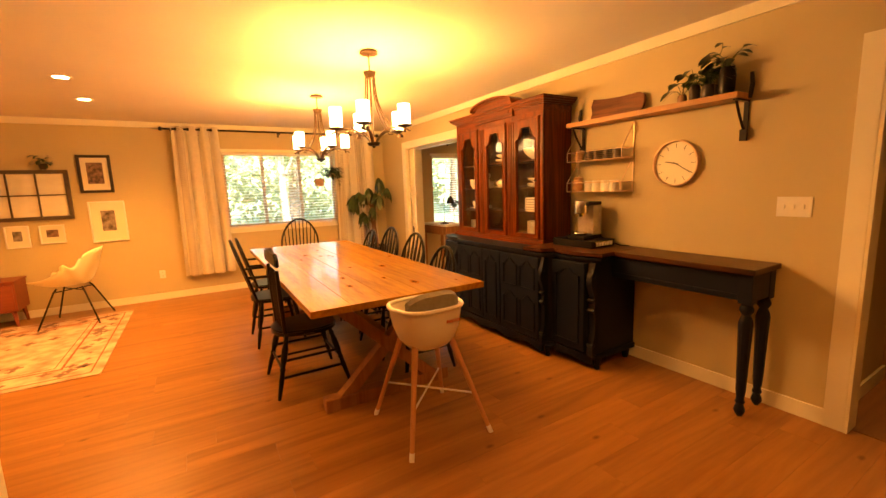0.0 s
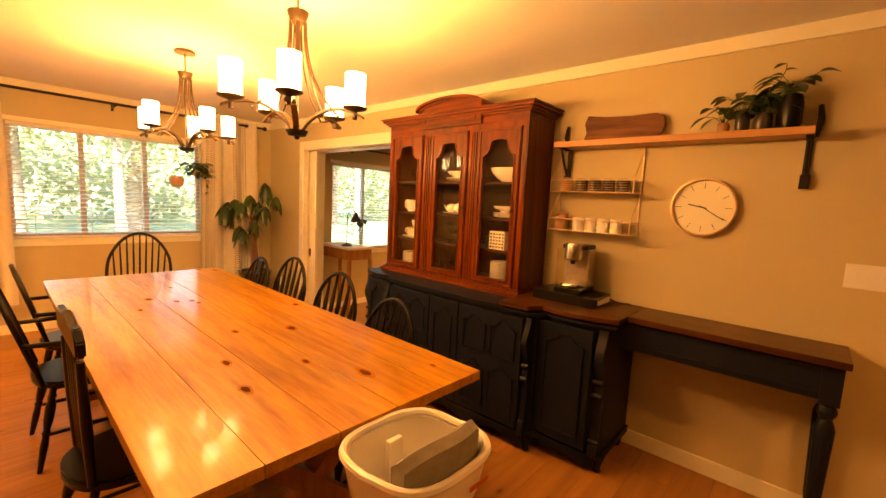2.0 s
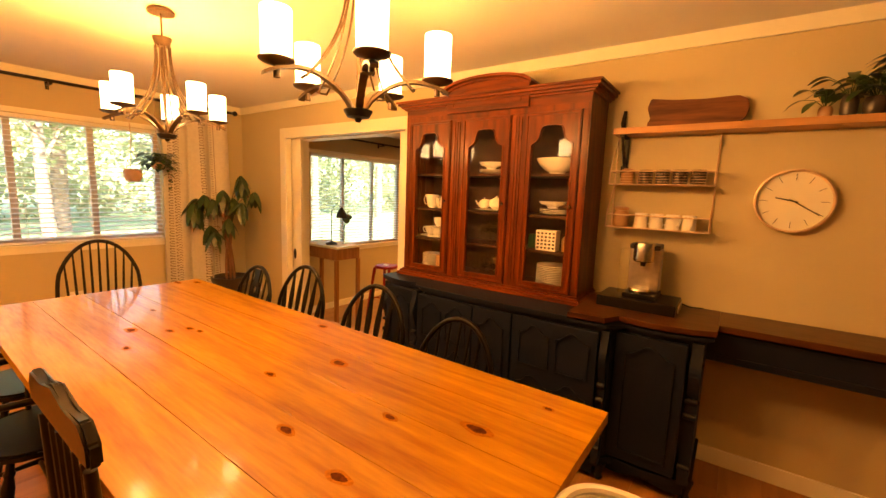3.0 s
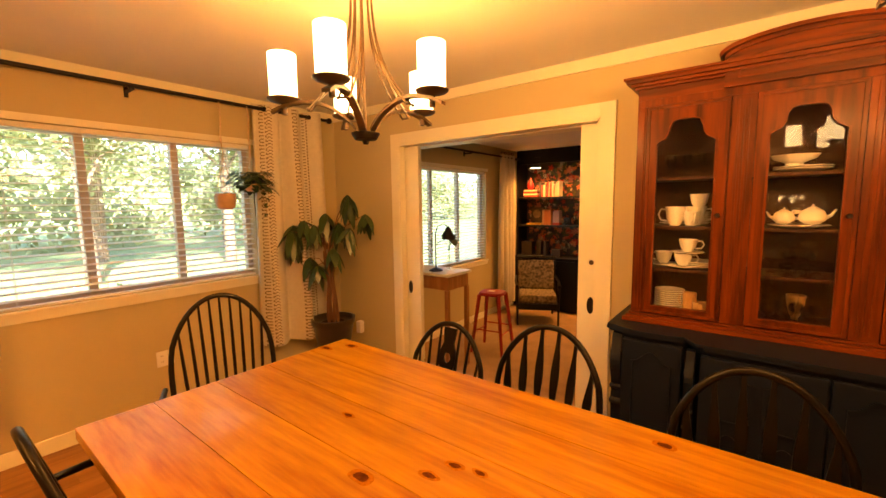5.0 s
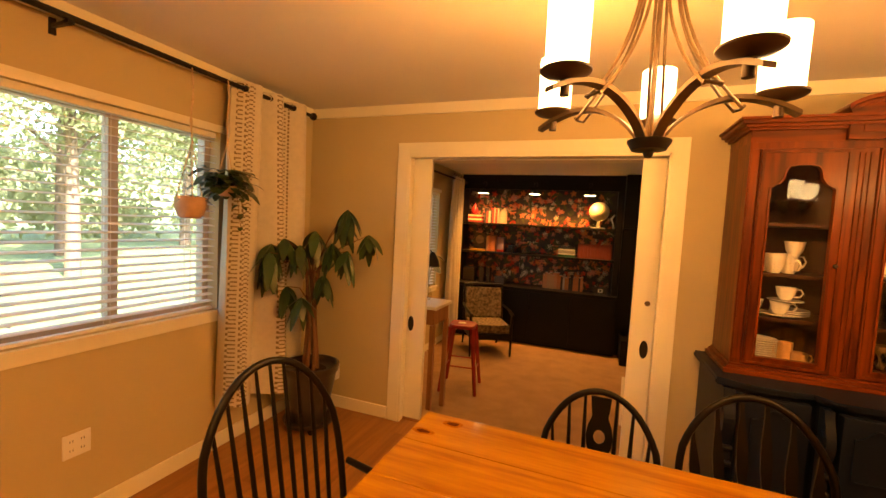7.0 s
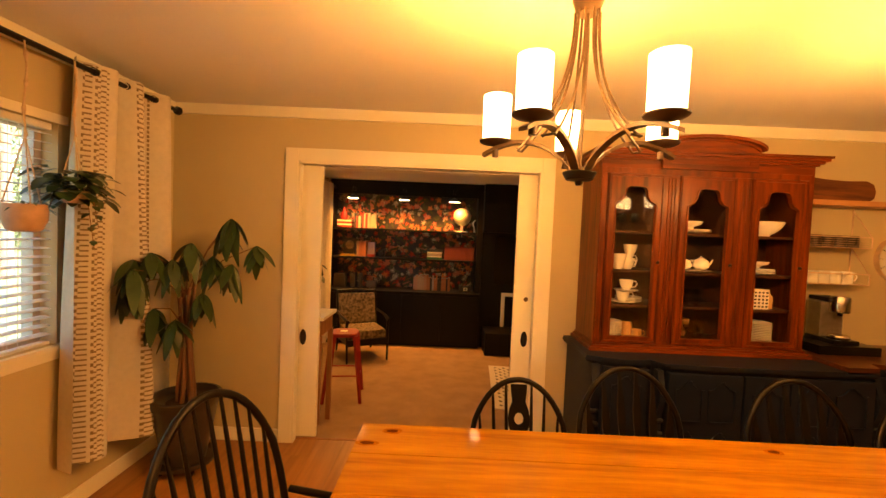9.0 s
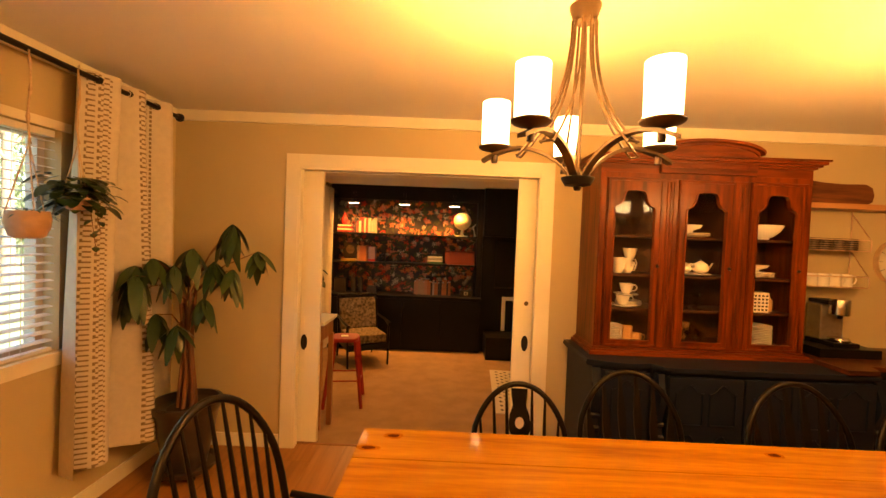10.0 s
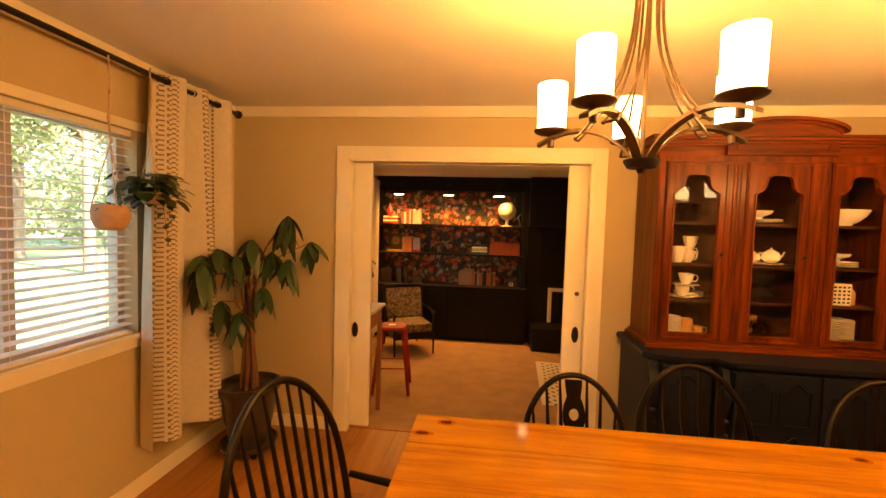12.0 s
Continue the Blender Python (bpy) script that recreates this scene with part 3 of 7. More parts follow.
cp("top", B(2.70, 3.035, 1.145, 2.045, CT - 0.006, CT + 0.026, bevel=0.004), M["walnut"], label="dark walnut plank top")
n = 14
pts = [(front_x(min(max(y, 2.06), 2.70)) - 0.03, y) for y in (2.047 + (2.715 - 2.047) * k / n for k in range(n + 1))]
cp("return", slab(bmesh.new(), pts + [(3.035, 2.715), (3.035, 2.047)], 0.026, Matrix.Translation((0, 0, CT))), M["walnut"], label="dark walnut plank top")
bm = B(2.735, 2.757, 1.22, 2.085, 0.715, CT - 0.008, bevel=0.002)
cp("apron", bm, M["navy"])
cp("apron_moulding", B(2.728, 2.735, 1.24, 2.05, 0.735, 0.752, bevel=0.002), M["navy"])
cp("apron_moulding", B(2.728, 2.735, 1.24, 2.05, 0.85, 0.866, bevel=0.002), M["navy"])
cp("end_apron", B(2.79, 2.97, 1.165, 1.187, 0.715, CT - 0.008, bevel=0.002), M["navy"])
for x in (2.765, 2.985):
    bm = B(x - 0.036, x + 0.036, 1.162, 1.234, 0.70, CT - 0.009, bevel=0.003)
    cp("leg_block", bm, M["navy"])
    prof = [(0.012, 0), (0.018, 0.01), (0.03, 0.035), (0.026, 0.055), (0.018, 0.075), (0.026, 0.09), (0.020, 0.11), (0.026, 0.16), (0.036, 0.52), (0.038, 0.58), (0.03, 0.61), (0.022, 0.63), (0.036, 0.655), (0.036, 0.67), (0.028, 0.69), (0.034, 0.701)]
    bm = lathe(bmesh.new(), prof, 24, (x, 1.198, 0))
    # flutes
    for v in bm.verts:
        if 0.15 < v.co.z < 0.6:
            a = math.atan2(v.co.y - 1.198, v.co.x - x)
            s = 1 - 0.09 * (round(a / (math.pi / 12)) % 2)
            v.co.x, v.co.y = x + (v.co.x - x) * s, 1.198 + (v.co.y - 1.198) * s
    cp("leg", bm, M["navy"], smooth=True)

HX, HY0_, HY1_, HZ = 2.69, 2.753, 4.097, 0.886
hut = thing("china_hutch", (2.84, 3.39, HZ), 0, "cherry wood china hutch with arched glass doors on the sideboard", "china cabinet")
OH = Matrix.Translation((-2.84, -3.39, -HZ))


def hp(name, bm, material, parent=None, label="", smooth=False):
    bmesh.ops.transform(bm, matrix=OH, verts=bm.verts)
    return part(name, bm, material, parent or hut, label, smooth=smooth)


hp("base_moulding", box(box(B(HX - 0.045, 3.03, HY0_ - 0.035, HY1_ + 0.035, HZ, HZ + 0.022, bevel=0.004), HX - 0.03, 3.03, HY0_ - 0.02, HY1_ + 0.02, HZ + 0.022, HZ + 0.036, bevel=0.003), HX - 0.012, 3.03, HY0_ - 0.008, HY1_ + 0.008, HZ + 0.036, HZ + 0.046), M["cherry_h"])
zt = 2.05
hp("side_panel", B(HX + 0.001, 3.03, HY0_, HY0_ + 0.02, HZ + 0.046, zt), M["cherry"])
hp("side_panel", B(HX + 0.001, 3.03, HY1_ - 0.02, HY1_, HZ + 0.046, zt), M["cherry"])
# back, bottom and shelves wear the cherry with shade in its colour
hp("back_panel", B(3.015, 3.03, HY0_ + 0.02, HY1_ - 0.02, HZ + 0.046, zt), M["cherry_shaded"])
hp("bottom", B(HX + 0.03, 3.015, HY0_ + 0.02, HY1_ - 0.02, HZ + 0.046, HZ + 0.06), M["cherry_shaded"])
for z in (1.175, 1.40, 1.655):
    hp("shelf", B(HX + 0.05, 3.014, HY0_ + 0.021, HY1_ - 0.021, z - 0.016, z, bevel=0.002), M["cherry_shaded"])
doors = ((2.80, 3.14), (3.24, 3.595), (3.695, 4.05))
# frieze and stiles
bm = B(HX, HX + 0.02, HY0_, HY1_, 2.015, zt, bevel=0.001)
for a, b2 in ((HY0_, 2.797), (3.143, 3.237), (3.598, 3.692), (4.053, HY1_)):
    box(bm, HX, HX + 0.02, a, b2, HZ + 0.046, 2.014)
    if b2 - a > 0.06:
        for q in (0.02, 0.04, 0.06):
            box(bm, HX - 0.006, HX, a + q - 0.001 + 0.003, a + q + 0.011, HZ + 0.07, 1.995, bevel=0.002)
    else:
        box(bm, HX - 0.005, HX, a + 0.008, b2 - 0.008, HZ + 0.07, 1.995, bevel=0.002)
hp("face_frame", bm, M["cherry"])


def glass_door(y0, y1):
    ym, w, z0, z1 = (y0 + y1) / 2, y1 - y0, HZ + 0.05, 2.012
    gw, g0, sh = 0.25, 0.045, 0.885
    h = z1 - z0
    hole = [(gw / 2, g0), (gw / 2, sh)]
    hole += [(gw / 2 - 0.010, sh + 0.008), (gw / 2 - 0.036, sh + 0.022), (gw / 2 - 0.052, sh + 0.048), (gw / 2 - 0.058, sh + 0.085), (gw / 2 - 0.070, sh + 0.105), (0.030, sh + 0.112)]
    hole = hole + [(-u, v) for u, v in hole[::-1]]
    n = len(hole)
    outer = [(w / 2, 0), (w / 2, sh), (w / 2, sh + 0.02), (w / 2, sh + 0.04), (w / 2, sh + 0.08), (w / 2, h), (gw / 2 - 0.075, h), (0.02, h)]
    outer = outer + [(-u, v) for u, v in outer[::-1]]
    mm = facing_west(HX + 0.012, ym, z0)
    d = hp("door", ringslab(bmesh.new(), outer, hole, 0.022, mm), M["cherry"])
    big = [(u * 1.07, g0 - 0.008 + (v - g0) * 1.014) for u, v in hole]
    bm = ringslab(bmesh.new(), big, hole, 0.007, facing_west(HX - 0.010, ym, z0))
    bmesh.ops.transform(bm, matrix=OH, verts=bm.verts)
    part("bead", bm, M["cherry"], d)
    rects = [[(sx * (w / 2 - o), v) for sx, v in ((1, o), (1, h - o), (-1, h - o), (-1, o))] for o in (0.006, 0.017)]
    bm = ringslab(bmesh.new(), rects[0], rects[1], 0.006, facing_west(HX - 0.010, ym, z0))
    bmesh.ops.transform(bm, matrix=OH, verts=bm.verts)
    part("edge_moulding", bm, M["cherry"], d)
    bm = B(HX + 0.004, HX + 0.007, ym - gw / 2 - 0.005, ym + gw / 2 + 0.005, z0 + g0 - 0.005, z0 + sh + 0.118)
    bmesh.ops.transform(bm, matrix=OH, verts=bm.verts)
    g = part("pane", bm, M["glass"], d, "clear glass pane")
    g.visible_shadow = False
    bm = L([(0.004, 0), (0.004, 0.012), (0.011, 0.016), (0.008, 0.024)], 12, m=Matrix.Translation((HX - 0.01, y0 + 0.028, 1.46)) @ Matrix.Rotation(radians(-90), 4, "Y"))
    bmesh.ops.transform(bm, matrix=OH, verts=bm.verts)
    part("knob", bm, M["iron"], d, "small dark round knob", smooth=True)


for a, b2 in doors:
    glass_door(a, b2)
# cornice: stepped moulding round the top, broken by an arched pediment
for o, z0, z1 in ((0.0, 2.05, 2.105), (0.015, 2.105, 2.118), (0.032, 2.118, 2.132), (0.05, 2.132, 2.15), (0.062, 2.15, 2.162)):
    hp("cornice", B(HX - o, 3.035, HY0_ - o, HY1_ + o, z0 + 0.0002, z1 - 0.0002), M["cherry_h"])
bm = bmesh.new()
A0, A1 = 3.125, 3.725
ac, ar = (A0 + A1) / 2, (A1 - A0) / 2
face = [(-ar, 2.052), (ar, 2.052)] + [(ar * math.cos(t), 2.165 + 0.07 * math.sin(t)) for t in (math.pi * k / 16 for k in range(17))]
slab(bm, face, 0.10, facing_west(HX + 0.075, ac, 0))
for o, w0 in ((0.0, 0.125), (0.018, 0.15)):
    lo = [((ar + o) * math.cos(t), 2.165 + o * 0.6 + (0.07 + o * 0.3) * math.sin(t)) for t in (math.pi * k / 20 for k in range(21))]
    hi = [(u * 1.02, v + 0.016) for u, v in lo]
    slab(bm, lo + hi[::-1], w0, facing_west(HX + 0.09, ac, 0))
hp("pediment", bm, M["cherry_h"])
bm = ringslab(bmesh.new(), [(-ar + 0.05, 2.085), (ar - 0.05, 2.085)] + [((ar - 0.05) * math.cos(t), 2.145 + 0.055 * math.sin(t)) for t in (math.pi * k / 12 for k in range(13))], [(-ar + 0.058, 2.092), (ar - 0.058, 2.092)] + [((ar - 0.058) * math.cos(t), 2.142 + 0.05 * math.sin(t)) for t in (math.pi * k / 12 for k in range(13))], 0.004, facing_west(HX - 0.025, ac, 0))
hp("pediment_panel", bm, M["cherry_h"])


# ---- china in the hutch ----
def plate_stack(at, r, n, label, material="china", group="plates in the hutch"):
    t = thing("plate_stack", at, 0, label, "plates", group)
    for i in range(n):
        part("plate", L([(r * 0.5, i * 0.011), (r * 0.62, i * 0.011 + 0.003), (r, i * 0.011 + 0.013), (r * 0.98, i * 0.011 + 0.016), (r * 0.6, i * 0.011 + 0.007)], 28), M[material], t, smooth=True)
    return t


def bowl(name, at, r, h, label, material="china", sy=1.0):
    t = thing(name, at, 0, label, name.replace("_", " "), "china in the hutch")
    bm = L([(r * 0.35, 0), (r * 0.38, 0.012), (r * 0.55, 0.02), (r * 0.85, h * 0.6), (r, h), (r * 0.96, h), (r * 0.8, h * 0.6), (r * 0.3, 0.03)], 28)
    bmesh.ops.transform(bm, matrix=Matrix.Diagonal((1, sy, 1, 1)), verts=bm.verts)
    part("bowl", bm, M[material], t, smooth=True)
    return t


def cup_at(at, rz=0, r=0.042, h=0.07, material="china", group="cups", label="white china cup with a loop handle on a shelf", saucer=False, name="cup", tall=False):
    t = thing(name, at, rz, label, "cup", group)
    z = 0.014 if saucer else 0
    if tall:
        prof = [(r, z), (r, z + h), (r * 0.93, z + h), (r * 0.93, z + 0.006)]
    else:
        prof = [(r * 0.5, z), (r * 0.55, z + 0.006), (r * 0.82, z + h * 0.4), (r, z + h), (r * 0.94, z + h), (r * 0.75, z + h * 0.4), (r * 0.4, z + 0.01)]
    part("body", L(prof, 24), M[material], t, smooth=True)
    part("handle", T([(r * 0.9, 0, z + h * 0.85), (r * 1.35, 0, z + h * 0.88), (r * 1.6, 0, z + h * 0.6), (r * 1.35, 0, z + h * 0.3), (r * 0.75, 0, z + h * 0.25)], 0.0045, 8), M[material], t, smooth=True)
    if saucer:
        part("saucer", L([(r * 0.6, 0), (r * 1.7, 0.012), (r * 1.68, 0.015), (r * 0.6, 0.006)], 28), M[material], t, smooth=True)
    return t


def pot_at(name, at, r, rz, label):
    t = thing(name, at, rz, label, name.replace("_", " "), "china in the hutch")
    part("body", L([(r * 0.5, 0), (r * 0.95, r * 0.35), (r, r * 0.75), (r * 0.8, r * 1.2), (r * 0.5, r * 1.4), (r * 0.45, r * 1.4)], 24), M["china"], t, smooth=True)
    part("lid", L([(r * 0.47, r * 1.41), (r * 0.3, r * 1.55), (r * 0.08, r * 1.6), (r * 0.12, r * 1.75), (r * 0.02, r * 1.82)], 20), M["china"], t, smooth=True)
    part("spout", T([(r * 0.85, 0, r * 0.6), (r * 1.25, 0, r * 0.8), (r * 1.55, 0, r * 1.35)], [r * 0.22, r * 0.14, r * 0.09], 10), M["china"], t, smooth=True)
    part("handle", T([(-r * 0.8, 0, r * 1.15), (-r * 1.4, 0, r * 1.2), (-r * 1.55, 0, r * 0.8), (-r * 0.95, 0, r * 0.45)], r * 0.09, 8), M["china"], t, smooth=True)
    return t


def glassware(at, r=0.03, h=0.11, group="glasses in the hutch"):
    t = thing("drinking_glass", at, 0, "clear stemmed drinking glass on a hutch shelf", "glass", group)
    part("glass", L([(r * 0.8, 0), (r * 0.8, 0.003), (0.004, 0.006), (0.004, h * 0.4), (r * 0.8, h * 0.55), (r, h * 0.8), (r * 0.85, h), (r * 0.82, h), (r * 0.95, h * 0.8), (r * 0.7, h * 0.57), (0.003, h * 0.45)], 18), M["jarglass"], t, smooth=True)
    return t


ZS = (HZ + 0.061, 1.1765, 1.4015, 1.6565)
y1, y2, y3 = 3.872, 3.417, 2.97
XS_ = 2.83
# door beside the opening
plate_stack((XS_, y1 + 0.06, ZS[0]), 0.075, 9, "stack of patterned dessert plates on the lowest hutch shelf")
cup_at((XS_ - 0.03, y1 - 0.04, ZS[0]), 90, 0.032, 0.10, "mug", "tan mugs in the hutch", "tall tan mug on the lowest hutch shelf", tall=True, name="mug")
cup_at((XS_ - 0.06, y1 - 0.09, ZS[0]), -90, 0.035, 0.06, "mug", "tan mugs in the hutch", "short tan mug on the lowest hutch shelf", tall=True, name="mug")
for dy, z in ((0.02, 0), (0.0, 0.075)):
    cup_at((XS_ - 0.03, y1 - 0.02 + dy, ZS[1] + z), -90, 0.045, 0.065, saucer=True, group="cups in the hutch", label="white cup on a saucer stacked in the hutch")
cup_at((XS_ + 0.02, y1 + 0.10, ZS[1]), 90, 0.045, 0.065, saucer=True, group="cups in the hutch", label="white cup on a saucer at the hutch side")
cup_at((XS_ - 0.04, y1 + 0.045, ZS[2]), 90, 0.05, 0.10, name="sugar_bowl", group="cups in the hutch", label="white china sugar bowl with two looped handles")
cup_at((XS_ + 0.05, y1 - 0.04, ZS[2]), -90, 0.05, 0.10, name="creamer", group="cups in the hutch", label="white china creamer in the upper hutch")
plate_stack((XS_ + 0.09, y1 - 0.05, ZS[2]), 0.06, 6, "stack of small white saucers behind the creamer")
for k, (dx, dy, z) in enumerate(((-0.02, 0.01, 0.0), (0.03, 0.09, 0.0), (0.02, -0.02, 0.09))):
    cup_at((XS_ + dx, y1 + dy - 0.035, ZS[2] + z), 200 + 70 * k, 0.045, 0.075, group="cups in the hutch", label="white china teacup gathered with others on the upper shelf", saucer=k == 1)
plate_stack((XS_ + 0.02, y1 - 0.06, ZS[1]), 0.085, 3, "short stack of patterned saucers beside the stacked cups")
for k in range(3):
    glassware((XS_ + 0.03 * (k % 2), y1 + 0.08 - 0.075 * k, ZS[3]), 0.03, 0.12)
# middle door
for k in range(6):
    glassware((XS_ - 0.06 + 0.08 * (k % 2), y2 + 0.09 - 0.036 * k, ZS[0]), 0.028, 0.09)
bowl("pitcher_bowl", (XS_ + 0.08, y2 - 0.02, ZS[0]), 0.04, 0.12, "small tan bowl behind the wine glasses", "mug")
for k in range(3):
    for j in range(2):
        glassware((XS_ - 0.04, y2 - 0.04 + 0.07 * j, ZS[1] + 0.055 * k), 0.032, 0.055)
plate_stack((XS_ - 0.02, y2, ZS[2]), 0.115, 1, "white china serving platter under the teapot")
pot_at("teapot", (XS_ - 0.04, y2 - 0.045, ZS[2] + 0.018), 0.050, -90, "white china teapot with a curved handle on a platter")
pot_at("sugar_pot", (XS_ - 0.03, y2 + 0.055, ZS[2] + 0.018), 0.042, 100, "white china lidded sugar pot on a platter")
plate_stack((XS_, y2 + 0.0, ZS[3]), 0.11, 2, "two white oval serving platters on the top shelf")
bowl("gravy_boat", (XS_, y2 + 0.03, ZS[3] + 0.03), 0.07, 0.05, "white china gravy boat on stacked platters", sy=1.3)
# door beside the coffee machine
plate_stack((XS_, y3 - 0.005, ZS[0]), 0.10, 12, "tall stack of white dinner plates with dark rims")
nap = thing("napkin_holder", (XS_ - 0.03, y3 + 0.025, ZS[1]), 0, "white lattice napkin holder standing on a hutch shelf", "napkin holder")
part("box", B(-0.04, 0.04, -0.066, 0.066, 0, 0.13, bevel=0.004), M["china"], nap)
bm = bmesh.new()
for i in range(5):
    for j in range(5):
        box(bm, -0.0415, -0.0395, -0.058 + 0.025 * i, -0.058 + 0.025 * i + 0.014, 0.012 + 0.023 * j, 0.012 + 0.023 * j + 0.012)
part("lattice", bm, M["iron"], nap, "dark pierced lattice pattern")
cd = thing("candle_jar", (XS_, y3 - 0.085, ZS[1]), 0, "amber glass bottle beside the napkin holder", "bottle")
part("bottle", L([(0.028, 0), (0.03, 0.07), (0.012, 0.1), (0.011, 0.125), (0.003, 0.126)], 18), M["mug"], cd, smooth=True)
gb = thing("green_tin", (XS_ + 0.02, y3 + 0.15, ZS[1]), 0, "small green tin beside the napkin holder", "tin")
part("tin", B(-0.02, 0.02, -0.02, 0.02, 0, 0.09, bevel=0.004), mat("green_tin", (0.02, 0.15, 0.06), 0.4), gb)
plate_stack((XS_, y3, ZS[2]), 0.10, 3, "three white china platters stacked on a shelf")
bowl("serving_bowl", (XS_, y3 + 0.02, ZS[2] + 0.04), 0.07, 0.045, "small white oval bowl on stacked platters", sy=1.3)
bowl("footed_bowl", (XS_ - 0.02, y3, ZS[3]), 0.10, 0.095, "large white footed serving bowl on the top shelf", sy=1.35)


# ---- glassware ----
def tumbler(x, y, z, r, h):
    t = thing("drinking_glass", (x, y, z), 0, "clear drinking glass standing on a hutch shelf", "glass", "glasses in the hutch")
    part("bowl", L([(r * 0.25, 0.002), (r * 0.7, h * 0.02), (r * 0.15, h * 0.12), (r * 0.12, h * 0.4), (r * 0.8, h * 0.55), (r, h * 0.8), (r * 0.9, h)], 16, cap=False), M["jarglass"], t, smooth=True)


for y, z in ((y2, ZS[1]), (y2, ZS[0]), (y1, ZS[3])):
    for k in range(6):
        tumbler(XS_ + 0.07 - 0.06 * (k % 2), y - 0.085 + 0.034 * k, z, 0.03, 0.12)


pl = thing("display_platter", (XS_ + 0.10, y2, ZS[2] + 0.103), 0, "clear pressed glass plate leaning upright behind the teapot", "platter", "china in the hutch")
part("dish", L([(0.002, -0.006), (0.06, -0.006), (0.105, 0.006), (0.105, 0.010), (0.06, -0.001), (0.002, -0.001)], 36, m=Matrix.Rotation(radians(-78), 4, "Y")), M["jarglass"], pl, smooth=True)

# ---- chairs ----
def saddle(bm, w, d, z, t=0.035, front=1.0):
    """Shaped wooden seat, centred, facing -y."""
    pts = []
    for k in range(28):
        a = 2 * math.pi * k / 28
        x, y = math.cos(a), math.sin(a)
        e = 0.75
        px_, py_ = abs(x) ** e * (1 if x > 0 else -1), abs(y) ** e * (1 if y > 0 else -1)
        pts.append((px_ * w / 2 * (1.0 if py_ < 0 else 0.9), py_ * d / 2))
    slab(bm, pts, t, Matrix.Translation((0, 0, z - t)))
    es = [e for e in bm.edges if abs(e.verts[0].co.z - e.verts[1].co.z) < 1e-6]
    bmesh.ops.bevel(bm, geom=es, offset=0.010, segments=2, affect="EDGES")
    return bm


def turned_leg(p0, p1, r=0.017):
    """Leg from the floor to the seat with a swelling and two rings."""
    p0, p1 = Vector(p0), Vector(p1)
    prof = [(0.0, 0.62), (0.12, 0.8), (0.3, 1.05), (0.42, 0.85), (0.45, 1.2), (0.48, 0.8), (0.6, 1.25), (0.75, 1.3), (0.84, 0.85), (0.87, 1.15), (0.9, 0.8), (1.0, 0.75)]
    return T([p0.lerp(p1, u) for u, _ in prof], [r * s for _, s in prof], 12)


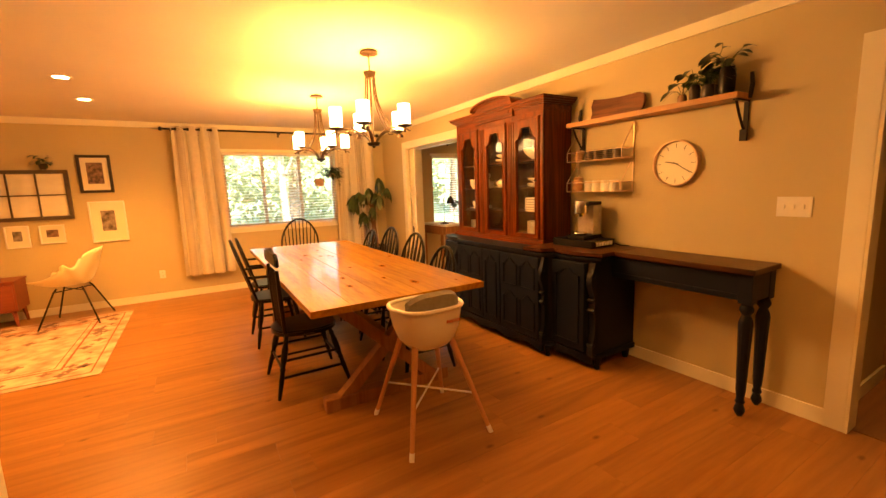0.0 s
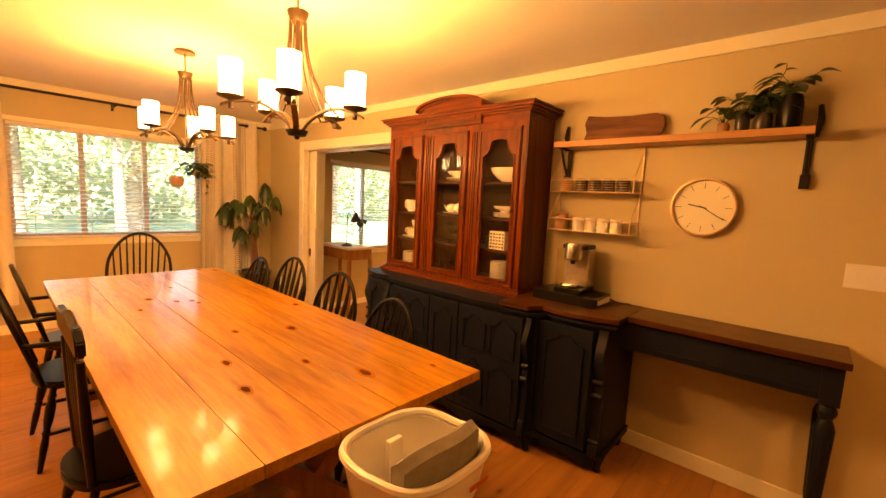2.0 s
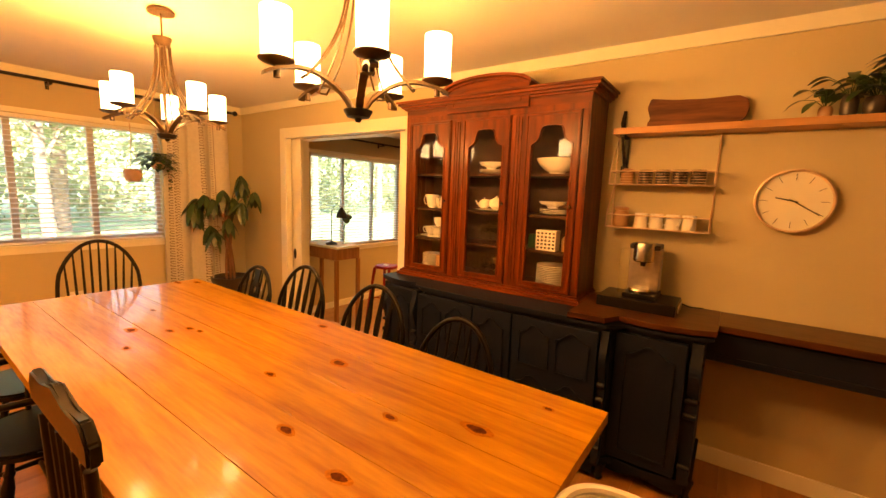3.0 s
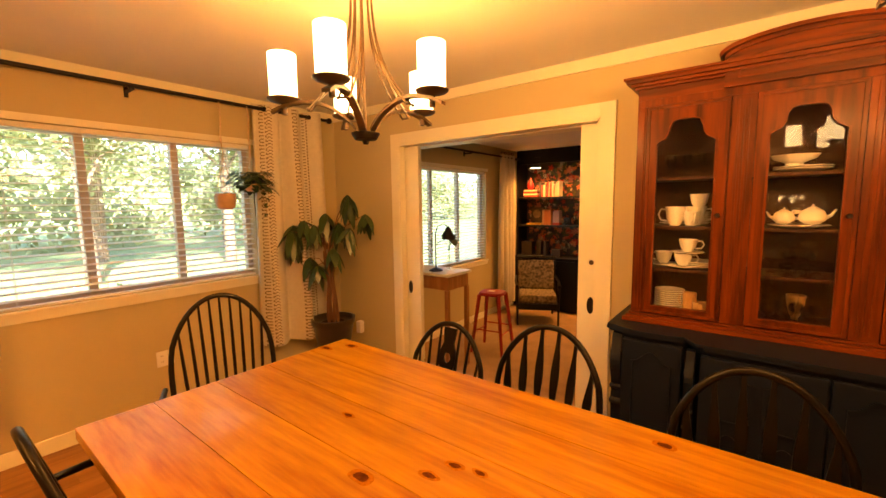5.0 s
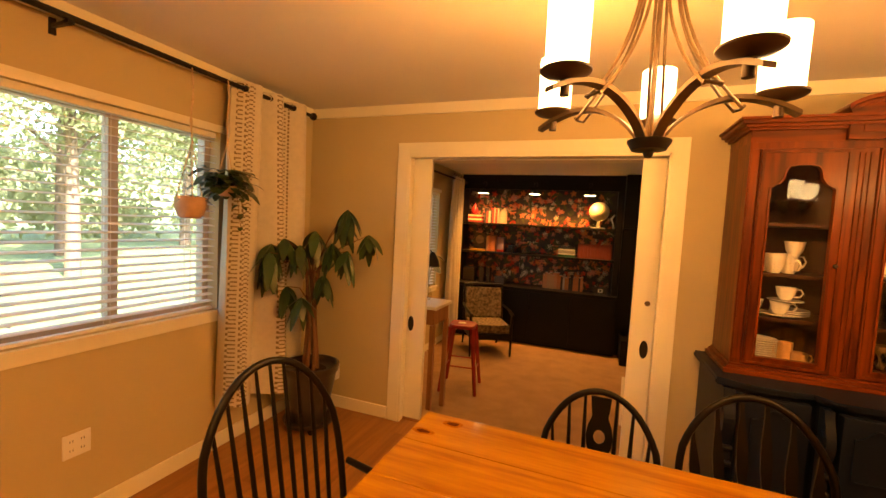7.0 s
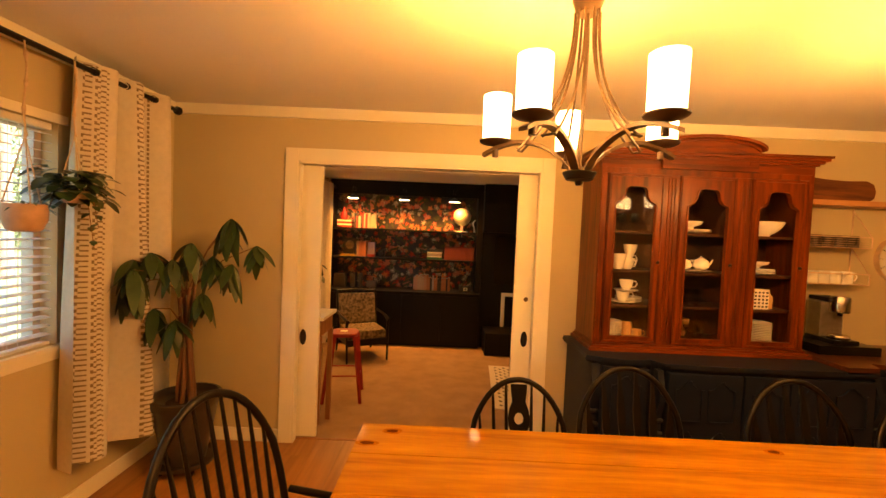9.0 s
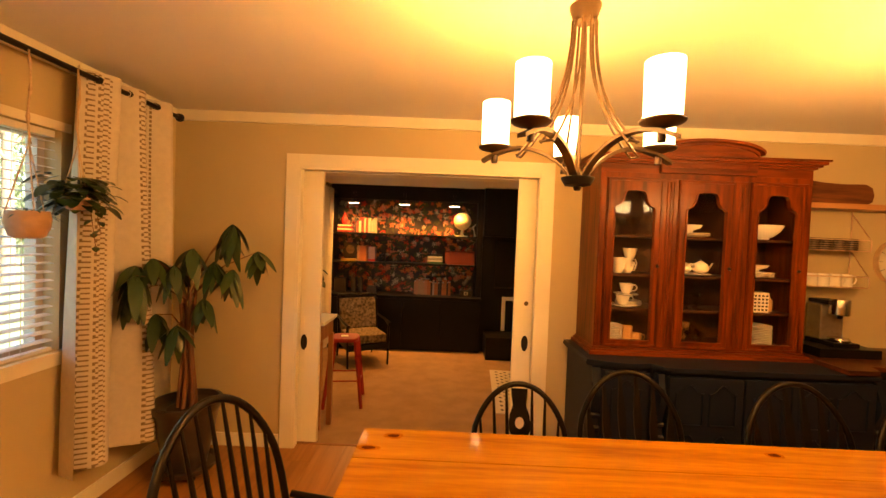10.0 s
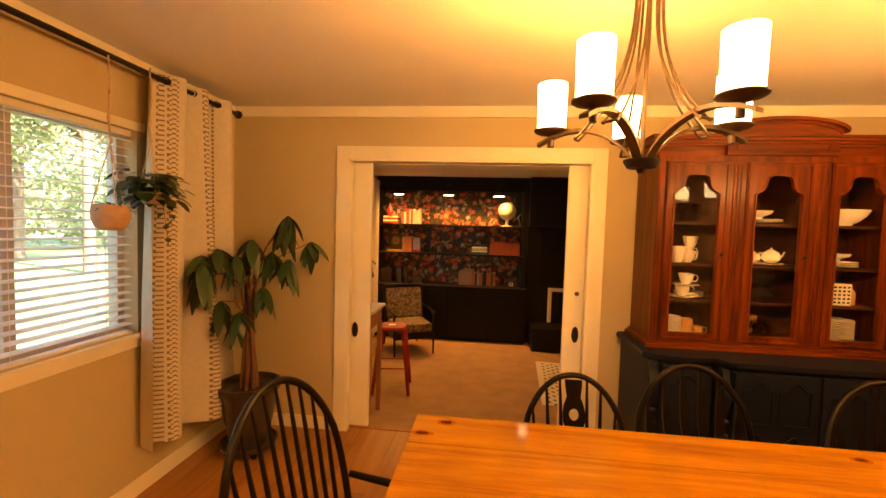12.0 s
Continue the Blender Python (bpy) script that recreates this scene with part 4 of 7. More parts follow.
def windsor(at, rz, label, top=0.95, w=0.46, spindles=7, arms=False, splat=False, paddle=False, lean=0.13, group="black windsor chairs at the table", sz=0.45):
    """A hoop-back chair that faces -y; at is the middle of its seat on the floor."""
    c = thing("windsor_armchair" if arms else "windsor_chair", (at[0], at[1], 0), rz, label, "chair", group)
    sd = 0.43
    part("seat", saddle(bmesh.new(), w, sd, sz), M["black"], c, smooth=True)
    legs = {}
    for sx in (-1, 1):
        for sy in (-1, 1):
            foot, head = (sx * (w / 2 - 0.005), sy * (sd / 2 + 0.0), 0.0), (sx * (w / 2 - 0.08), sy * (sd / 2 - 0.08), sz - 0.02)
            legs[sx, sy] = (Vector(foot), Vector(head))
            part("leg", turned_leg(foot, head), M["black"], c, smooth=True)
    mids = {}
    for sx in (-1, 1):
        a, b2 = legs[sx, -1], legs[sx, 1]
        p, q = a[0].lerp(a[1], 0.42), b2[0].lerp(b2[1], 0.42)
        mids[sx] = p.lerp(q, 0.5)
        part("stretcher", T([p, p.lerp(q, 0.5), q], [0.008, 0.013, 0.008], 10), M["black"], c, smooth=True)
    part("cross_stretcher", T([mids[-1], mids[-1].lerp(mids[1], 0.5), mids[1]], [0.008, 0.013, 0.008], 10), M["black"], c, smooth=True)
    h = top - sz
    y0 = sd / 2 - 0.035

    def back(u, v):
        """Place on the back: u across, v up from the seat."""
        return Vector((u, y0 + lean * v / h, sz + v))

    bw_ = w * 0.5 * (1.04 if arms else 0.98)
    hoop = []
    for k in range(33):
        a = math.pi * k / 32
        f = math.sin(a)
        u = bw_ * math.cos(a) * (0.82 + 0.18 * min(1, f * 1.8))
        v = h * (f ** 0.72) if f > 0 else 0
        hoop.append(back(u, max(v, -0.005)))
    part("hoop", T(hoop, 0.0125, 10), M["black"], c, smooth=True)

    def vtop(u):
        best = min(hoop[4:29], key=lambda p: abs(p.x - u))
        return best.z - sz

    us = [(-0.5 + (k + 0.5) / spindles) * w * 0.80 for k in range(spindles)]
    for u in us:
        if splat and abs(u) < 0.03:
            continue
        vt = vtop(u * 1.06)
        p = [back(u * (0.86 + 0.2 * t), vt * t) for t in (k / 10 for k in range(11))]
        if paddle:
            bm = bmesh.new()
            wd = [0.006, 0.006, 0.006, 0.007, 0.008, 0.011, 0.016, 0.0165, 0.012, 0.007, 0.006]
            L_, R_ = [], []
            for q, s in zip(p, wd):
                L_.append([bm.verts.new(q + Vector((-s, -0.005, 0))), bm.verts.new(q + Vector((-s, 0.005, 0)))])
                R_.append([bm.verts.new(q + Vector((s, -0.005, 0))), bm.verts.new(q + Vector((s, 0.005, 0)))])
            for i in range(10):
                for a, b2 in ((L_[i], L_[i + 1]), (R_[i], R_[i + 1])):
                    bm.faces.new((a[0], a[1], b2[1], b2[0]))
                bm.faces.new((L_[i][0], R_[i][0], R_[i + 1][0], L_[i + 1][0]))
                bm.faces.new((L_[i][1], R_[i][1], R_[i + 1][1], L_[i + 1][1]))
        else:
            bm = T(p, [0.005 + 0.003 * math.sin(math.pi * k / 10) for k in range(11)], 8)
        part("spindle", bm, M["black"], c, smooth=not paddle)
    if splat:
        H_ = vtop(0)
        outl = [(0.022, 0), (0.030, 0.15 * H_), (0.038, 0.32 * H_), (0.026, 0.45 * H_), (0.028, 0.56 * H_), (0.044, 0.65 * H_), (0.047, 0.71 * H_), (0.042, 0.78 * H_), (0.028, 0.85 * H_), (0.034, 0.93 * H_), (0.036, H_ - 0.004)]
        n = 20
        outer = outl + [(-u, v) for u, v in outl[::-1]]
        cv, rr = 0.71 * H_, 0.021
        hole = []
        for u, v in outer:
            a = math.atan2(v - cv, u)
            hole.append((rr * math.cos(a), cv + rr * 1.15 * math.sin(a)))
        b0, b1 = back(0, 0), back(0, h)
        vy = (b1 - b0).normalized()
        mm = Matrix(((1, 0, 0, 0), (0, vy.y, -vy.z, b0.y + 0.005), (0, vy.z, vy.y, b0.z), (0, 0, 0, 1)))
        part("splat", ringslab(bmesh.new(), outer, hole, 0.010, mm), M["black"], c, "carved back splat with a round hole")
    if arms:
        va = 0.235
        for sx in (-1, 1):
            pts = [back(sx * bw_ * 0.985, va), Vector((sx * (bw_ + 0.02), 0.06, sz + va - 0.005)), Vector((sx * (bw_ + 0.035), -0.10, sz + va - 0.012)), Vector((sx * (bw_ + 0.03), -0.17, sz + va - 0.012))]
            part("arm", T(pts, [0.012, 0.014, 0.018, 0.021], 10), M["black"], c, smooth=True)
            for yy, u in ((-0.13, 0.03), (0.0, 0.02)):
                part("arm_post", T([(sx * (w / 2 - 0.035), yy + 0.02, sz - 0.005), (sx * (bw_ + u), yy, sz + va - 0.015)], [0.011, 0.009], 10), M["black"], c, smooth=True)
    return c


def place(apex, rz, off):
    """Seat middle from the place of the back's top."""
    a = radians(rz)
    return (apex[0] + off * math.sin(a), apex[1] - off * math.cos(a))


OFF = 0.215 - 0.035 + 0.13
windsor(place((1.245, 5.745), -18, OFF + 0.03), -18, "large black hoop-back windsor armchair at the head of the table", 1.085, 0.50, 9, arms=True, lean=0.16)
windsor(place((1.865, 4.72), -90, OFF), -90, "black hoop-back windsor chair with a keyhole splat facing the table", 0.955, 0.47, 7, splat=True)
windsor(place((1.90, 4.23), -90, OFF), -90, "black windsor chair with flat paddle-shaped spindles tucked at the table", 1.015, 0.52, 6, paddle=True)
windsor(place((1.84, 3.54), -90, OFF), -90, "black windsor chair with paddle spindles between table and sideboard", 1.01, 0.52, 6, paddle=True)
windsor(place((1.835, 3.01), -90, OFF), -90, "black hoop-back windsor chair tucked near the high chair", 0.94, 0.46, 7)
windsor(place((0.33, 4.40), 90, OFF + 0.03), 90, "black windsor armchair with curved arms pulled out from the table", 1.01, 0.50, 8, arms=True, lean=0.16)
windsor(place((0.41, 5.05), 90, OFF + 0.03), 90, "black windsor armchair at the window end of the table's long side", 0.96, 0.50, 8, arms=True, lean=0.14)


def fiddle_chair(at, rz):
    c = thing("fiddleback_chair", (at[0], at[1], 0), rz, "black wooden chair with a heavy scrolled crest rail beside the table", "chair", "black windsor chairs at the table")
    sz, w, sd = 0.455, 0.46, 0.46
    part("seat", saddle(bmesh.new(), w, sd, sz, 0.04), M["black"], c, smooth=True)
    legs = {}
    for sx in (-1, 1):
        for sy in (-1, 1):
            foot, head = Vector((sx * 0.25, sy * 0.255, 0)), Vector((sx * 0.15, sy * 0.15, sz - 0.02))
            legs[sx, sy] = (foot, head)
            part("leg", turned_leg(foot, head, 0.018), M["black"], c, smooth=True)
    for a, b2, t in (((-1, -1), (-1, 1), 0.32), ((1, -1), (1, 1), 0.32), ((-1, -1), (1, -1), 0.45), ((-1, 1), (1, 1), 0.45), ((-1, -1), (-1, 1), 0.58), ((1, -1), (1, 1), 0.58)):
        p, q = legs[a][0].lerp(legs[a][1], t), legs[b2][0].lerp(legs[b2][1], t)
        part("stretcher", T([p, q], 0.010, 10), M["black"], c, smooth=True)

    def back(u, v):
        return Vector((u, 0.165 + 0.02 * v / 0.56, sz + v * 0.90))

    for u in (-0.18, 0.18):
        part("post", T([back(u * 0.95, -0.01), back(u, 0.25), back(u * 1.03, 0.50)], [0.014, 0.017, 0.013], 10), M["black"], c, smooth=True)
    for k in range(5):
        u = -0.12 + 0.06 * k
        part("spindle", T([back(u * 0.9, 0), back(u, 0.25), back(u * 1.1, 0.49)], [0.006, 0.010, 0.006], 8), M["black"], c, smooth=True)
    top = [(-0.235, 0.475), (-0.24, 0.53), (-0.20, 0.57), (-0.10, 0.555), (0, 0.59), (0.10, 0.555), (0.20, 0.57), (0.24, 0.53), (0.235, 0.475), (0.1, 0.48), (-0.1, 0.48)]
    b0, b1 = back(0, 0), back(0, 0.5)
    vy = (b1 - b0).normalized()
    mm = Matrix(((1, 0, 0, 0), (0, vy.y, -vy.z, b0.y + 0.014), (0, vy.z, vy.y, b0.z), (0, 0, 0, 1)))
    bm = slab(bmesh.new(), top, 0.028, mm)
    bmesh.ops.bevel(bm, geom=list(bm.edges), offset=0.006, segments=2, affect="EDGES")
    part("crest_rail", bm, M["black"], c, "thick scrolled black crest rail", smooth=True)


fiddle_chair((0.70, 3.28), 90)

# ---- high chair ----
hi = thing("high_chair", (1.165, 2.19, 0), 0, "white plastic high chair with beech legs and grey cushion", "high chair")


def ring_pts(w, d, n=40, e=0.62, cx=0.0, cy=0.0):
    out = []
    for k in range(n):
        a = 2 * math.pi * k / n
        x, y = math.cos(a), math.sin(a)
        out.append((cx + abs(x) ** e * math.copysign(1, x) * w / 2, cy + abs(y) ** e * math.copysign(1, y) * d / 2))
    return out


def loft(bm, rings, cap0=True, cap1=False):
    vs = [[bm.verts.new(p) for p in r] for r in rings]
    n = len(vs[0])
    for a, b2 in zip(vs, vs[1:]):
        for j in range(n):
            bm.faces.new((a[j], a[(j + 1) % n], b2[(j + 1) % n], b2[j]))
    if cap0:
        bm.faces.new(vs[0][::-1])
    if cap1:
        bm.faces.new(vs[-1])
    return bm


CX, CY = -0.015, -0.05
rings = []
for z, s in ((0.525, 0.42), (0.54, 0.60), (0.58, 0.78), (0.65, 0.92), (0.72, 0.985), (0.758, 1.0)):
    rings.append([(x, y, z + (0.012 if y < CY else 0) * (z - 0.5) * 4) for x, y in ring_pts(0.38 * s, 0.36 * s, 44, 0.66, CX, CY)])
inner = []
for z, s in ((0.758, 0.94), (0.70, 0.90), (0.62, 0.78), (0.575, 0.60)):
    inner.append([(x, y, z + (0.012 if y < CY else 0) * (z - 0.5) * 4) for x, y in ring_pts(0.38 * s, 0.36 * s, 44, 0.66, CX, CY)])
bm = loft(bmesh.new(), rings + inner, True, True)
part("shell", bm, M["white"], hi, "white moulded plastic seat shell", smooth=True)
bm = bmesh.new()
rim = [Vector((x, y, 0.768 + 0.01 * (y < CY))) for x, y in ring_pts(0.385, 0.365, 44, 0.66, CX, CY)]
tube(bm, rim + [rim[0]], 0.013, 8, cap=False)
part("rim", bm, M["white"], hi, smooth=True)
bm = bmesh.new()
cpts = []
for k in range(15):
    u = -1 + 2 * k / 14
    cpts.append((0.155 * u + CX, CY - 0.145 + 0.05 * u * u))
rr = []
for k, (x, y) in enumerate(cpts):
    u = abs(-1 + 2 * k / 14)
    hgt = 0.875 - 0.045 * u ** 3
    rr.append([(x, y - 0.018, 0.66), (x, y + 0.028, 0.66), (x, y + 0.032, hgt - 0.02), (x, y + 0.008, hgt), (x, y - 0.018, hgt - 0.018)])
part("cushion", loft(bmesh.new(), rr, True, True), M["grey"], hi, "grey fabric back cushion", smooth=True)
part("seat_pad", loft(bmesh.new(), [[(x, y, z) for x, y in ring_pts(0.25 * s, 0.22 * s, 28, 0.7, CX, CY)] for z, s in ((0.578, 1.0), (0.6, 1.05), (0.606, 0.95))], True, True), M["grey"], hi, "grey fabric seat pad", smooth=True)
part("crotch_post", B(CX - 0.028, CX + 0.028, CY + 0.085, CY + 0.105, 0.58, 0.755, bevel=0.008), M["white"], hi)
tops = {}
for fx, fy in ((0.92, 1.93), (1.43, 1.91), (0.94, 2.48), (1.44, 2.48)):
    f0 = Vector((fx - 1.165, fy - 2.19, 0.0))
    t0 = Vector((0.45 * f0.x + CX, 0.35 * (f0.y - CY) + CY, 0.57))
    tops[fx, fy] = (f0, t0)
    leg = part("leg", T([f0.lerp(t0, 0.075), t0], [0.0125, 0.019], 14), M["beech"], hi, "round beech wood leg", smooth=True)
    part("cap", T([f0, f0.lerp(t0, 0.075)], [0.014, 0.0145], 14), M["white"], leg, "white plastic foot cap", smooth=True)
ks = list(tops)
for a, b2 in ((0, 3), (1, 2)):
    p, q = tops[ks[a]][0].lerp(tops[ks[a]][1], 0.42), tops[ks[b2]][0].lerp(tops[ks[b2]][1], 0.42)
    part("brace", T([p, q + Vector((0, 0, 0.006 * a))], 0.006, 8), M["white"], hi, smooth=True)
lg = mat("orange_lettering", (0.5, 0.12, 0.03), 0.5)
bm = bmesh.new()
for k in range(8):
    box(bm, 0.02 + 0.011 * k, 0.028 + 0.011 * k, -0.2315, -0.229, 0.70, 0.715)
part("lettering", bm, lg, hi, "small orange printed lettering bars")

# ---- potted plant ----
rng = random.Random(5)


def leaf_mesh(bm, base, tip_dir, up, length, width, droop=0.25, fold=0.12):
    """One pointed leaf with a folded midrib, curving down to its tip."""
    d = Vector(tip_dir).normalized()
    s = d.cross(up)
    s = s.normalized() if s.length > 1e-4 else Vector((1, 0, 0))
    nrm = s.cross(d).normalized()
    rows = []
    n = 6
    for k in range(n + 1):
        u = k / n
        w = width * 0.5 * math.sin(math.pi * min(1, u * 0.94 + 0.03)) ** 0.75 * (1 - 0.15 * u)
        c = Vector(base) + d * length * u - Vector((0, 0, 1)) * droop * length * u * u
        rows.append([bm.verts.new(c - s * w + nrm * fold * w), bm.verts.new(c), bm.verts.new(c + s * w + nrm * fold * w)])
    for a, b2 in zip(rows, rows[1:]):
        for j in range(2):
            bm.faces.new((a[j], a[j + 1], b2[j + 1], b2[j]))


def leaf_part(parent, base, d, length, width, droop, material="leaf"):
    bm = bmesh.new()
    leaf_mesh(bm, base, d, Vector((0, 0, 1)), length, width, droop)
    return part("leaf", bm, M[material], parent, smooth=True)


PX, PY = 2.67, 6.69
plant = thing("potted_money_tree", (PX, PY, 0), 0, "tall money tree with brown stems in a dark glazed pot", "potted plant")
part("saucer", L([(0.15, 0.045), (0.175, 0.055), (0.185, 0.085), (0.178, 0.085), (0.165, 0.06)], 32), M["pot"], plant, smooth=True)
part("pot", L([(0.115, 0.062), (0.12, 0.07), (0.155, 0.25), (0.185, 0.42), (0.20, 0.44), (0.205, 0.485), (0.185, 0.488), (0.178, 0.45), (0.16, 0.44)], 36), M["pot"], plant, smooth=True)
part("soil", L([(0.172, 0.43), (0.1, 0.442), (0.002, 0.45)], 24), M["soil"], plant)
for k in range(4):
    a = math.pi / 4 + k * math.pi / 2
    part("caster", T([(0.13 * math.cos(a) - 0.01, 0.13 * math.sin(a), 0.022), (0.13 * math.cos(a) + 0.01, 0.13 * math.sin(a), 0.022)], 0.022, 12), M["iron"], plant, smooth=True)
for k in range(6):
    a = k * 1.05
    b0 = Vector((0.035 * math.cos(a), 0.035 * math.sin(a), 0.43))
    hgt = 1.12 + 0.06 * (k % 3)
    pts = [b0 + Vector((0.012 * math.cos(a + 6 * u) - 0.02 * u, 0.012 * math.sin(a + 6 * u) + 0.0 * u, (hgt - 0.43) * u)) for u in (j / 9 for j in range(10))]
    part("stem", T(pts, [0.014 - 0.004 * j / 9 for j in range(10)], 8), M["stem"], plant, smooth=True)
clusters = ((2.35, 6.80, 1.31), (2.40, 6.84, 1.36), (2.46, 6.78, 1.40), (2.52, 6.80, 1.06), (2.60, 6.56, 1.15), (2.58, 6.62, 1.46), (2.68, 6.43, 1.62), (2.68, 6.42, 1.33), (2.76, 6.30, 1.45), (2.50, 6.68, 1.36), (2.64, 6.52, 1.38), (2.50, 6.66, 1.00), (2.74, 6.50, 1.55), (2.44, 6.90, 1.22))
for cx_, cy_, cz_ in clusters:
    c = Vector((cx_ - PX, cy_ - PY, cz_))
    s0 = Vector((-0.02, 0, 0.92 if cz_ < 1.2 else 1.13))
    part("branch", T([s0, s0.lerp(c, 0.5) + Vector((0, 0, 0.06)), c], [0.006, 0.004, 0.003], 6), M["stem"], plant, smooth=True)
    k0 = rng.random() * 6
    for k in range(9):
        a = k0 + k * math.pi / 4.5 + rng.uniform(-0.2, 0.2)
        if c.y + PY + 0.16 * math.sin(a) > 6.96:
            a = -a
        d = Vector((math.cos(a), math.sin(a), rng.uniform(-2.6, -0.5)))
        leaf_part(plant, c, d, rng.uniform(0.13, 0.19), rng.uniform(0.055, 0.08), rng.uniform(0.2, 0.6))

# ---- rod, curtains, hanging plants ----
def rod(x0, x1, y, z, brackets, group):
    t = thing("curtain_rod", ((x0 + x1) / 2, y, z), 0, "dark bronze curtain rod on brackets above the window", "curtain rod", group)
    o = (x0 + x1) / 2
    part("rod", T([(x0 - o, 0, 0), (x1 - o, 0, 0)], 0.014, 14), M["iron"], t, smooth=True)
    for x in (x0, x1):
        s = 1 if x > o else -1
        part("finial", L([(0.014, 0), (0.016, 0.006), (0.026, 0.012), (0.029, 0.03), (0.02, 0.045), (0.002, 0.048)], 18, m=Matrix.Translation((x - o, 0, 0)) @ Matrix.Rotation(radians(90 * s), 4, "Y")), M["iron"], t, smooth=True)
    for x in brackets:
        part("bracket", box(box(B(x - o - 0.012, x - o + 0.012, YN - y - 0.012, YN - y, -0.06, 0.01, bevel=0.002), x - o - 0.008, x - o + 0.008, -0.01, YN - y - 0.012, -0.032, -0.016), x - o - 0.012, x - o + 0.012, -0.018, 0.018, -0.03, -0.014), M["iron"], t)


rod(-0.17, 2.88, 6.93, 2.345, (-0.08, 1.31, 2.78), "curtain rods")
rod(4.3, 6.9, 6.93, 2.28, (4.4, 5.4, 6.8), "curtain rods")


def curtain(x0, x1, y, z0, z1, waves, label, seed, amp=0.045, bands=False):
    """A hanging cloth with deep folds, a gathered top and embroidered stripes."""
    t = thing("curtain", ((x0 + x1) / 2, y, z0), 0, label, "curtain", "curtains on the rods")
    r = random.Random(seed)
    nx, nz = waves * 30, 230
    o = (x0 + x1) / 2
    ph = [r.uniform(-0.5, 0.5) for _ in range(5)]
    bm = bmesh.new()
    grid = []
    for i in range(nx + 1):
        u = i / nx
        col = []
        for j in range(nz + 1):
            v = j / nz
            k = waves * 2 * math.pi * u
            a = amp * (1.0 - 0.35 * v) * (1 + 0.25 * math.sin(3.1 * v + k * 0.7))
            wob = 0.25 * math.sin(k * 0.5 + ph[0] * 4 + v * 1.6) + 0.12 * math.sin(k * 1.5 + ph[1] * 5 + v)
            yy = a * (math.sin(k + ph[2]) + wob)
            flare = 1.06 - 0.12 * v
            xx = ((x0 - o) + (x1 - x0) * u) * flare + 0.012 * math.cos(k + ph[2])
            col.append(bm.verts.new((xx, yy, (z1 - z0) * v)))
        grid.append(col)
    for i in range(nx):
        for j in range(nz):
            f = bm.faces.new((grid[i][j], grid[i + 1][j], grid[i + 1][j + 1], grid[i][j + 1]))
            w = i * 90 // nx if bands else -1
            dark = (13 <= w <= 15 and j % 3 == 0) or (w in (18, 21) and j % 3 == 1) or (w in (19, 20) and j % 3 == 2) or (w in (12, 17) and j % 4 < 2) or (50 <= w <= 52 and j % 3 == 0) or (w in (49, 53) and j % 4 < 2) or (70 <= w <= 72 and j % 3 == 0) or (w == 74 and j % 3)
            f.material_index = 1 if dark and j < nz - 1 else 0
    me_ob = part("cloth", bm, M["curtain"], t, smooth=True)
    me_ob.data.materials.append(M["stripe"])
    for k in range(waves):
        bm = bmesh.new()
        xk = ((x0 - o) + (x1 - x0) * (k + 0.5) / waves) * 0.94
        lathe(bm, [(0.017, -0.010), (0.021, -0.012), (0.021, 0.012), (0.017, 0.010)], 16, m=Matrix.Translation((xk, 0, 2.345 - z0 if z1 > 2.3 else 2.28 - z0)) @ Matrix.Rotation(radians(90), 4, "Y"), cap=False)
        part("ring", bm, M["iron"], t, smooth=True)
    return t


curtain(-0.11, 0.49, 6.925, 0.31, 2.385, 4, "cream and taupe striped curtain hanging in deep folds beside the window", 2, 0.05, True)
curtain(2.10, 2.80, 6.925, 0.29, 2.385, 3, "cream curtain with embroidered grey stripes beside the corner plant", 3, 0.08, True)
curtain(6.25, 6.75, 6.925, -0.2, 2.32, 4, "plain cream curtain beside the study window", 4, 0.04)


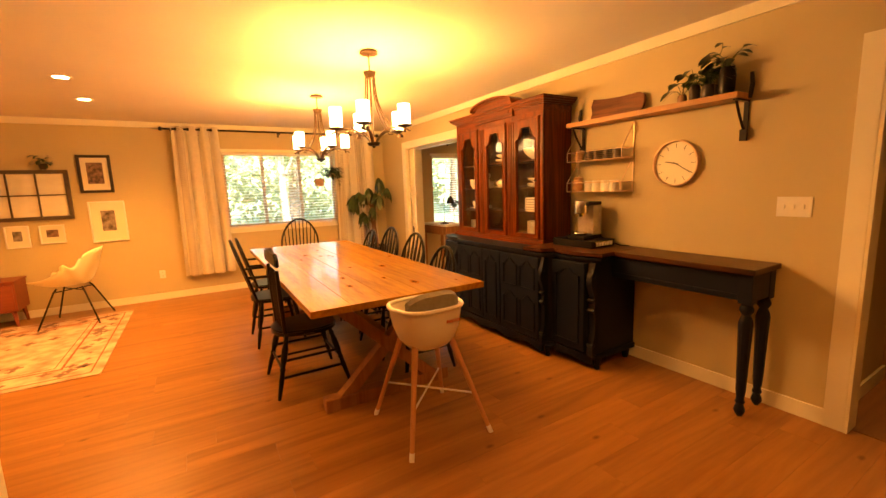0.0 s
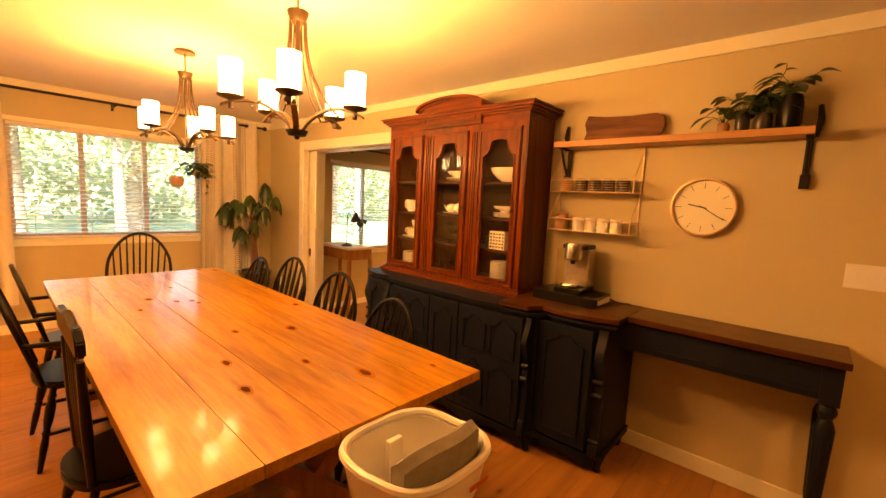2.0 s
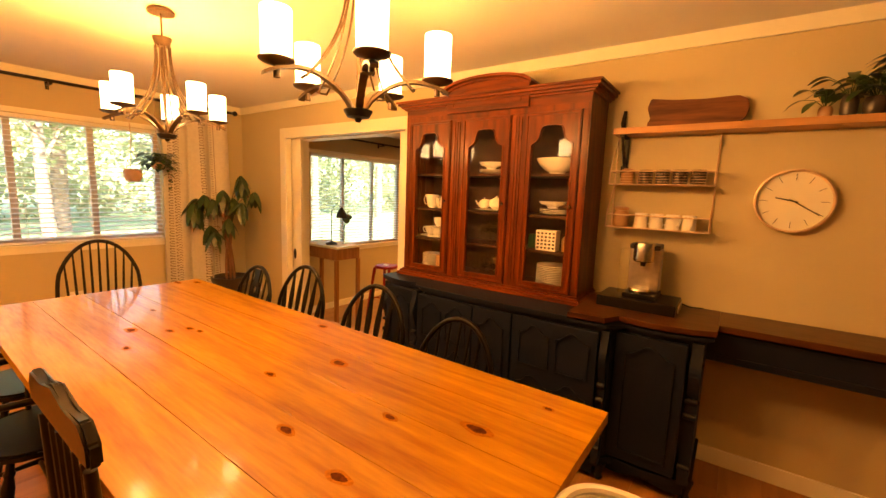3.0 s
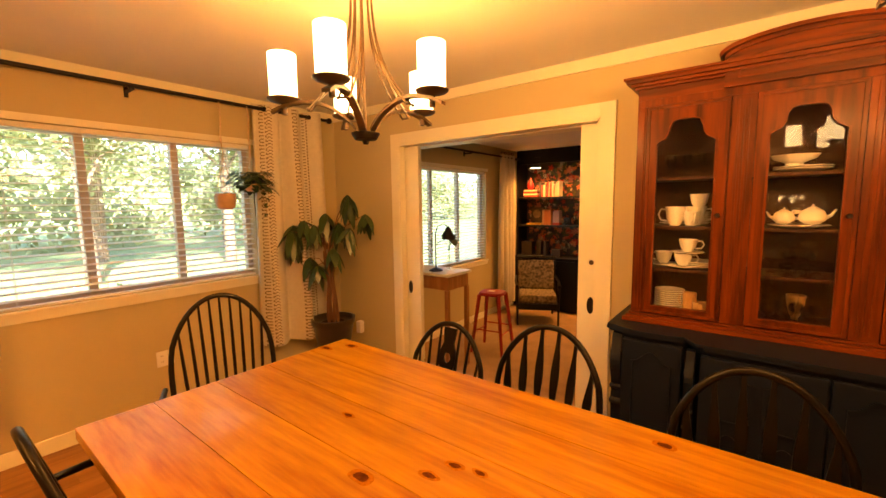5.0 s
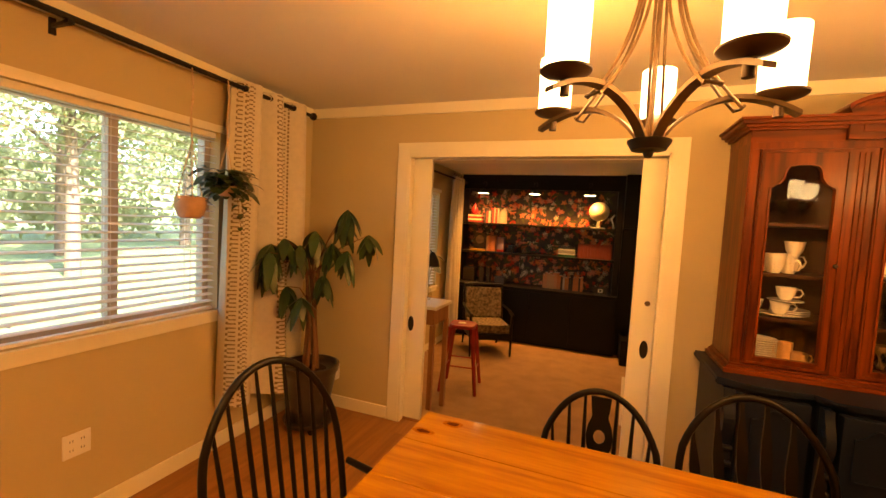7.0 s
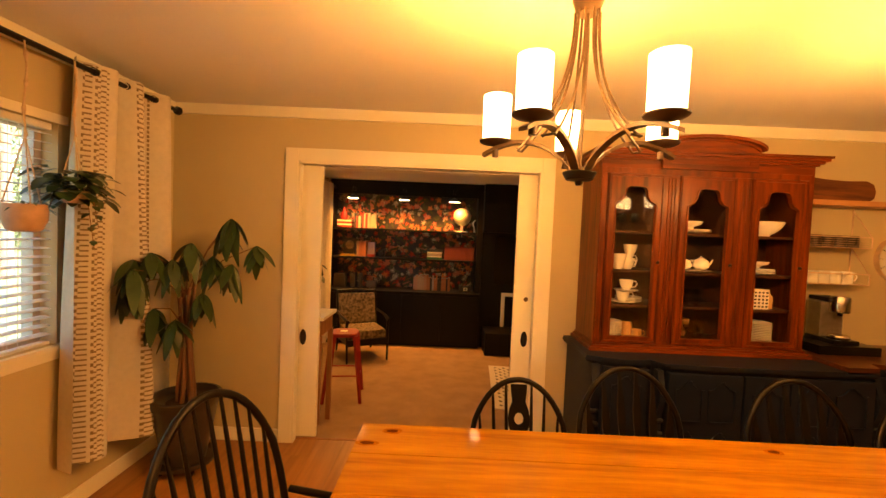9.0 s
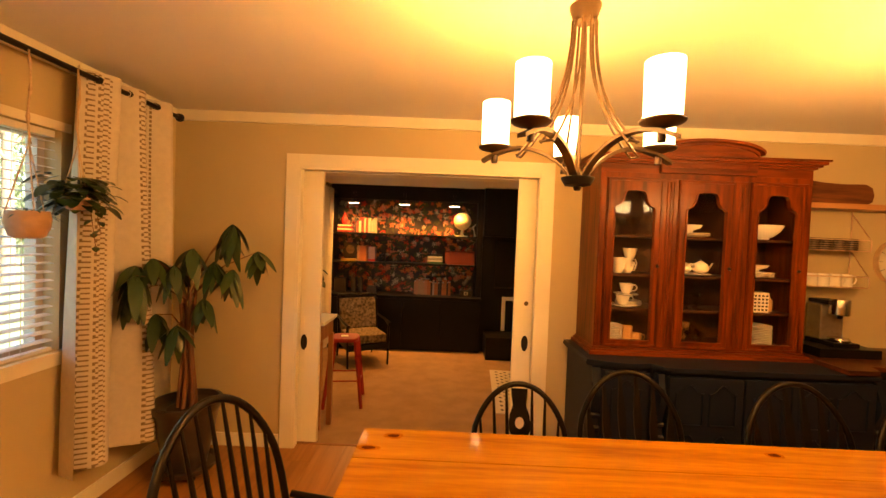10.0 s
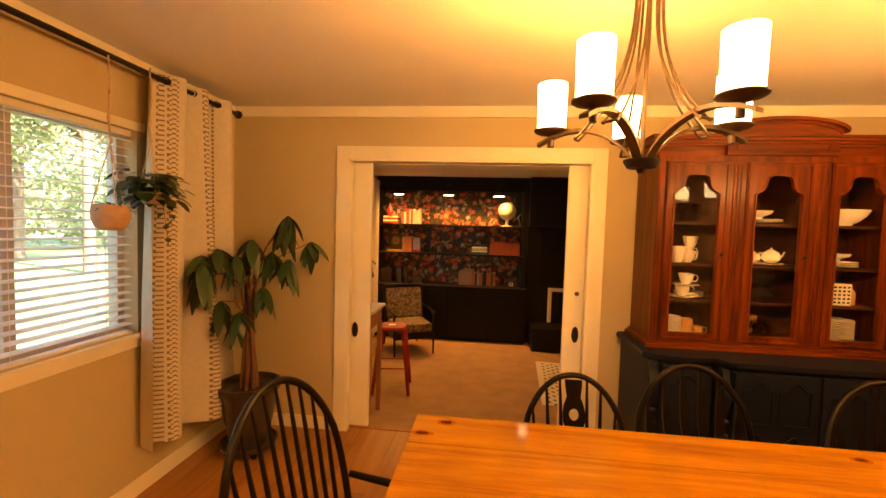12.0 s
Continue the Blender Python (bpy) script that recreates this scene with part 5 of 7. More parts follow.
def hanging(x, z_rim, r, h, material, label, style, seed):
    y = 6.87 if style == "trail" else 6.90
    t = thing("hanging_planter", (x, y, z_rim), 0, label, "hanging plant", "hanging planters at the window")
    part("pot", L([(r * 0.55, -h), (r * 0.78, -h + 0.012), (r * 0.98, -h * 0.55), (r, -h * 0.25), (r * 0.93, 0), (r * 0.85, 0), (r * 0.85, -0.02), (0.002, -0.021)], 26), M[material], t, smooth=True)
    up = 2.333 - z_rim
    knot = up * 0.42
    for k in range(3):
        a = k * 2.09
        part("cord", T([(r * 0.93 * math.cos(a), r * 0.93 * math.sin(a), 0), (0, 0, knot)], 0.003, 6), M["rope"], t, smooth=True)
    pts = [(0.004 * math.cos(8 * u), 0.004 * math.sin(8 * u), knot + (up - knot) * u) for u in (j / 14 for j in range(15))]
    part("rope", T(pts, [0.004 + 0.004 * (j % 4 == 0) for j in range(15)], 8), M["rope"], t, smooth=True)
    rg = random.Random(seed)
    if style == "trail":
        for k in range(130):
            a, q = rg.uniform(0, 6.28), rg.uniform(0.0, 0.15)
            b0 = Vector((q * math.cos(a), q * math.sin(a) * 0.7, rg.uniform(-0.04, 0.10)))
            leaf_part(t, b0, (math.cos(a), math.sin(a), rg.uniform(-0.5, 0.4)), rg.uniform(0.055, 0.09), rg.uniform(0.048, 0.068), 0.4)
        for a, ln in ((0.2, 0.28), (2.9, 0.12), (-0.5, 0.18)):
            pts = [Vector((0.08 * math.cos(a) + 0.05 * u * math.cos(a), 0.05 * math.sin(a), -ln * u)) for u in (j / 8 for j in range(9))]
            part("vine", T(pts, 0.0018, 5), M["stem"], t, smooth=True)
            for p in pts[1::2]:
                leaf_part(t, p, (math.cos(a * 3 + p.z * 40), math.sin(p.z * 30), -0.3), 0.045, 0.035, 0.3)
    else:
        for k in range(11):
            a = k * 2.4
            pts0 = Vector((0.02 * math.cos(a), 0.02 * math.sin(a), -0.01))
            leaf_part(t, pts0, (math.cos(a), math.sin(a), rg.uniform(0.1, 1.2)), rg.uniform(0.08, 0.14), 0.015, 0.5)


hanging(1.855, 1.635, 0.078, 0.12, "terra", "small tan hanging pot with a thin-leaved spider plant", "spider", 1)
hanging(2.06, 1.715, 0.062, 0.06, "terra", "dark trailing pothos in a hanging bowl before the window", "trail", 2)

# ---- windows and blinds ----
def window(name, x0, x1, z0, z1, mulls, slat_gap, bx0, bx1, tilt):
    w = tagged(new(name), label="three-panel vinyl window with white horizontal blinds, daylight garden behind", kind="structure")
    w.matrix_basis = pose(x0, YN, z0)
    W, H = x1 - x0, z1 - z0
    fy = 0.085
    bm = bmesh.new()
    for a in ((0, W, 0, 0.04), (0, W, H - 0.04, H)):
        box(bm, a[0] + 0.001, a[1] - 0.001, fy, fy + 0.06, a[2] + 0.001, a[3] - 0.001, bevel=0.003)
    for a in (0, W - 0.04):
        box(bm, a + 0.001, a + 0.039, fy, fy + 0.06, 0.0395, H - 0.0395)
    part("window_frame", bm, M["vinyl"], w, kind="structure")
    edges = [0.04] + [m_ - x0 for m_ in mulls] + [W - 0.04]
    for m_ in mulls:
        part("mullion", B(m_ - x0 - 0.024, m_ - x0 + 0.024, fy, fy + 0.055, 0.04, H - 0.04, bevel=0.003), M["vinyl"], w, kind="structure")
    for a, b2 in zip(edges, edges[1:]):
        p = part("pane", B(a, b2, fy + 0.025, fy + 0.029, 0.04, H - 0.04), M["glass"], w, kind="structure")
        p.visible_shadow = False
    part("window_sill", box(B(-0.05, W + 0.05, -0.028, 0.084, -0.022, -0.001, bevel=0.004), -0.035, W + 0.035, -0.014, -0.001, -0.075, -0.022, bevel=0.003), M["trim"], w, kind="structure")
    cas = bmesh.new()
    box(cas, -0.045, W + 0.045, -0.012, -0.001, H, H + 0.045, bevel=0.002)
    part("casing", cas, M["trim"], w, kind="structure")
    bl = thing("window_blind", ((bx0 + bx1) / 2, YN + 0.045, z1 - 0.002), 0, "white horizontal slat blind, open, hanging inside the window", "blind", "window blinds")
    half = (bx1 - bx0) / 2
    part("headrail", B(-half, half, -0.022, 0.022, -0.034, 0, bevel=0.003), M["blind"], bl)
    n = int((H - 0.06) / slat_gap)
    me = None
    for k in range(n):
        z = -0.055 - slat_gap * k
        if me is None:
            bm = bmesh.new()
            s, c_ = math.sin(radians(tilt)), math.cos(radians(tilt))
            prof = [(-0.024 * c_, -0.024 * s), (0, 0.0025), (0.024 * c_, 0.024 * s), (0.024 * c_, 0.024 * s + 0.0022), (0, 0.005), (-0.024 * c_, -0.024 * s + 0.0022)]
            slab(bm, prof, 2 * half, Matrix(((0, 0, 1, -half), (1, 0, 0, 0), (0, 1, 0, 0), (0, 0, 0, 1))))
            ob = part("slat", bm, M["blind"], bl)
            me = ob.data
        else:
            ob = new("slat", me)
            ob.parent = bl
        ob.matrix_basis = pose(0, 0, z)
    part("bottom_rail", B(-half, half, -0.02, 0.02, -0.055 - slat_gap * n - 0.008, -0.055 - slat_gap * n + 0.008, bevel=0.003), M["blind"], bl)
    for u in (-0.8, -0.27, 0.27, 0.8):
        part("ladder_cord", box(B(u * half - 0.001, u * half + 0.001, -0.027, -0.025, -0.055 - slat_gap * n, -0.03), u * half - 0.001, u * half + 0.001, 0.025, 0.027, -0.055 - slat_gap * n, -0.03), M["blind"], bl)
    return w


window("window_1", *W1, (1.05, 1.605), 0.044, W1[0] + 0.01, W1[1] - 0.01, 8)
window("window_2", *W2, (4.72, 5.36), 0.044, W2[0] + 0.01, W2[1] - 0.01, 8)

# ---- garden ----
S("backdrop", B(-110, 120, 90, 90.5, -0.6, 9), mat("far_woods", (0.20, 0.23, 0.10), 0.95, scale=0.25, color2=(0.30, 0.33, 0.16)))
grass = mat("lawn", (0.24, 0.28, 0.12), 0.9, scale=2.0, color2=(0.14, 0.19, 0.07), bump=0.6, bscale=30)
S("ground", B(-120, 120, YN + 0.2, 200, -0.62, -0.55), grass)
S("path", B(-6, 2.4, 7.3, 12.4, -0.55, -0.53), mat("concrete", (0.55, 0.50, 0.43), 0.85, scale=3, bump=0.3))
bark = mat("bark", (0.20, 0.14, 0.09), 0.9, scale=14, stretch=(1, 1, 0.2), bump=0.8, bscale=40)
fol = mat("tree_foliage", (0.24, 0.26, 0.13), 0.6, scale=1.2, color2=(0.34, 0.34, 0.20))
fn, fl_ = fol.node_tree.nodes, fol.node_tree.links
tl, mxs = fn.new("ShaderNodeBsdfTranslucent"), fn.new("ShaderNodeMixShader")
tl.inputs["Color"].default_value = (0.34, 0.37, 0.15, 1)
mxs.inputs[0].default_value = 0.5
fl_.new(fn["Principled BSDF"].outputs[0], mxs.inputs[1])
fl_.new(tl.outputs[0], mxs.inputs[2])
fl_.new(mxs.outputs[0], fn["Material Output"].inputs["Surface"])
rt = random.Random(11)


def leaf_cloud(bm, c, r, n, size):
    for _ in range(n):
        d = Vector((rt.gauss(0, 1), rt.gauss(0, 1), rt.gauss(0, 0.8))).normalized() * r * rt.uniform(0.2, 1.05)
        p = Vector(c) + d
        a = Vector((rt.gauss(0, 1), rt.gauss(0, 1), rt.gauss(0, 1))).normalized()
        b2 = a.cross(Vector((rt.gauss(0, 1), rt.gauss(0, 1), rt.gauss(0, 1)))).normalized()
        s = size * rt.uniform(0.6, 1.3)
        vs = [bm.verts.new(p + a * s * x + b2 * s * 0.6 * y) for x, y in ((-1, 0), (-0.3, 0.8), (0.7, 0.6), (1.1, 0), (0.5, -0.7), (-0.4, -0.8))]
        bm.faces.new(vs)


def tree(x, y, h, r):
    t = thing("garden_tree", (x, y, -0.55), 0, "tall leafy green tree standing on the lawn behind the house", "tree", "trees behind the lawn")
    pts = [Vector((0.12 * math.sin(u * 3 + x), 0.1 * math.cos(u * 2), h * u)) for u in (k / 8 for k in range(9))]
    bm = T(pts, [r * (1 - 0.7 * k / 8) for k in range(9)], 10)
    cs = []
    for k in range(9):
        a = rt.uniform(0, 6.28)
        z = h * rt.uniform(0.35, 0.95)
        e = Vector((math.cos(a) * h * 0.2, math.sin(a) * h * 0.2, z + h * 0.08))
        tube(bm, [(0, 0, z - h * 0.06), e * 0.5 + Vector((0, 0, z * 0.5)), e], [r * 0.35, r * 0.2, r * 0.08], 6)
        cs.append(e)
    part("trunk", bm, bark, t, smooth=True)
    bm = bmesh.new()
    for e in cs:
        leaf_cloud(bm, e, h * rt.uniform(0.13, 0.24), 800, 0.10)
    part("crown", bm, fol, t)


for x, y, h, r in ((-1.5, 17, 9, 0.22), (1.0, 22, 11, 0.26), (3.4, 18, 8, 0.18), (5.0, 24, 12, 0.3), (7.5, 19, 9, 0.2), (10.5, 25, 12, 0.28), (14, 20, 9, 0.22), (-5, 21, 10, 0.24), (18, 28, 12, 0.3), (23, 24, 11, 0.28)):
    tree(x, y, h, r)
bush = thing("garden_hedge", (0, 30, -0.55), 0, "deep green shrubs and woods along the lawn's far edge", "hedge")
bm = bmesh.new()
for k in range(170):
    x = -32 + k % 85 * 1.0
    leaf_cloud(bm, (x, rt.uniform(0, 9) + (k // 85) * 1.5, (k // 85) * 3.2 + rt.uniform(0.6, 3.0)), rt.uniform(1.6, 3.0), 150, 0.24)
tagged(part("foliage", bm, fol, bush), kind="stuff")
fl = thing("flower_shrub", (1.8, 10.0, -0.55), 0, "low flowering shrub with pale pink blooms near the window", "shrub")
bm = bmesh.new()
leaf_cloud(bm, (0, 0, 0.5), 0.6, 700, 0.05)
leaf_cloud(bm, (-0.9, 0.4, 0.45), 0.5, 500, 0.05)
part("leaves", bm, fol, fl)
bm = bmesh.new()
leaf_cloud(bm, (0, 0, 0.62), 0.62, 110, 0.035)
leaf_cloud(bm, (-0.9, 0.4, 0.55), 0.5, 80, 0.035)
part("blooms", bm, mat("pink_blooms", (0.55, 0.35, 0.42), 0.7), fl, "pale pink flower heads")

# ---- pocket doors ----
def pocket_door(y0, y1, yh, hole, group="pocket doors"):
    x0, x1 = 3.115, 3.150
    zp = 0.768 if yh > 5 else 0.822
    d = thing("pocket_door", ((x0 + x1) / 2, (y0 + y1) / 2, 0), 0, "cream painted pocket door slid back into the wall, partly open", "door", group)
    o = Matrix.Translation((-(x0 + x1) / 2, -(y0 + y1) / 2, 0))

    def q(name, bm, m, label="", smooth=False):
        bmesh.ops.transform(bm, matrix=o, verts=bm.verts)
        return part(name, bm, m, d, label, smooth=smooth)

    e0, e1 = (y0, y0 + 0.115) if yh > 5 else (y1 - 0.135, y1)
    q("leaf", B(x0 + 0.006, x1, y0, y1, 0.012, DZ - 0.02, bevel=0.002), M["trim"])
    q("stile", B(x0, x0 + 0.006, e0, e1, 0.012, DZ - 0.02, bevel=0.002), M["trim"])
    rest = (y0 + 0.115, y1) if yh > 5 else (y0, y1 - 0.135)
    for z0, z1 in ((0.012, 0.20), (0.46, 0.56), (0.86, 0.96), (1.26, 1.36), (1.63, 1.73), (1.93, DZ - 0.02)):
        q("rail", B(x0 + 0.0005, x0 + 0.006, rest[0], rest[1], z0, z1, bevel=0.002), M["trim"])
    bm = L([(0.001, -0.002), (0.023, -0.002), (0.025, 0.001), (0.023, 0.003), (0.017, 0.001), (0.001, 0.0015)], 28)
    bmesh.ops.transform(bm, matrix=Matrix.Translation((x0, yh, zp)) @ Matrix.Rotation(radians(-90), 4, "Y") @ Matrix.Diagonal((2.35, 1, 1, 1)), verts=bm.verts)
    q("pull", bm, M["iron"], "dark bronze oval recessed pull", True)
    if hole:
        q("lock", L([(0.001, 0), (0.016, 0), (0.017, 0.002), (0.011, 0.003), (0.001, 0.001)], 18, m=Matrix.Translation((x0, yh, 1.122)) @ Matrix.Rotation(radians(-90), 4, "Y")), M["bronze"], "round bronze lock rosette", True)


pocket_door(5.985, 6.90, 6.10, False)
pocket_door(3.62, 4.54, 4.45, True)

# ---- wall shelf and its things ----
SZ = 1.927
sh = thing("wall_shelf", (2.98, 2.026, SZ), 0, "long oiled pine wall shelf on black iron brackets", "shelf")
part("board", B(-0.10, 0.068, -0.65, 0.65, -0.036, 0, bevel=0.003), M["shelfwood"], sh)
for y in (-0.635, 0.60):
    bm = bmesh.new()
    box(bm, 0.058, 0.068, y - 0.014, y + 0.014, -0.27, -0.037, bevel=0.002)
    box(bm, -0.085, 0.058, y - 0.014, y + 0.014, -0.047, -0.037, bevel=0.002)
    tube(bm, [(0.06, y, -0.22), (0.03, y, -0.20), (-0.03, y, -0.12), (-0.07, y, -0.05)], 0.008, 8)
    box(bm, 0.036, 0.06, y - 0.02, y + 0.02, -0.28, -0.21, bevel=0.004)
    part("bracket", bm, M["iron"], sh, "black curved iron bracket")
    bm = T([(0.05, y - 0.018 * (1 if y < 0 else -1), -0.03), (0.045, y - 0.03 * (1 if y < 0 else -1), 0.05), (0.05, y - 0.022 * (1 if y < 0 else -1), 0.12)], [0.012, 0.014, 0.010], 8)
    part("bracket_horn", bm, M["iron"], sh, smooth=True)
bd = thing("driftwood_board", (3.01, 2.29, SZ), 0, "rough reddish cedar board leaning on the wall shelf", "wooden board")
outl = [(-0.24, 0.03), (-0.20, 0.004), (0, 0.0), (0.2, 0.001), (0.23, 0.02), (0.215, 0.06), (0.235, 0.12), (0.22, 0.175), (0.1, 0.158), (-0.05, 0.15), (-0.2, 0.155), (-0.245, 0.13), (-0.255, 0.08)]
bm = slab(bmesh.new(), [(-u, v) for u, v in outl], 0.022, Matrix(((0, 0, -1, 0.0), (1, 0, 0, 0), (0, 1, 0, 0), (0, 0, 0, 1))) @ Matrix.Rotation(radians(-8), 4, "X"))
bmesh.ops.transform(bm, matrix=Matrix.Scale(-1, 4, (0, 1, 0)), verts=bm.verts)
bmesh.ops.bevel(bm, geom=list(bm.edges), offset=0.004, segments=2, affect="EDGES")
part("board", bm, M["board"], bd, smooth=True)


def shelf_pot(y, r, h, material, label, leaves, seed, x=2.965):
    t = thing("shelf_planter", (x, y, SZ), 0, label, "potted plant", "small planters on the wall shelf")
    part("pot", L([(r * 0.8, 0), (r * 0.95, h * 0.2), (r, h * 0.7), (r * 0.8, h), (r * 0.72, h), (r * 0.8, h * 0.85), (0.002, h * 0.84)], 22), material, t, smooth=True)
    g = random.Random(seed)
    for _ in range(leaves):
        a = g.uniform(0, 6.28)
        p1 = Vector((0.06 * math.cos(a) * 0.6, 0.09 * math.sin(a), h + g.uniform(0.02, 0.10)))
        part("stalk", T([(0, 0, h * 0.84), Vector((0, 0, h + 0.03)).lerp(p1, 0.5), p1], 0.0016, 5), M["leaf"], t, smooth=True)
        leaf_part(t, p1, (math.cos(a) * 0.5, math.sin(a), g.uniform(-0.4, 0.3)), g.uniform(0.055, 0.085), g.uniform(0.042, 0.062), 0.5)


shelf_pot(1.745, 0.028, 0.055, M["jar"], "small copper pot with a trailing green plant on the shelf", 9, 1)
shelf_pot(1.665, 0.033, 0.10, M["pot"], "dark bottle vase with heart-shaped leaves on the shelf", 12, 2)
shelf_pot(1.58, 0.042, 0.085, M["pot"], "round dark pot with pothos leaves on the shelf", 16, 3)
shelf_pot(1.475, 0.047, 0.165, M["black"], "tall glossy black vase with pothos leaves on the shelf", 18, 4)
t = thing("vine_plant", (2.975, 1.545, SZ), 0, "tall thin pothos vine rising behind the black vase", "potted plant", "small planters on the wall shelf")
part("pot", L([(0.02, 0), (0.025, 0.06), (0.02, 0.08), (0.002, 0.079)], 16), M["pot"], t, smooth=True)
pts = [Vector((0.0, 0.03 * math.sin(5 * u), 0.08 + 0.24 * u)) for u in (k / 8 for k in range(9))]
part("vine", T(pts, 0.002, 6), M["leaf"], t, smooth=True)
for k, p in enumerate(pts[2:]):
    leaf_part(t, p, (0.3 * (-1) ** k, (-1) ** k, 0.2), 0.055, 0.042, 0.4)

# ---- wire rack with mugs ----
rk = thing("wire_rack", (3.03, 2.41, 1.34), 0, "two-tier copper wire wall rack holding mugs under the shelf", "wire rack")
w2 = 0.265
bm = bmesh.new()
for s in (-1, 1):
    tube(bm, [(0.01, s * w2, 0.0), (0.01, s * w2, 0.55)], 0.004, 6)
    for z in (0.0, 0.26):
        tube(bm, [(0.01, s * w2, z + 0.27), (-0.135, s * w2, z + 0.08)], 0.0038, 6)
tube(bm, [(0.01, -w2, 0.55), (0.01, w2, 0.55)], 0.003, 6)
part("hanger", bm, M["brass"], rk, smooth=True)
for z in (0.01, 0.265):
    for h in (0.0, 0.075):
        part("rim_wire", T([(0.008, -w2, z + h), (-0.135, -w2, z + h), (-0.135, w2, z + h), (0.008, w2, z + h), (0.008, -w2, z + h)], 0.0042, 6), M["brass"], rk, smooth=True)
    for yy in (-w2, w2):
        part("corner_wire", T([(-0.135, yy, z), (-0.135, yy, z + 0.075)], 0.0042, 6), M["brass"], rk, smooth=True)
    for k in range(7):
        part("floor_wire", T([(-0.02 * k - 0.005, -w2, z), (-0.02 * k - 0.005, w2, z)], 0.0018, 5), M["brass"], rk, smooth=True)
    if z > 0.1:
        for k in range(1, 5):
            part("front_wire", T([(-0.135, -w2 + 0.02, z + 0.015 * k), (-0.135, w2 - 0.06, z + 0.015 * k)], 0.0012, 4), M["brass"], rk, smooth=True)
for k in range(4):
    cup_at((2.955, 2.245 + 0.082 * k, 1.354), 200 + 30 * k, 0.036, 0.085, "china", "mugs on the wire rack", "cream mug on the lower wire rack", tall=True, name="mug")
    cup_at((2.955, 2.225 + 0.088 * k, 1.609), 160 + 20 * k, 0.038, 0.08, "darkcup", "mugs on the wire rack", "dark brown mug on the upper wire rack", tall=True, name="mug")
jr = thing("storage_jar", (2.955, 2.605, 1.354), 0, "wood-toned jar with a lid at the rack's end", "jar")
part("body", L([(0.038, 0), (0.045, 0.02), (0.045, 0.08), (0.035, 0.095), (0.002, 0.096)], 22), M["jar"], jr, smooth=True)
part("lid", L([(0.04, 0.097), (0.042, 0.112), (0.03, 0.118), (0.002, 0.119)], 22), M["jar"], jr, smooth=True)
jr = thing("storage_jar", (2.955, 2.59, 1.609), 0, "small clear and brown jar on the upper rack", "jar")
part("body", L([(0.035, 0), (0.038, 0.08), (0.02, 0.09), (0.002, 0.091)], 20), M["jar"], jr, smooth=True)

# ---- clock, switches, outlets ----
ck = thing("wall_clock", (3.049, 1.806, 1.537), 0, "round cream wall clock with a brass rim and thin hands", "clock")
RX = Matrix.Rotation(radians(-90), 4, "Y")
part("rim", L([(0.162, 0), (0.162, 0.034), (0.155, 0.036), (0.15, 0.03), (0.149, 0.014)], 48, m=RX, cap=False), M["brass"], ck, "thin brass rim", smooth=True)
part("face", L([(0.155, 0.0), (0.155, 0.015), (0.002, 0.0155)], 48, m=RX), M["clockface"], ck)
for k in range(12):
    r = Matrix.Rotation(radians(30 * k), 4, "X")
    part("hour_mark", B(-0.018, -0.0162, -0.0012, 0.0012, 0.105, 0.138, m=r), M["darkframe"], ck)


def hand(ang, ln, w):
    return B(-0.021, -0.0195, -w, w, -0.02, ln, m=Matrix.Rotation(radians(ang), 4, "X"))


part("minute_hand", hand(122, 0.125, 0.002), M["darkframe"], ck)
part("hour_hand", hand(-78, 0.075, 0.003), M["darkframe"], ck)


def plate(name, at, w, h, n, rz, label, group, kind):
    t = thing(name, at, rz, label, kind, group)
    part("plate", B(-w / 2, w / 2, -0.006, 0, -h / 2, h / 2, bevel=0.002), M["white"], t)
    for k in range(n):
        u = (k - (n - 1) / 2) * 0.046
        if name == "light_switch":
            part("toggle", B(u - 0.005, u + 0.005, -0.016, -0.006, -0.010, 0.012, bevel=0.001), M["white"], t)
        else:
            for dz in (-0.022, 0.022):
                part("socket", box(B(u - 0.007, u - 0.0045, -0.0072, -0.006, dz - 0.005, dz + 0.005), u + 0.0045, u + 0.007, -0.0072, -0.006, dz - 0.005, dz + 0.005), M["darkframe"], t)
    return t


plate("light_switch", (XE - 0.0005, 1.115, 1.245), 0.165, 0.115, 3, -90, "white triple toggle switch plate on the wall", "", "switch")
plate("wall_outlet", (1.40, YN - 0.0005, 0.41), 0.115, 0.115, 2, 0, "white double outlet plate low on the window wall", "wall outlets", "outlet")
plate("wall_outlet", (-0.40, YN - 0.0005, 0.36), 0.07, 0.115, 1, 0, "white outlet plate beside the long curtain", "wall outlets", "outlet")
af = thing("air_freshener", (XE - 0.03, 6.72, 0.30), 0, "white plug-in air freshener beside the plant pot", "air freshener")
part("body", B(-0.028, 0.029, -0.03, 0.03, -0.06, 0.06, bevel=0.012), M["white"], af)
vt = thing("floor_vent", (1.34, 6.95, 0.0), 0, "dark bronze floor register in the planks", "floor vent")
part("frame", box(box(box(B(-0.15, 0.15, -0.055, -0.042, 0, 0.005), -0.15, 0.15, 0.042, 0.055, 0, 0.005), -0.15, -0.138, -0.042, 0.042, 0, 0.005), 0.138, 0.15, -0.042, 0.042, 0, 0.005), M["iron"], vt)
for k in range(22):
    x = -0.13 + 0.26 * k / 21
    part("slat", B(x - 0.003, x + 0.003, -0.042, 0.042, 0, 0.0035), M["iron"], vt)

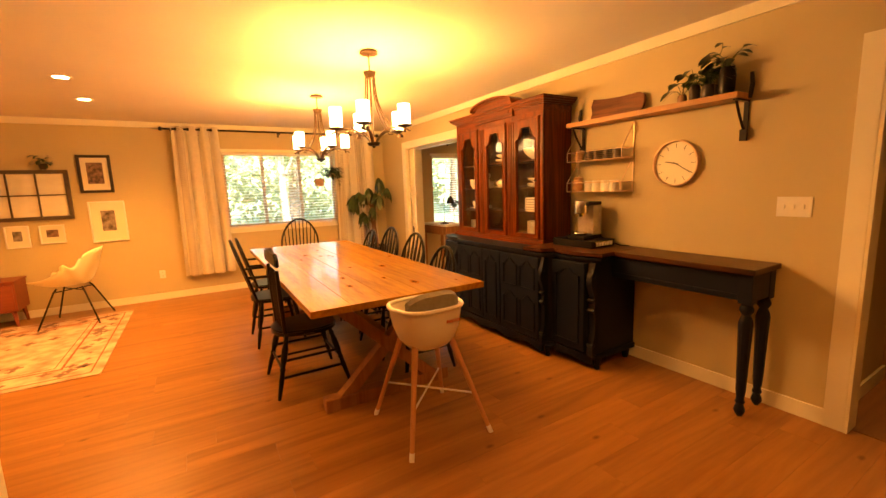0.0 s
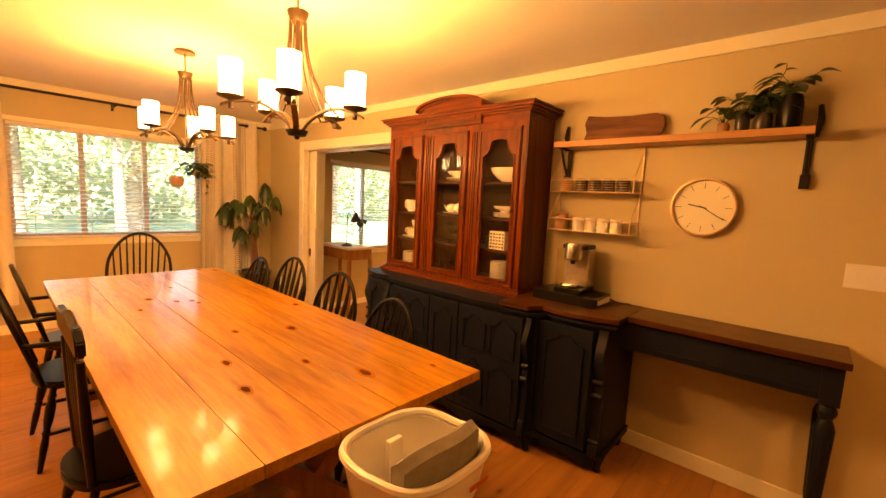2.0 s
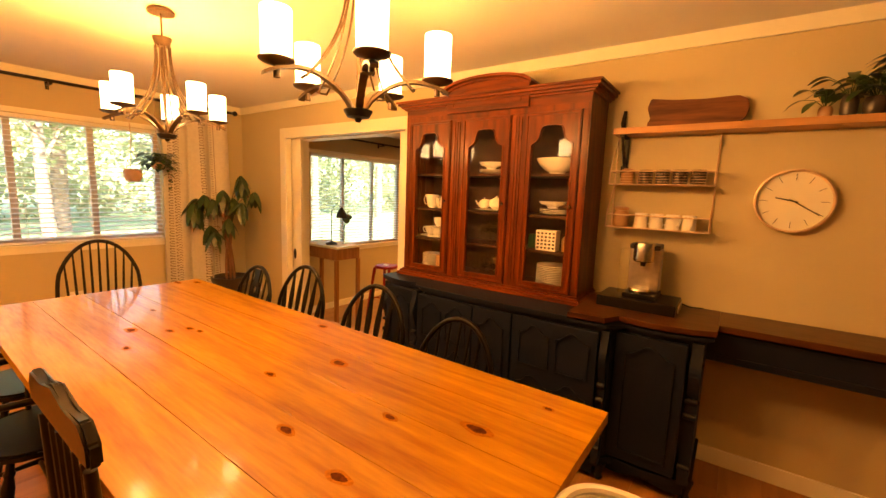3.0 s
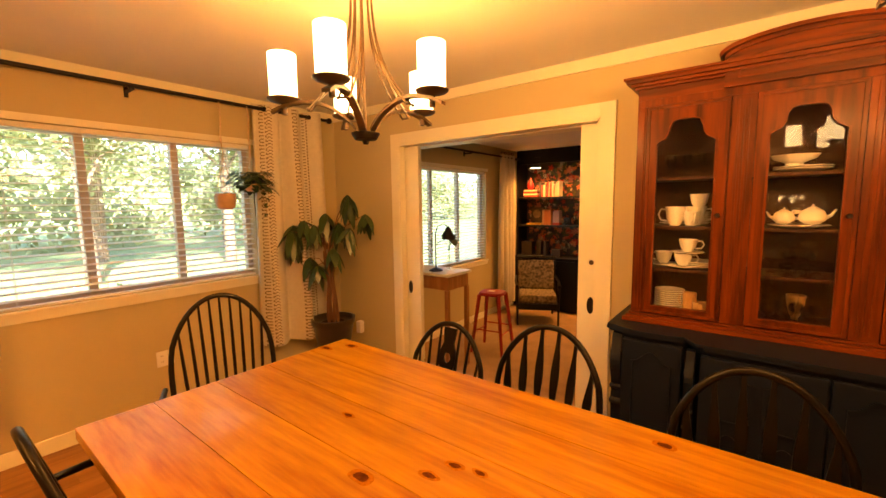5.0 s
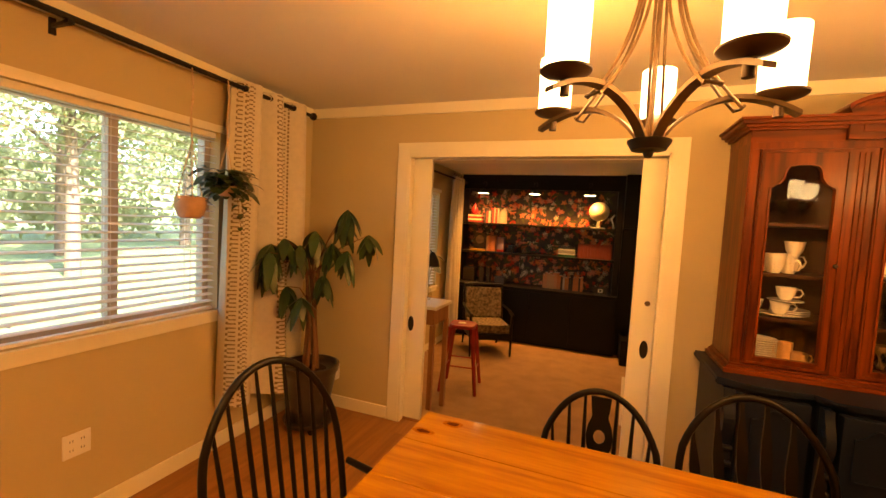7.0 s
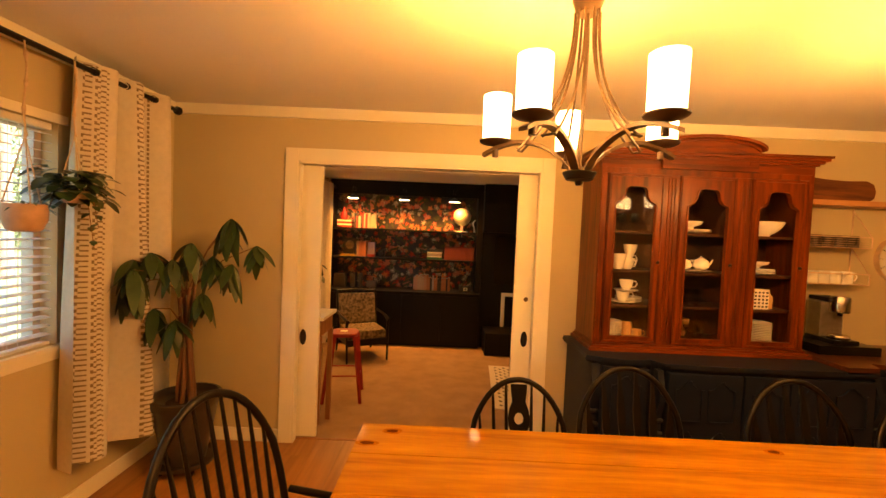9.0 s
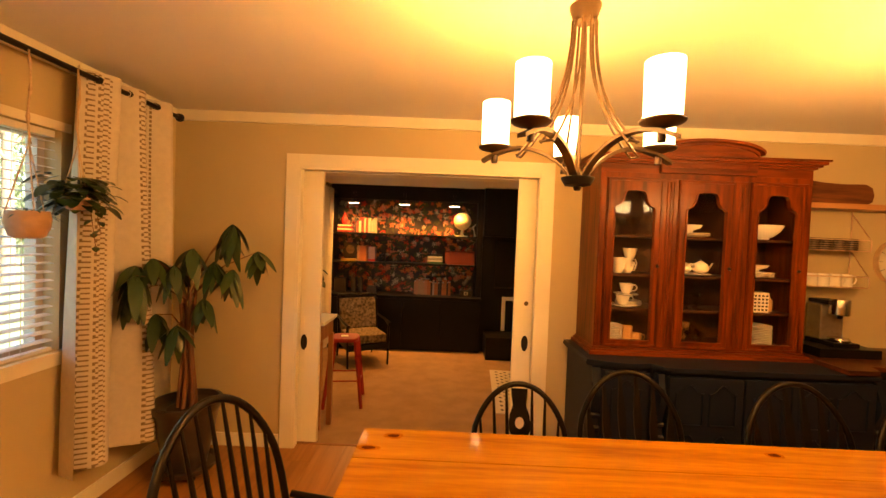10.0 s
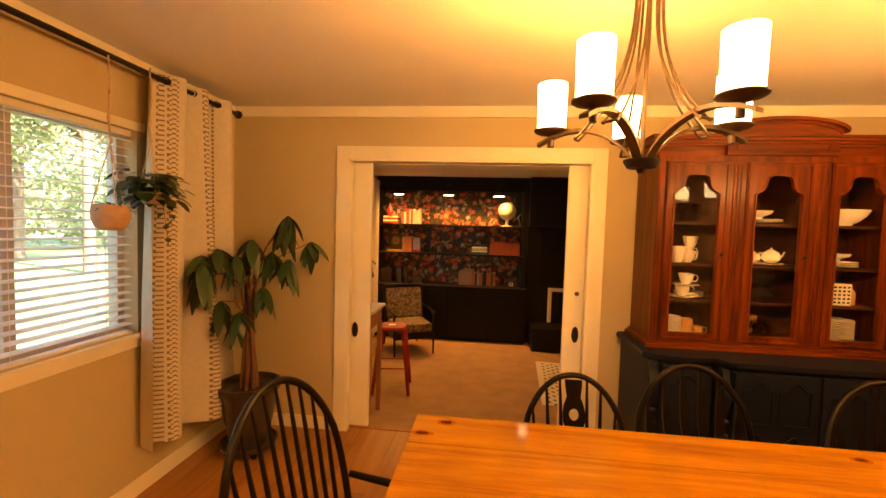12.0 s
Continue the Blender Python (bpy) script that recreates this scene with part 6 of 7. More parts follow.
# ---- coffee machine ----
CZ = CT + 0.0265
tr = thing("pod_drawer", (2.83, 2.44, CZ), 0, "black coffee pod drawer with chrome front on the counter", "drawer tray")
part("case", B(-0.14, 0.14, -0.20, 0.20, 0, 0.058, bevel=0.006), M["black"], tr)
part("front", B(-0.1, 0.11, -0.207, -0.2, 0.008, 0.05, bevel=0.002), M["chrome"], tr)
for k in range(6):
    part("pod", B(-0.09 + 0.033 * k, -0.066 + 0.033 * k, -0.21, -0.2065, 0.014, 0.044, bevel=0.002), M["china"], tr)
cm = thing("coffee_machine", (2.85, 2.43, CZ + 0.0585), 0, "brushed steel pod coffee machine on its black pod drawer", "coffee machine")
part("base", B(-0.12, 0.10, -0.085, 0.085, 0, 0.028, bevel=0.006), M["black"], cm)
part("drip_tray", L([(0.055, 0.029), (0.06, 0.045), (0.055, 0.055), (0.002, 0.052)], 26, (-0.065, 0.005, 0)), M["chrome"], cm, smooth=True)
part("column", B(-0.005, 0.10, -0.08, 0.08, 0.0285, 0.27, bevel=0.01), mat("warm_steel", (0.5, 0.47, 0.42), 0.32, 0.9, scale=30), cm)
part("head", L([(0.05, 0.205), (0.055, 0.21), (0.055, 0.30), (0.05, 0.31), (0.002, 0.312)], 28, (-0.055, 0.0, 0)), M["chrome"], cm, smooth=True)
part("lid", B(-0.055, 0.098, -0.078, 0.078, 0.271, 0.30, bevel=0.01), M["iron"], cm)
part("spout", L([(0.014, 0.18), (0.016, 0.205)], 14, (-0.06, 0, 0)), M["black"], cm, smooth=True)
part("tank", B(-0.01, 0.09, 0.0805, 0.135, 0.002, 0.26, bevel=0.008), M["jarglass"], cm, "clear water tank")
part("cable", T([(0.10, -0.06, 0.01), (0.12, -0.16, -0.03), (0.13, -0.24, -0.052), (0.16, -0.30, -0.053)], 0.004, 6), M["black"], cm, smooth=True)


# ---- pictures and living side ----
def picture(x0, x1, z0, z1, frame_m, mat_w, label, art, fw=0.03, depth=0.025, group="pictures on the wall"):
    t = thing("framed_picture", ((x0 + x1) / 2, YN - 0.001, (z0 + z1) / 2), 0, label, "picture", group)
    w, h = (x1 - x0) / 2, (z1 - z0) / 2
    bm = bmesh.new()
    for a in ((-w, w, -h, -h + fw), (-w, w, h - fw, h), (-w, -w + fw, -h + fw, h - fw), (w - fw, w, -h + fw, h - fw)):
        box(bm, a[0], a[1], -depth, 0, a[2], a[3], bevel=0.002)
    part("frame", bm, frame_m, t)
    part("mount", B(-w + fw - 0.001, w - fw + 0.001, -0.010, -0.002, -h + fw - 0.001, h - fw + 0.001), M["clockface"], t)
    iw, ih = w - fw - mat_w, (h - fw - mat_w) * 0.9
    part("print", B(-iw, iw, -0.013, -0.0105, -ih + 0.01, ih + 0.01), art, t)


photo = mat("grey_photo", (0.05, 0.04, 0.035), 0.4, scale=14, color2=(0.45, 0.40, 0.34))
photo2 = mat("dark_photo", (0.06, 0.04, 0.04), 0.4, scale=25, color2=(0.35, 0.22, 0.16))
picture(-1.135, -0.79, 1.52, 2.00, M["darkframe"], 0.055, "black framed picture with a wide white mount on the wall", photo2, 0.035)
picture(-1.09, -0.71, 0.88, 1.41, M["white"], 0.10, "white framed black-and-white street photo on the wall", photo, 0.018)
picture(-1.90, -1.68, 0.88, 1.15, M["white"], 0.055, "small white framed photo under the window mirror", photo, 0.014)
picture(-1.59, -1.35, 0.91, 1.14, M["white"], 0.05, "small white framed dark photo under the window mirror", photo2, 0.014)
pane_white = mat("rippled_pane", (0.84, 0.80, 0.66), 0.2, vary=0.05, scale=14, bump=0.6, bscale=22, stretch=(0.4, 1, 1))
wm = thing("window_mirror", (-1.80, YN - 0.001, 1.51), 0, "old weathered window frame with rippled white panes on the wall", "mirror")
W_, H_, F_ = 0.57, 0.305, 0.045
bm = bmesh.new()
for a in ((-W_, W_, -H_, -H_ + F_), (-W_, W_, H_ - F_, H_), (-W_, -W_ + F_, -H_ + F_, H_ - F_), (W_ - F_, W_, -H_ + F_, H_ - F_)):
    box(bm, a[0], a[1], -0.035, 0, a[2], a[3], bevel=0.003)
part("frame", bm, M["greywood"], wm)
for k in (1, 2, 3):
    u = -W_ + F_ + (2 * W_ - 2 * F_) * k / 4
    part("muntin", B(u - 0.008, u + 0.008, -0.028, -0.008, -H_ + F_, H_ - F_), M["greywood"], wm)
part("muntin", B(-W_ + F_, W_ - F_, -0.0275, -0.0085, -0.008, 0.008), M["greywood"], wm)
for i in range(4):
    for j in range(2):
        u0 = -W_ + F_ + (2 * W_ - 2 * F_) * i / 4
        v0 = -H_ + F_ + (H_ - F_) * j
        part("pane", B(u0, u0 + (2 * W_ - 2 * F_) / 4, -0.007, -0.003, v0, v0 + H_ - F_), pane_white, wm, "rippled white pane")
pp = thing("wall_planter", (-1.44, YN - 0.06, 1.818), 0, "small leafy plant in a dark pot on the mirror frame", "potted plant")
part("pot", L([(0.03, 0), (0.045, 0.07), (0.04, 0.072), (0.002, 0.065)], 18), M["pot"], pp, smooth=True)
g = random.Random(9)
for k in range(26):
    a = g.uniform(0, 6.28)
    leaf_part(pp, (0.05 * math.cos(a), 0.02 * math.sin(a) - 0.02, 0.07 + g.uniform(0, 0.1)), (math.cos(a), -abs(math.sin(a)) * 0.5, g.uniform(-0.3, 0.7)), 0.075, 0.05, 0.5)

ec = thing("shell_armchair", (-1.24, 6.46, 0.012), -96, "cream moulded shell armchair on thin dark steel legs by the wall", "chair")
bm = bmesh.new()
rows = []
nu, nv = 24, 18
for j in range(nv + 1):
    v = j / nv
    row = []
    for i in range(nu + 1):
        u = -1 + 2 * i / nu
        if v < 0.5:
            q = v / 0.5
            y, z = -0.24 + 0.36 * q, 0.435 - 0.035 * math.sin(math.pi * q) + 0.02 * (1 - q) * (1 - q)
            hw = 0.26 + 0.03 * q
            up = 0.06 + 0.19 * q ** 1.2
        else:
            q = (v - 0.5) / 0.5
            y, z = 0.12 + 0.16 * q ** 0.8, 0.42 + 0.38 * q ** 1.25
            hw = 0.29 - 0.10 * q
            up = (0.25 * (1 - q) ** 2)
        x = hw * u * (1 + 0.10 * abs(u) ** 3)
        zz = z + up * abs(u) ** 3.2
        yy = y - 0.10 * abs(u) ** 2.5 * (0.2 + 0.8 * min(1, v * 1.2)) * (1 if v > 0.4 else 0.4)
        row.append(bm.verts.new((x, yy, zz - (0.05 * abs(u) ** 4 * v if v > 0.9 else 0))))
    rows.append(row)
for a, b2 in zip(rows, rows[1:]):
    for i in range(nu):
        bm.faces.new((a[i], a[i + 1], b2[i + 1], b2[i]))
ob = part("shell", bm, M["eames"], ec, smooth=True)
so = ob.modifiers.new("thickness", "SOLIDIFY")
so.thickness = 0.006
for sx in (-1, 1):
    for sy in (-1, 1):
        part("leg", T([(sx * 0.25, sy * 0.24, 0.0), (sx * 0.13, sy * 0.12, 0.36), (sx * 0.11, sy * 0.10, 0.395)], 0.008, 8), M["iron"], ec, smooth=True)
part("frame", T([(-0.13, -0.12, 0.36), (0.13, 0.12, 0.36), (0, 0, 0.36), (-0.13, 0.12, 0.36), (0.13, -0.12, 0.36)], 0.006, 8), M["iron"], ec, smooth=True)

for ch in ec.children:
    ch.data.transform(Matrix.Diagonal((1.15, 1.15, 1.08, 1)))

rc = thing("red_cabinet", (-2.25, 6.80, 0), 0, "low reddish wooden cabinet on tapered legs against the wall", "cabinet")
part("body", B(-0.47, 0.47, -0.20, 0.20, 0.19, 0.52, bevel=0.004), M["redwood"], rc)
part("top", B(-0.48, 0.48, -0.21, 0.21, 0.521, 0.545, bevel=0.003), M["redwood"], rc)
for k in range(2):
    dr = part("drawer_front", B(-0.455 + 0.46 * k, -0.005 + 0.46 * k, -0.212, -0.201, 0.21, 0.50, bevel=0.002), M["redwood"], rc)
    part("knob", L([(0.005, 0), (0.012, 0.01), (0.002, 0.018)], 12, m=Matrix.Translation((-0.23 + 0.46 * k, -0.212, 0.36)) @ Matrix.Rotation(radians(90), 4, "X")), M["bronze"], dr, smooth=True)
for sx in (-1, 1):
    for sy in (-1, 1):
        part("leg", T([(sx * 0.44, sy * 0.17, 0.0), (sx * 0.42, sy * 0.155, 0.19)], [0.014, 0.024], 4), M["redwood"], rc)

rg = thing("area_rug", (-2.0, 5.49, 0), 0, "faded cream and rust patterned area rug on the plank floor", "rug")
part("pile", B(-1.25, 1.27, -1.12, 1.12, 0.0, 0.009, bevel=0.002), M["rug"], rg)
bm = bmesh.new()
for o, w in ((0.07, 0.012), (0.30, 0.018), (0.36, 0.008)):
    for a in ((-1.25 + o, 1.27 - o, -1.12 + o, -1.12 + o + w), (-1.25 + o, 1.27 - o, 1.12 - o - w, 1.12 - o), (-1.25 + o, -1.25 + o + w, -1.12 + o + w, 1.12 - o - w), (1.27 - o - w, 1.27 - o, -1.12 + o + w, 1.12 - o - w)):
        box(bm, a[0], a[1], a[2], a[3], 0.009, 0.0105)
part("border_lines", bm, mat("rust_wool", (0.32, 0.10, 0.05), 0.95, scale=20, bump=0.5, bscale=200), rg)
bm = bmesh.new()
g = random.Random(4)
for k in range(150):
    side_ = g.choice((0, 1, 2, 3, 4))
    if side_ == 4:
        x, y = g.uniform(-0.85, 0.87), g.uniform(-0.72, 0.72)
    else:
        o = g.uniform(0.12, 0.26)
        x, y = ((g.uniform(-1.1, 1.1), -1.12 + o), (g.uniform(-1.1, 1.1), 1.12 - o), (-1.25 + o, g.uniform(-1, 1)), (1.27 - o, g.uniform(-1, 1)))[side_]
    s = g.uniform(0.02, 0.05)
    slab(bm, [(x + s * math.cos(t) * (1 + 0.35 * math.cos(4 * t)), y + s * math.sin(t) * (1 + 0.35 * math.cos(4 * t))) for t in (6.2832 * q / 16 for q in range(16))], 0.0012, Matrix.Translation((0, 0, 0.0092)))
tagged(part("motifs", bm, mat("slate_wool", (0.22, 0.13, 0.10), 0.95, scale=20, bump=0.5, bscale=200), rg), kind="stuff")

# ---- study ----
BX, BY0, BY1 = 7.06, 4.43, 7.03
bk = thing("built_in_bookcase", (7.25, 5.73, SUNK), 0, "black built-in bookcase with floral wallpaper backing and picture lights", "bookcase")
OB = Matrix.Translation((-7.25, -5.73, -SUNK))


def kp(name, bm, material, parent=None, label="", smooth=False, kind=""):
    bmesh.ops.transform(bm, matrix=OB, verts=bm.verts)
    return part(name, bm, material, parent or bk, label, smooth=smooth, kind=kind)


kp("back", B(7.43, 7.455, BY0, BY1, 0.5, CEIL - 0.001), mat("dark_wallpaper", (0.022, 0.018, 0.02), 0.7, scale=5, color2=(0.05, 0.04, 0.03)), label="dark wallpaper backing")
kp("base_cabinet", B(6.91, 7.455, BY0, BY1, SUNK + 0.06, 0.565, bevel=0.003), M["bkblack"])
kp("kick", B(6.95, 7.455, BY0, BY1, SUNK, SUNK + 0.059), M["bkblack"])
kp("counter", B(6.89, 7.428, BY0, BY1, 0.566, 0.592, bevel=0.003), M["bkblack"])
for k in range(4):
    a = BY0 + 0.03 + k * 0.645
    kp("door", B(6.892, 6.909, a, a + 0.625, SUNK + 0.09, 0.54, bevel=0.004), M["bkblack"])
kp("side", B(BX, 7.428, BY1 - 0.025, BY1, 0.593, CEIL - 0.001), M["bkblack"])
kp("side", B(BX, 7.428, BY0, BY0 + 0.09, 0.593, CEIL - 0.001), M["bkblack"])
kp("fascia", B(BX, BX + 0.03, BY0 + 0.09, BY1 - 0.025, 2.20, CEIL - 0.001), M["bkblack"])
for z in (1.625, 1.135):
    kp("shelf", B(BX + 0.01, 7.428, BY0 + 0.091, BY1 - 0.026, z - 0.035, z, bevel=0.002), M["bkblack"])
g = random.Random(21)
flower_cols = (("red_petals", (0.55, 0.05, 0.02)), ("orange_petals", (0.65, 0.2, 0.06)), ("cream_petals", (0.75, 0.62, 0.40)), ("pink_petals", (0.6, 0.2, 0.12)), ("olive_leaves", (0.07, 0.075, 0.03)))
for ci, (nm, col) in enumerate(flower_cols):
    bm = bmesh.new()
    for k in range(260 if ci == 4 else 150):
        y, z = g.uniform(BY0 + 0.12, BY1 - 0.06), g.uniform(0.56, 2.2)
        n, s = (8 if ci == 2 else 5), (g.uniform(0.032, 0.062) if ci != 4 else g.uniform(0.02, 0.035))
        ph = g.uniform(0, 6)
        if ci == 4:
            pts = [(s * 2 * math.cos(t) * math.cos(ph) - s * 0.7 * math.sin(t) * math.sin(ph), s * 2 * math.cos(t) * math.sin(ph) + s * 0.7 * math.sin(t) * math.cos(ph)) for t in (6.2832 * q / 10 for q in range(10))]
        else:
            sharp = 0.55 if ci == 2 else 0.28
            pts = [(s * math.cos(t) * (1 - sharp + sharp * math.cos(n * t + ph)), s * math.sin(t) * (1 - sharp + sharp * math.cos(n * t + ph))) for t in (6.2832 * q / (n * 6) for q in range(n * 6))]
        slab(bm, pts, 0.001 + 0.0006 * ci + 0.0001 * (k % 5), facing_west(7.4295, y, z))
    kp("printed_" + nm.split("_")[1], bm, mat(nm, col, 0.75, vary=0.25, scale=40), kind="stuff")


def picture_light(y):
    t = thing("picture_light", (BX - 0.001, y, 2.28), 0, "small black gooseneck shelf light, switched on, above the bookcase", "lamp", "picture lights on the bookcase")
    part("mount", L([(0.03, 0), (0.03, 0.012), (0.002, 0.014)], 18, m=RX), M["bkblack"], t, smooth=True)
    for s in (-0.02, 0.02):
        part("arm", T([(-0.01, s, 0), (-0.06, s, 0.03), (-0.10, s, 0.0), (-0.11, s * 0.6, -0.10)], 0.005, 8), M["bkblack"], t, smooth=True)
    part("shade", L([(0.02, -0.095), (0.05, -0.12), (0.10, -0.165), (0.098, -0.165), (0.045, -0.125)], 26, (-0.11, 0, 0), cap=False), M["bkblack"], t, smooth=True)
    part("bulb", L([(0.002, -0.168), (0.085, -0.166), (0.085, -0.162), (0.002, -0.160)], 24, (-0.11, 0, 0)), M["glow"], t, "glowing white lamp disc")
    l_ = lamp("SPOT", (BX - 0.11, y, 2.10), PICTURE_W, 0.05, spot=150)


for y in (6.62, 5.77, 4.93):
    picture_light(y)


def book(at, w, h, d, col, rx=0, label="", group="books on the bookcase"):
    key = "book_%d_%d_%d" % tuple(int(c * 100) for c in col)
    if key not in M:
        M[key] = mat("book_cloth", col, 0.6, vary=0.1, scale=30)
    t = thing("book", at, 0, label or "hardback book standing upright on the bookcase shelf", "book", group)
    part("cover", box(box(B(0, d, -w / 2, -w / 2 + 0.002, 0, h), 0, d, w / 2 - 0.002, w / 2, 0, h), -0.001, 0.001, -w / 2, w / 2, 0, h), M[key], t)
    part("pages", B(0.002, d - 0.004, -w / 2 + 0.0025, w / 2 - 0.0025, 0.003, h - 0.004), M["clockface"], t)
    return t


def books(y0, y1, z, hs, cols, seed, x=7.14, step=0.034, label="", group="books on the bookcase"):
    g = random.Random(seed)
    y = y1
    while y > y0:
        w = step * g.uniform(0.7, 1.3)
        book((x + g.uniform(0, 0.02), y - w / 2, z + 0.0005), w - 0.002, g.uniform(*hs), 0.16, g.choice(cols), label=label, group=group)
        y -= w


def book_stack(y, z, n, cols, seed, label, w=0.22, x=7.12):
    g = random.Random(seed)
    for k in range(n):
        col = cols[k % len(cols)]
        key = "flat_%d_%d_%d" % tuple(int(c * 100) for c in col)
        if key not in M:
            M[key] = mat("book_cloth", col, 0.6, vary=0.1, scale=30)
        t = thing("book", (x, y, z + 0.001 + 0.033 * k), g.uniform(-5, 5), label, "book", "books lying in stacks")
        part("cover", box(B(0, 0.16, -w / 2, w / 2, 0, 0.003), 0, 0.16, -w / 2, w / 2, 0.028, 0.031), M[key], t)
        part("pages", B(0.003, 0.157, -w / 2 + 0.003, w / 2 - 0.003, 0.003, 0.028), M["clockface"] if k % 2 else M[key], t)


DKB, WHB, RDB, ORB, TNB, PUB, GRB, YLB = (0.02, 0.02, 0.025), (0.42, 0.38, 0.30), (0.30, 0.03, 0.02), (0.45, 0.16, 0.06), (0.45, 0.28, 0.14), (0.2, 0.12, 0.2), (0.03, 0.16, 0.07), (0.55, 0.35, 0.05)
book_stack(6.80, 1.625, 4, (RDB, (0.5, 0.06, 0.05)), 1, "red book lying in a stack on the top shelf", 0.26)
vs = thing("red_vase", (7.20, 6.83, 1.625 + 0.134), 0, "bright red teardrop vase on a stack of red books", "vase")
part("body", L([(0.03, 0), (0.055, 0.03), (0.062, 0.07), (0.045, 0.12), (0.018, 0.17), (0.010, 0.22), (0.002, 0.222)], 26), M["red"], vs, smooth=True)
books(6.30, 6.64, 1.625, (0.20, 0.27), (DKB, WHB, DKB, RDB, DKB, WHB, DKB), 5, label="dark or white hardback standing on the top shelf")
gl = thing("desk_globe", (7.20, 4.78, 1.625), 0, "cream globe on a round stand on the top shelf", "globe")
part("ball", L([(0.152 * math.sin(a) + 0.0005, 0.262 - 0.152 * math.cos(a)) for a in (math.pi * k / 20 for k in range(21))], 32), mat("globe_paper", (0.55, 0.52, 0.36), 0.35, scale=12, color2=(0.34, 0.33, 0.2)), gl, smooth=True)
part("stand", L([(0.11, 0), (0.11, 0.012), (0.03, 0.02), (0.02, 0.109)], 24), M["china"], gl, smooth=True)
fg = thing("small_statuette", (7.20, 4.565, 1.625), 0, "small pale curved figurine beside the globe", "figurine")
part("body", T([(0, -0.01, 0), (0, 0, 0.08), (0, 0.03, 0.16), (0, -0.02, 0.22)], [0.02, 0.01, 0.018, 0.008], 10), M["china"], fg, smooth=True)
dk = thing("round_picture", (7.24, 6.72, 1.135), 0, "dark framed round portrait plate leaning on books", "plaque")
part("frame", B(0, 0.02, -0.11, 0.11, 0.035, 0.31, bevel=0.004), M["darkframe"], dk)
part("disc", L([(0.075, 0), (0.075, 0.004), (0.002, 0.005)], 24, m=Matrix.Translation((-0.001, 0, 0.19)) @ RX), mat("old_print", (0.25, 0.17, 0.08), 0.5, scale=20, color2=(0.06, 0.04, 0.03)), dk)
book_stack(6.72, 1.135, 1, (YLB,), 2, "yellow book lying flat on the middle shelf", 0.26, 7.09)
books(6.42, 6.58, 1.135, (0.24, 0.29), (ORB, TNB, ORB), 6, label="orange hardback standing on the middle shelf")
bx = thing("photo_box", (7.16, 6.33, 1.135), 0, "mauve box with a red base on the middle shelf", "box")
part("box", B(0, 0.12, -0.06, 0.06, 0.04, 0.25, bevel=0.003), mat("mauve_card", (0.28, 0.2, 0.26), 0.6), bx)
part("base", B(0, 0.12, -0.062, 0.062, 0, 0.039, bevel=0.002), M["red"], bx)
cmr = thing("old_camera", (7.18, 6.15, 1.135), 0, "old black box camera on the middle shelf", "camera")
part("body", B(0, 0.1, -0.05, 0.05, 0, 0.13, bevel=0.008), M["black"], cmr)
part("lens_barrel", L([(0.025, 0), (0.022, 0.03), (0.002, 0.031)], 18, m=Matrix.Translation((0, 0, 0.07)) @ RX), M["iron"], cmr, smooth=True)
book_stack(5.23, 1.135, 5, (GRB, DKB, WHB, GRB, DKB), 3, "green or dark book lying in a stack", 0.26)
books(4.56, 5.06, 1.135, (0.23, 0.235), ((0.20, 0.035, 0.02),), 7, step=0.04, label="dark red encyclopedia volume in a matching row", group="encyclopedia row")
books(5.30, 5.58, 0.592, (0.22, 0.27), (ORB, TNB, (0.5, 0.24, 0.12)), 8, label="orange or tan hardback on the counter", step=0.045)
books(4.98, 5.29, 0.592, (0.20, 0.28), (DKB, TNB, WHB, ORB), 9, label="mixed hardback standing on the bookcase counter")
rd = thing("small_radio", (7.12, 4.68, 0.592), 0, "small pale radio with a dark dial on the counter", "radio")
part("case", B(0, 0.1, -0.10, 0.10, 0, 0.10, bevel=0.006), M["darkframe"], rd)
part("panel", B(-0.003, -0.0005, -0.04, 0.03, 0.02, 0.08, bevel=0.001), M["clockface"], rd)
part("dial", L([(0.018, 0), (0.016, 0.004), (0.002, 0.005)], 16, m=Matrix.Translation((-0.003, -0.005, 0.05)) @ RX), M["darkframe"], rd)
for k, (y, h, w) in enumerate(((6.85, 0.24, 0.20), (6.62, 0.26, 0.08), (6.50, 0.25, 0.05), (6.30, 0.12, 0.16))):
    t = thing("dark_box", (7.10, y, 0.592), 0, "dark decorative box on the counter's shadowed end", "box", "dark boxes on the counter")
    part("box", B(0, 0.15, -w / 2, w / 2, 0, h, bevel=0.004), M["darkframe"], t)

fp = thing("fireplace_wall", (7.0, 3.66, SUNK), 0, "black painted fireplace surround beside the bookcase", "fireplace")
part("upper_panel", B(-0.10, 0.455, -0.78, 0.765, 1.97, CEIL - SUNK - 0.001, bevel=0.004), M["bkblack"], fp)
part("tv_screen", B(0.02, 0.06, -0.70, 0.55, 1.1, 1.9, bevel=0.006), mat("dark_screen", (0.006, 0.006, 0.008), 0.12, vary=0.0), fp, "glossy dark screen")
part("breast", B(0.065, 0.455, -0.78, 0.765, 0.0, 1.969), M["bkblack"], fp)
part("hearth", B(-0.45, 0.06, -0.78, 0.70, 0.0, 0.36, bevel=0.01), M["bkblack"], fp)
part("firebox_trim", box(box(B(0.03, 0.064, 0.34, 0.40, 0.37, 0.95, bevel=0.003), 0.03, 0.064, -0.55, -0.49, 0.37, 0.95, bevel=0.003), 0.03, 0.064, -0.49, 0.34, 0.89, 0.95, bevel=0.003), M["clockface"], fp, "pale metal firebox frame")
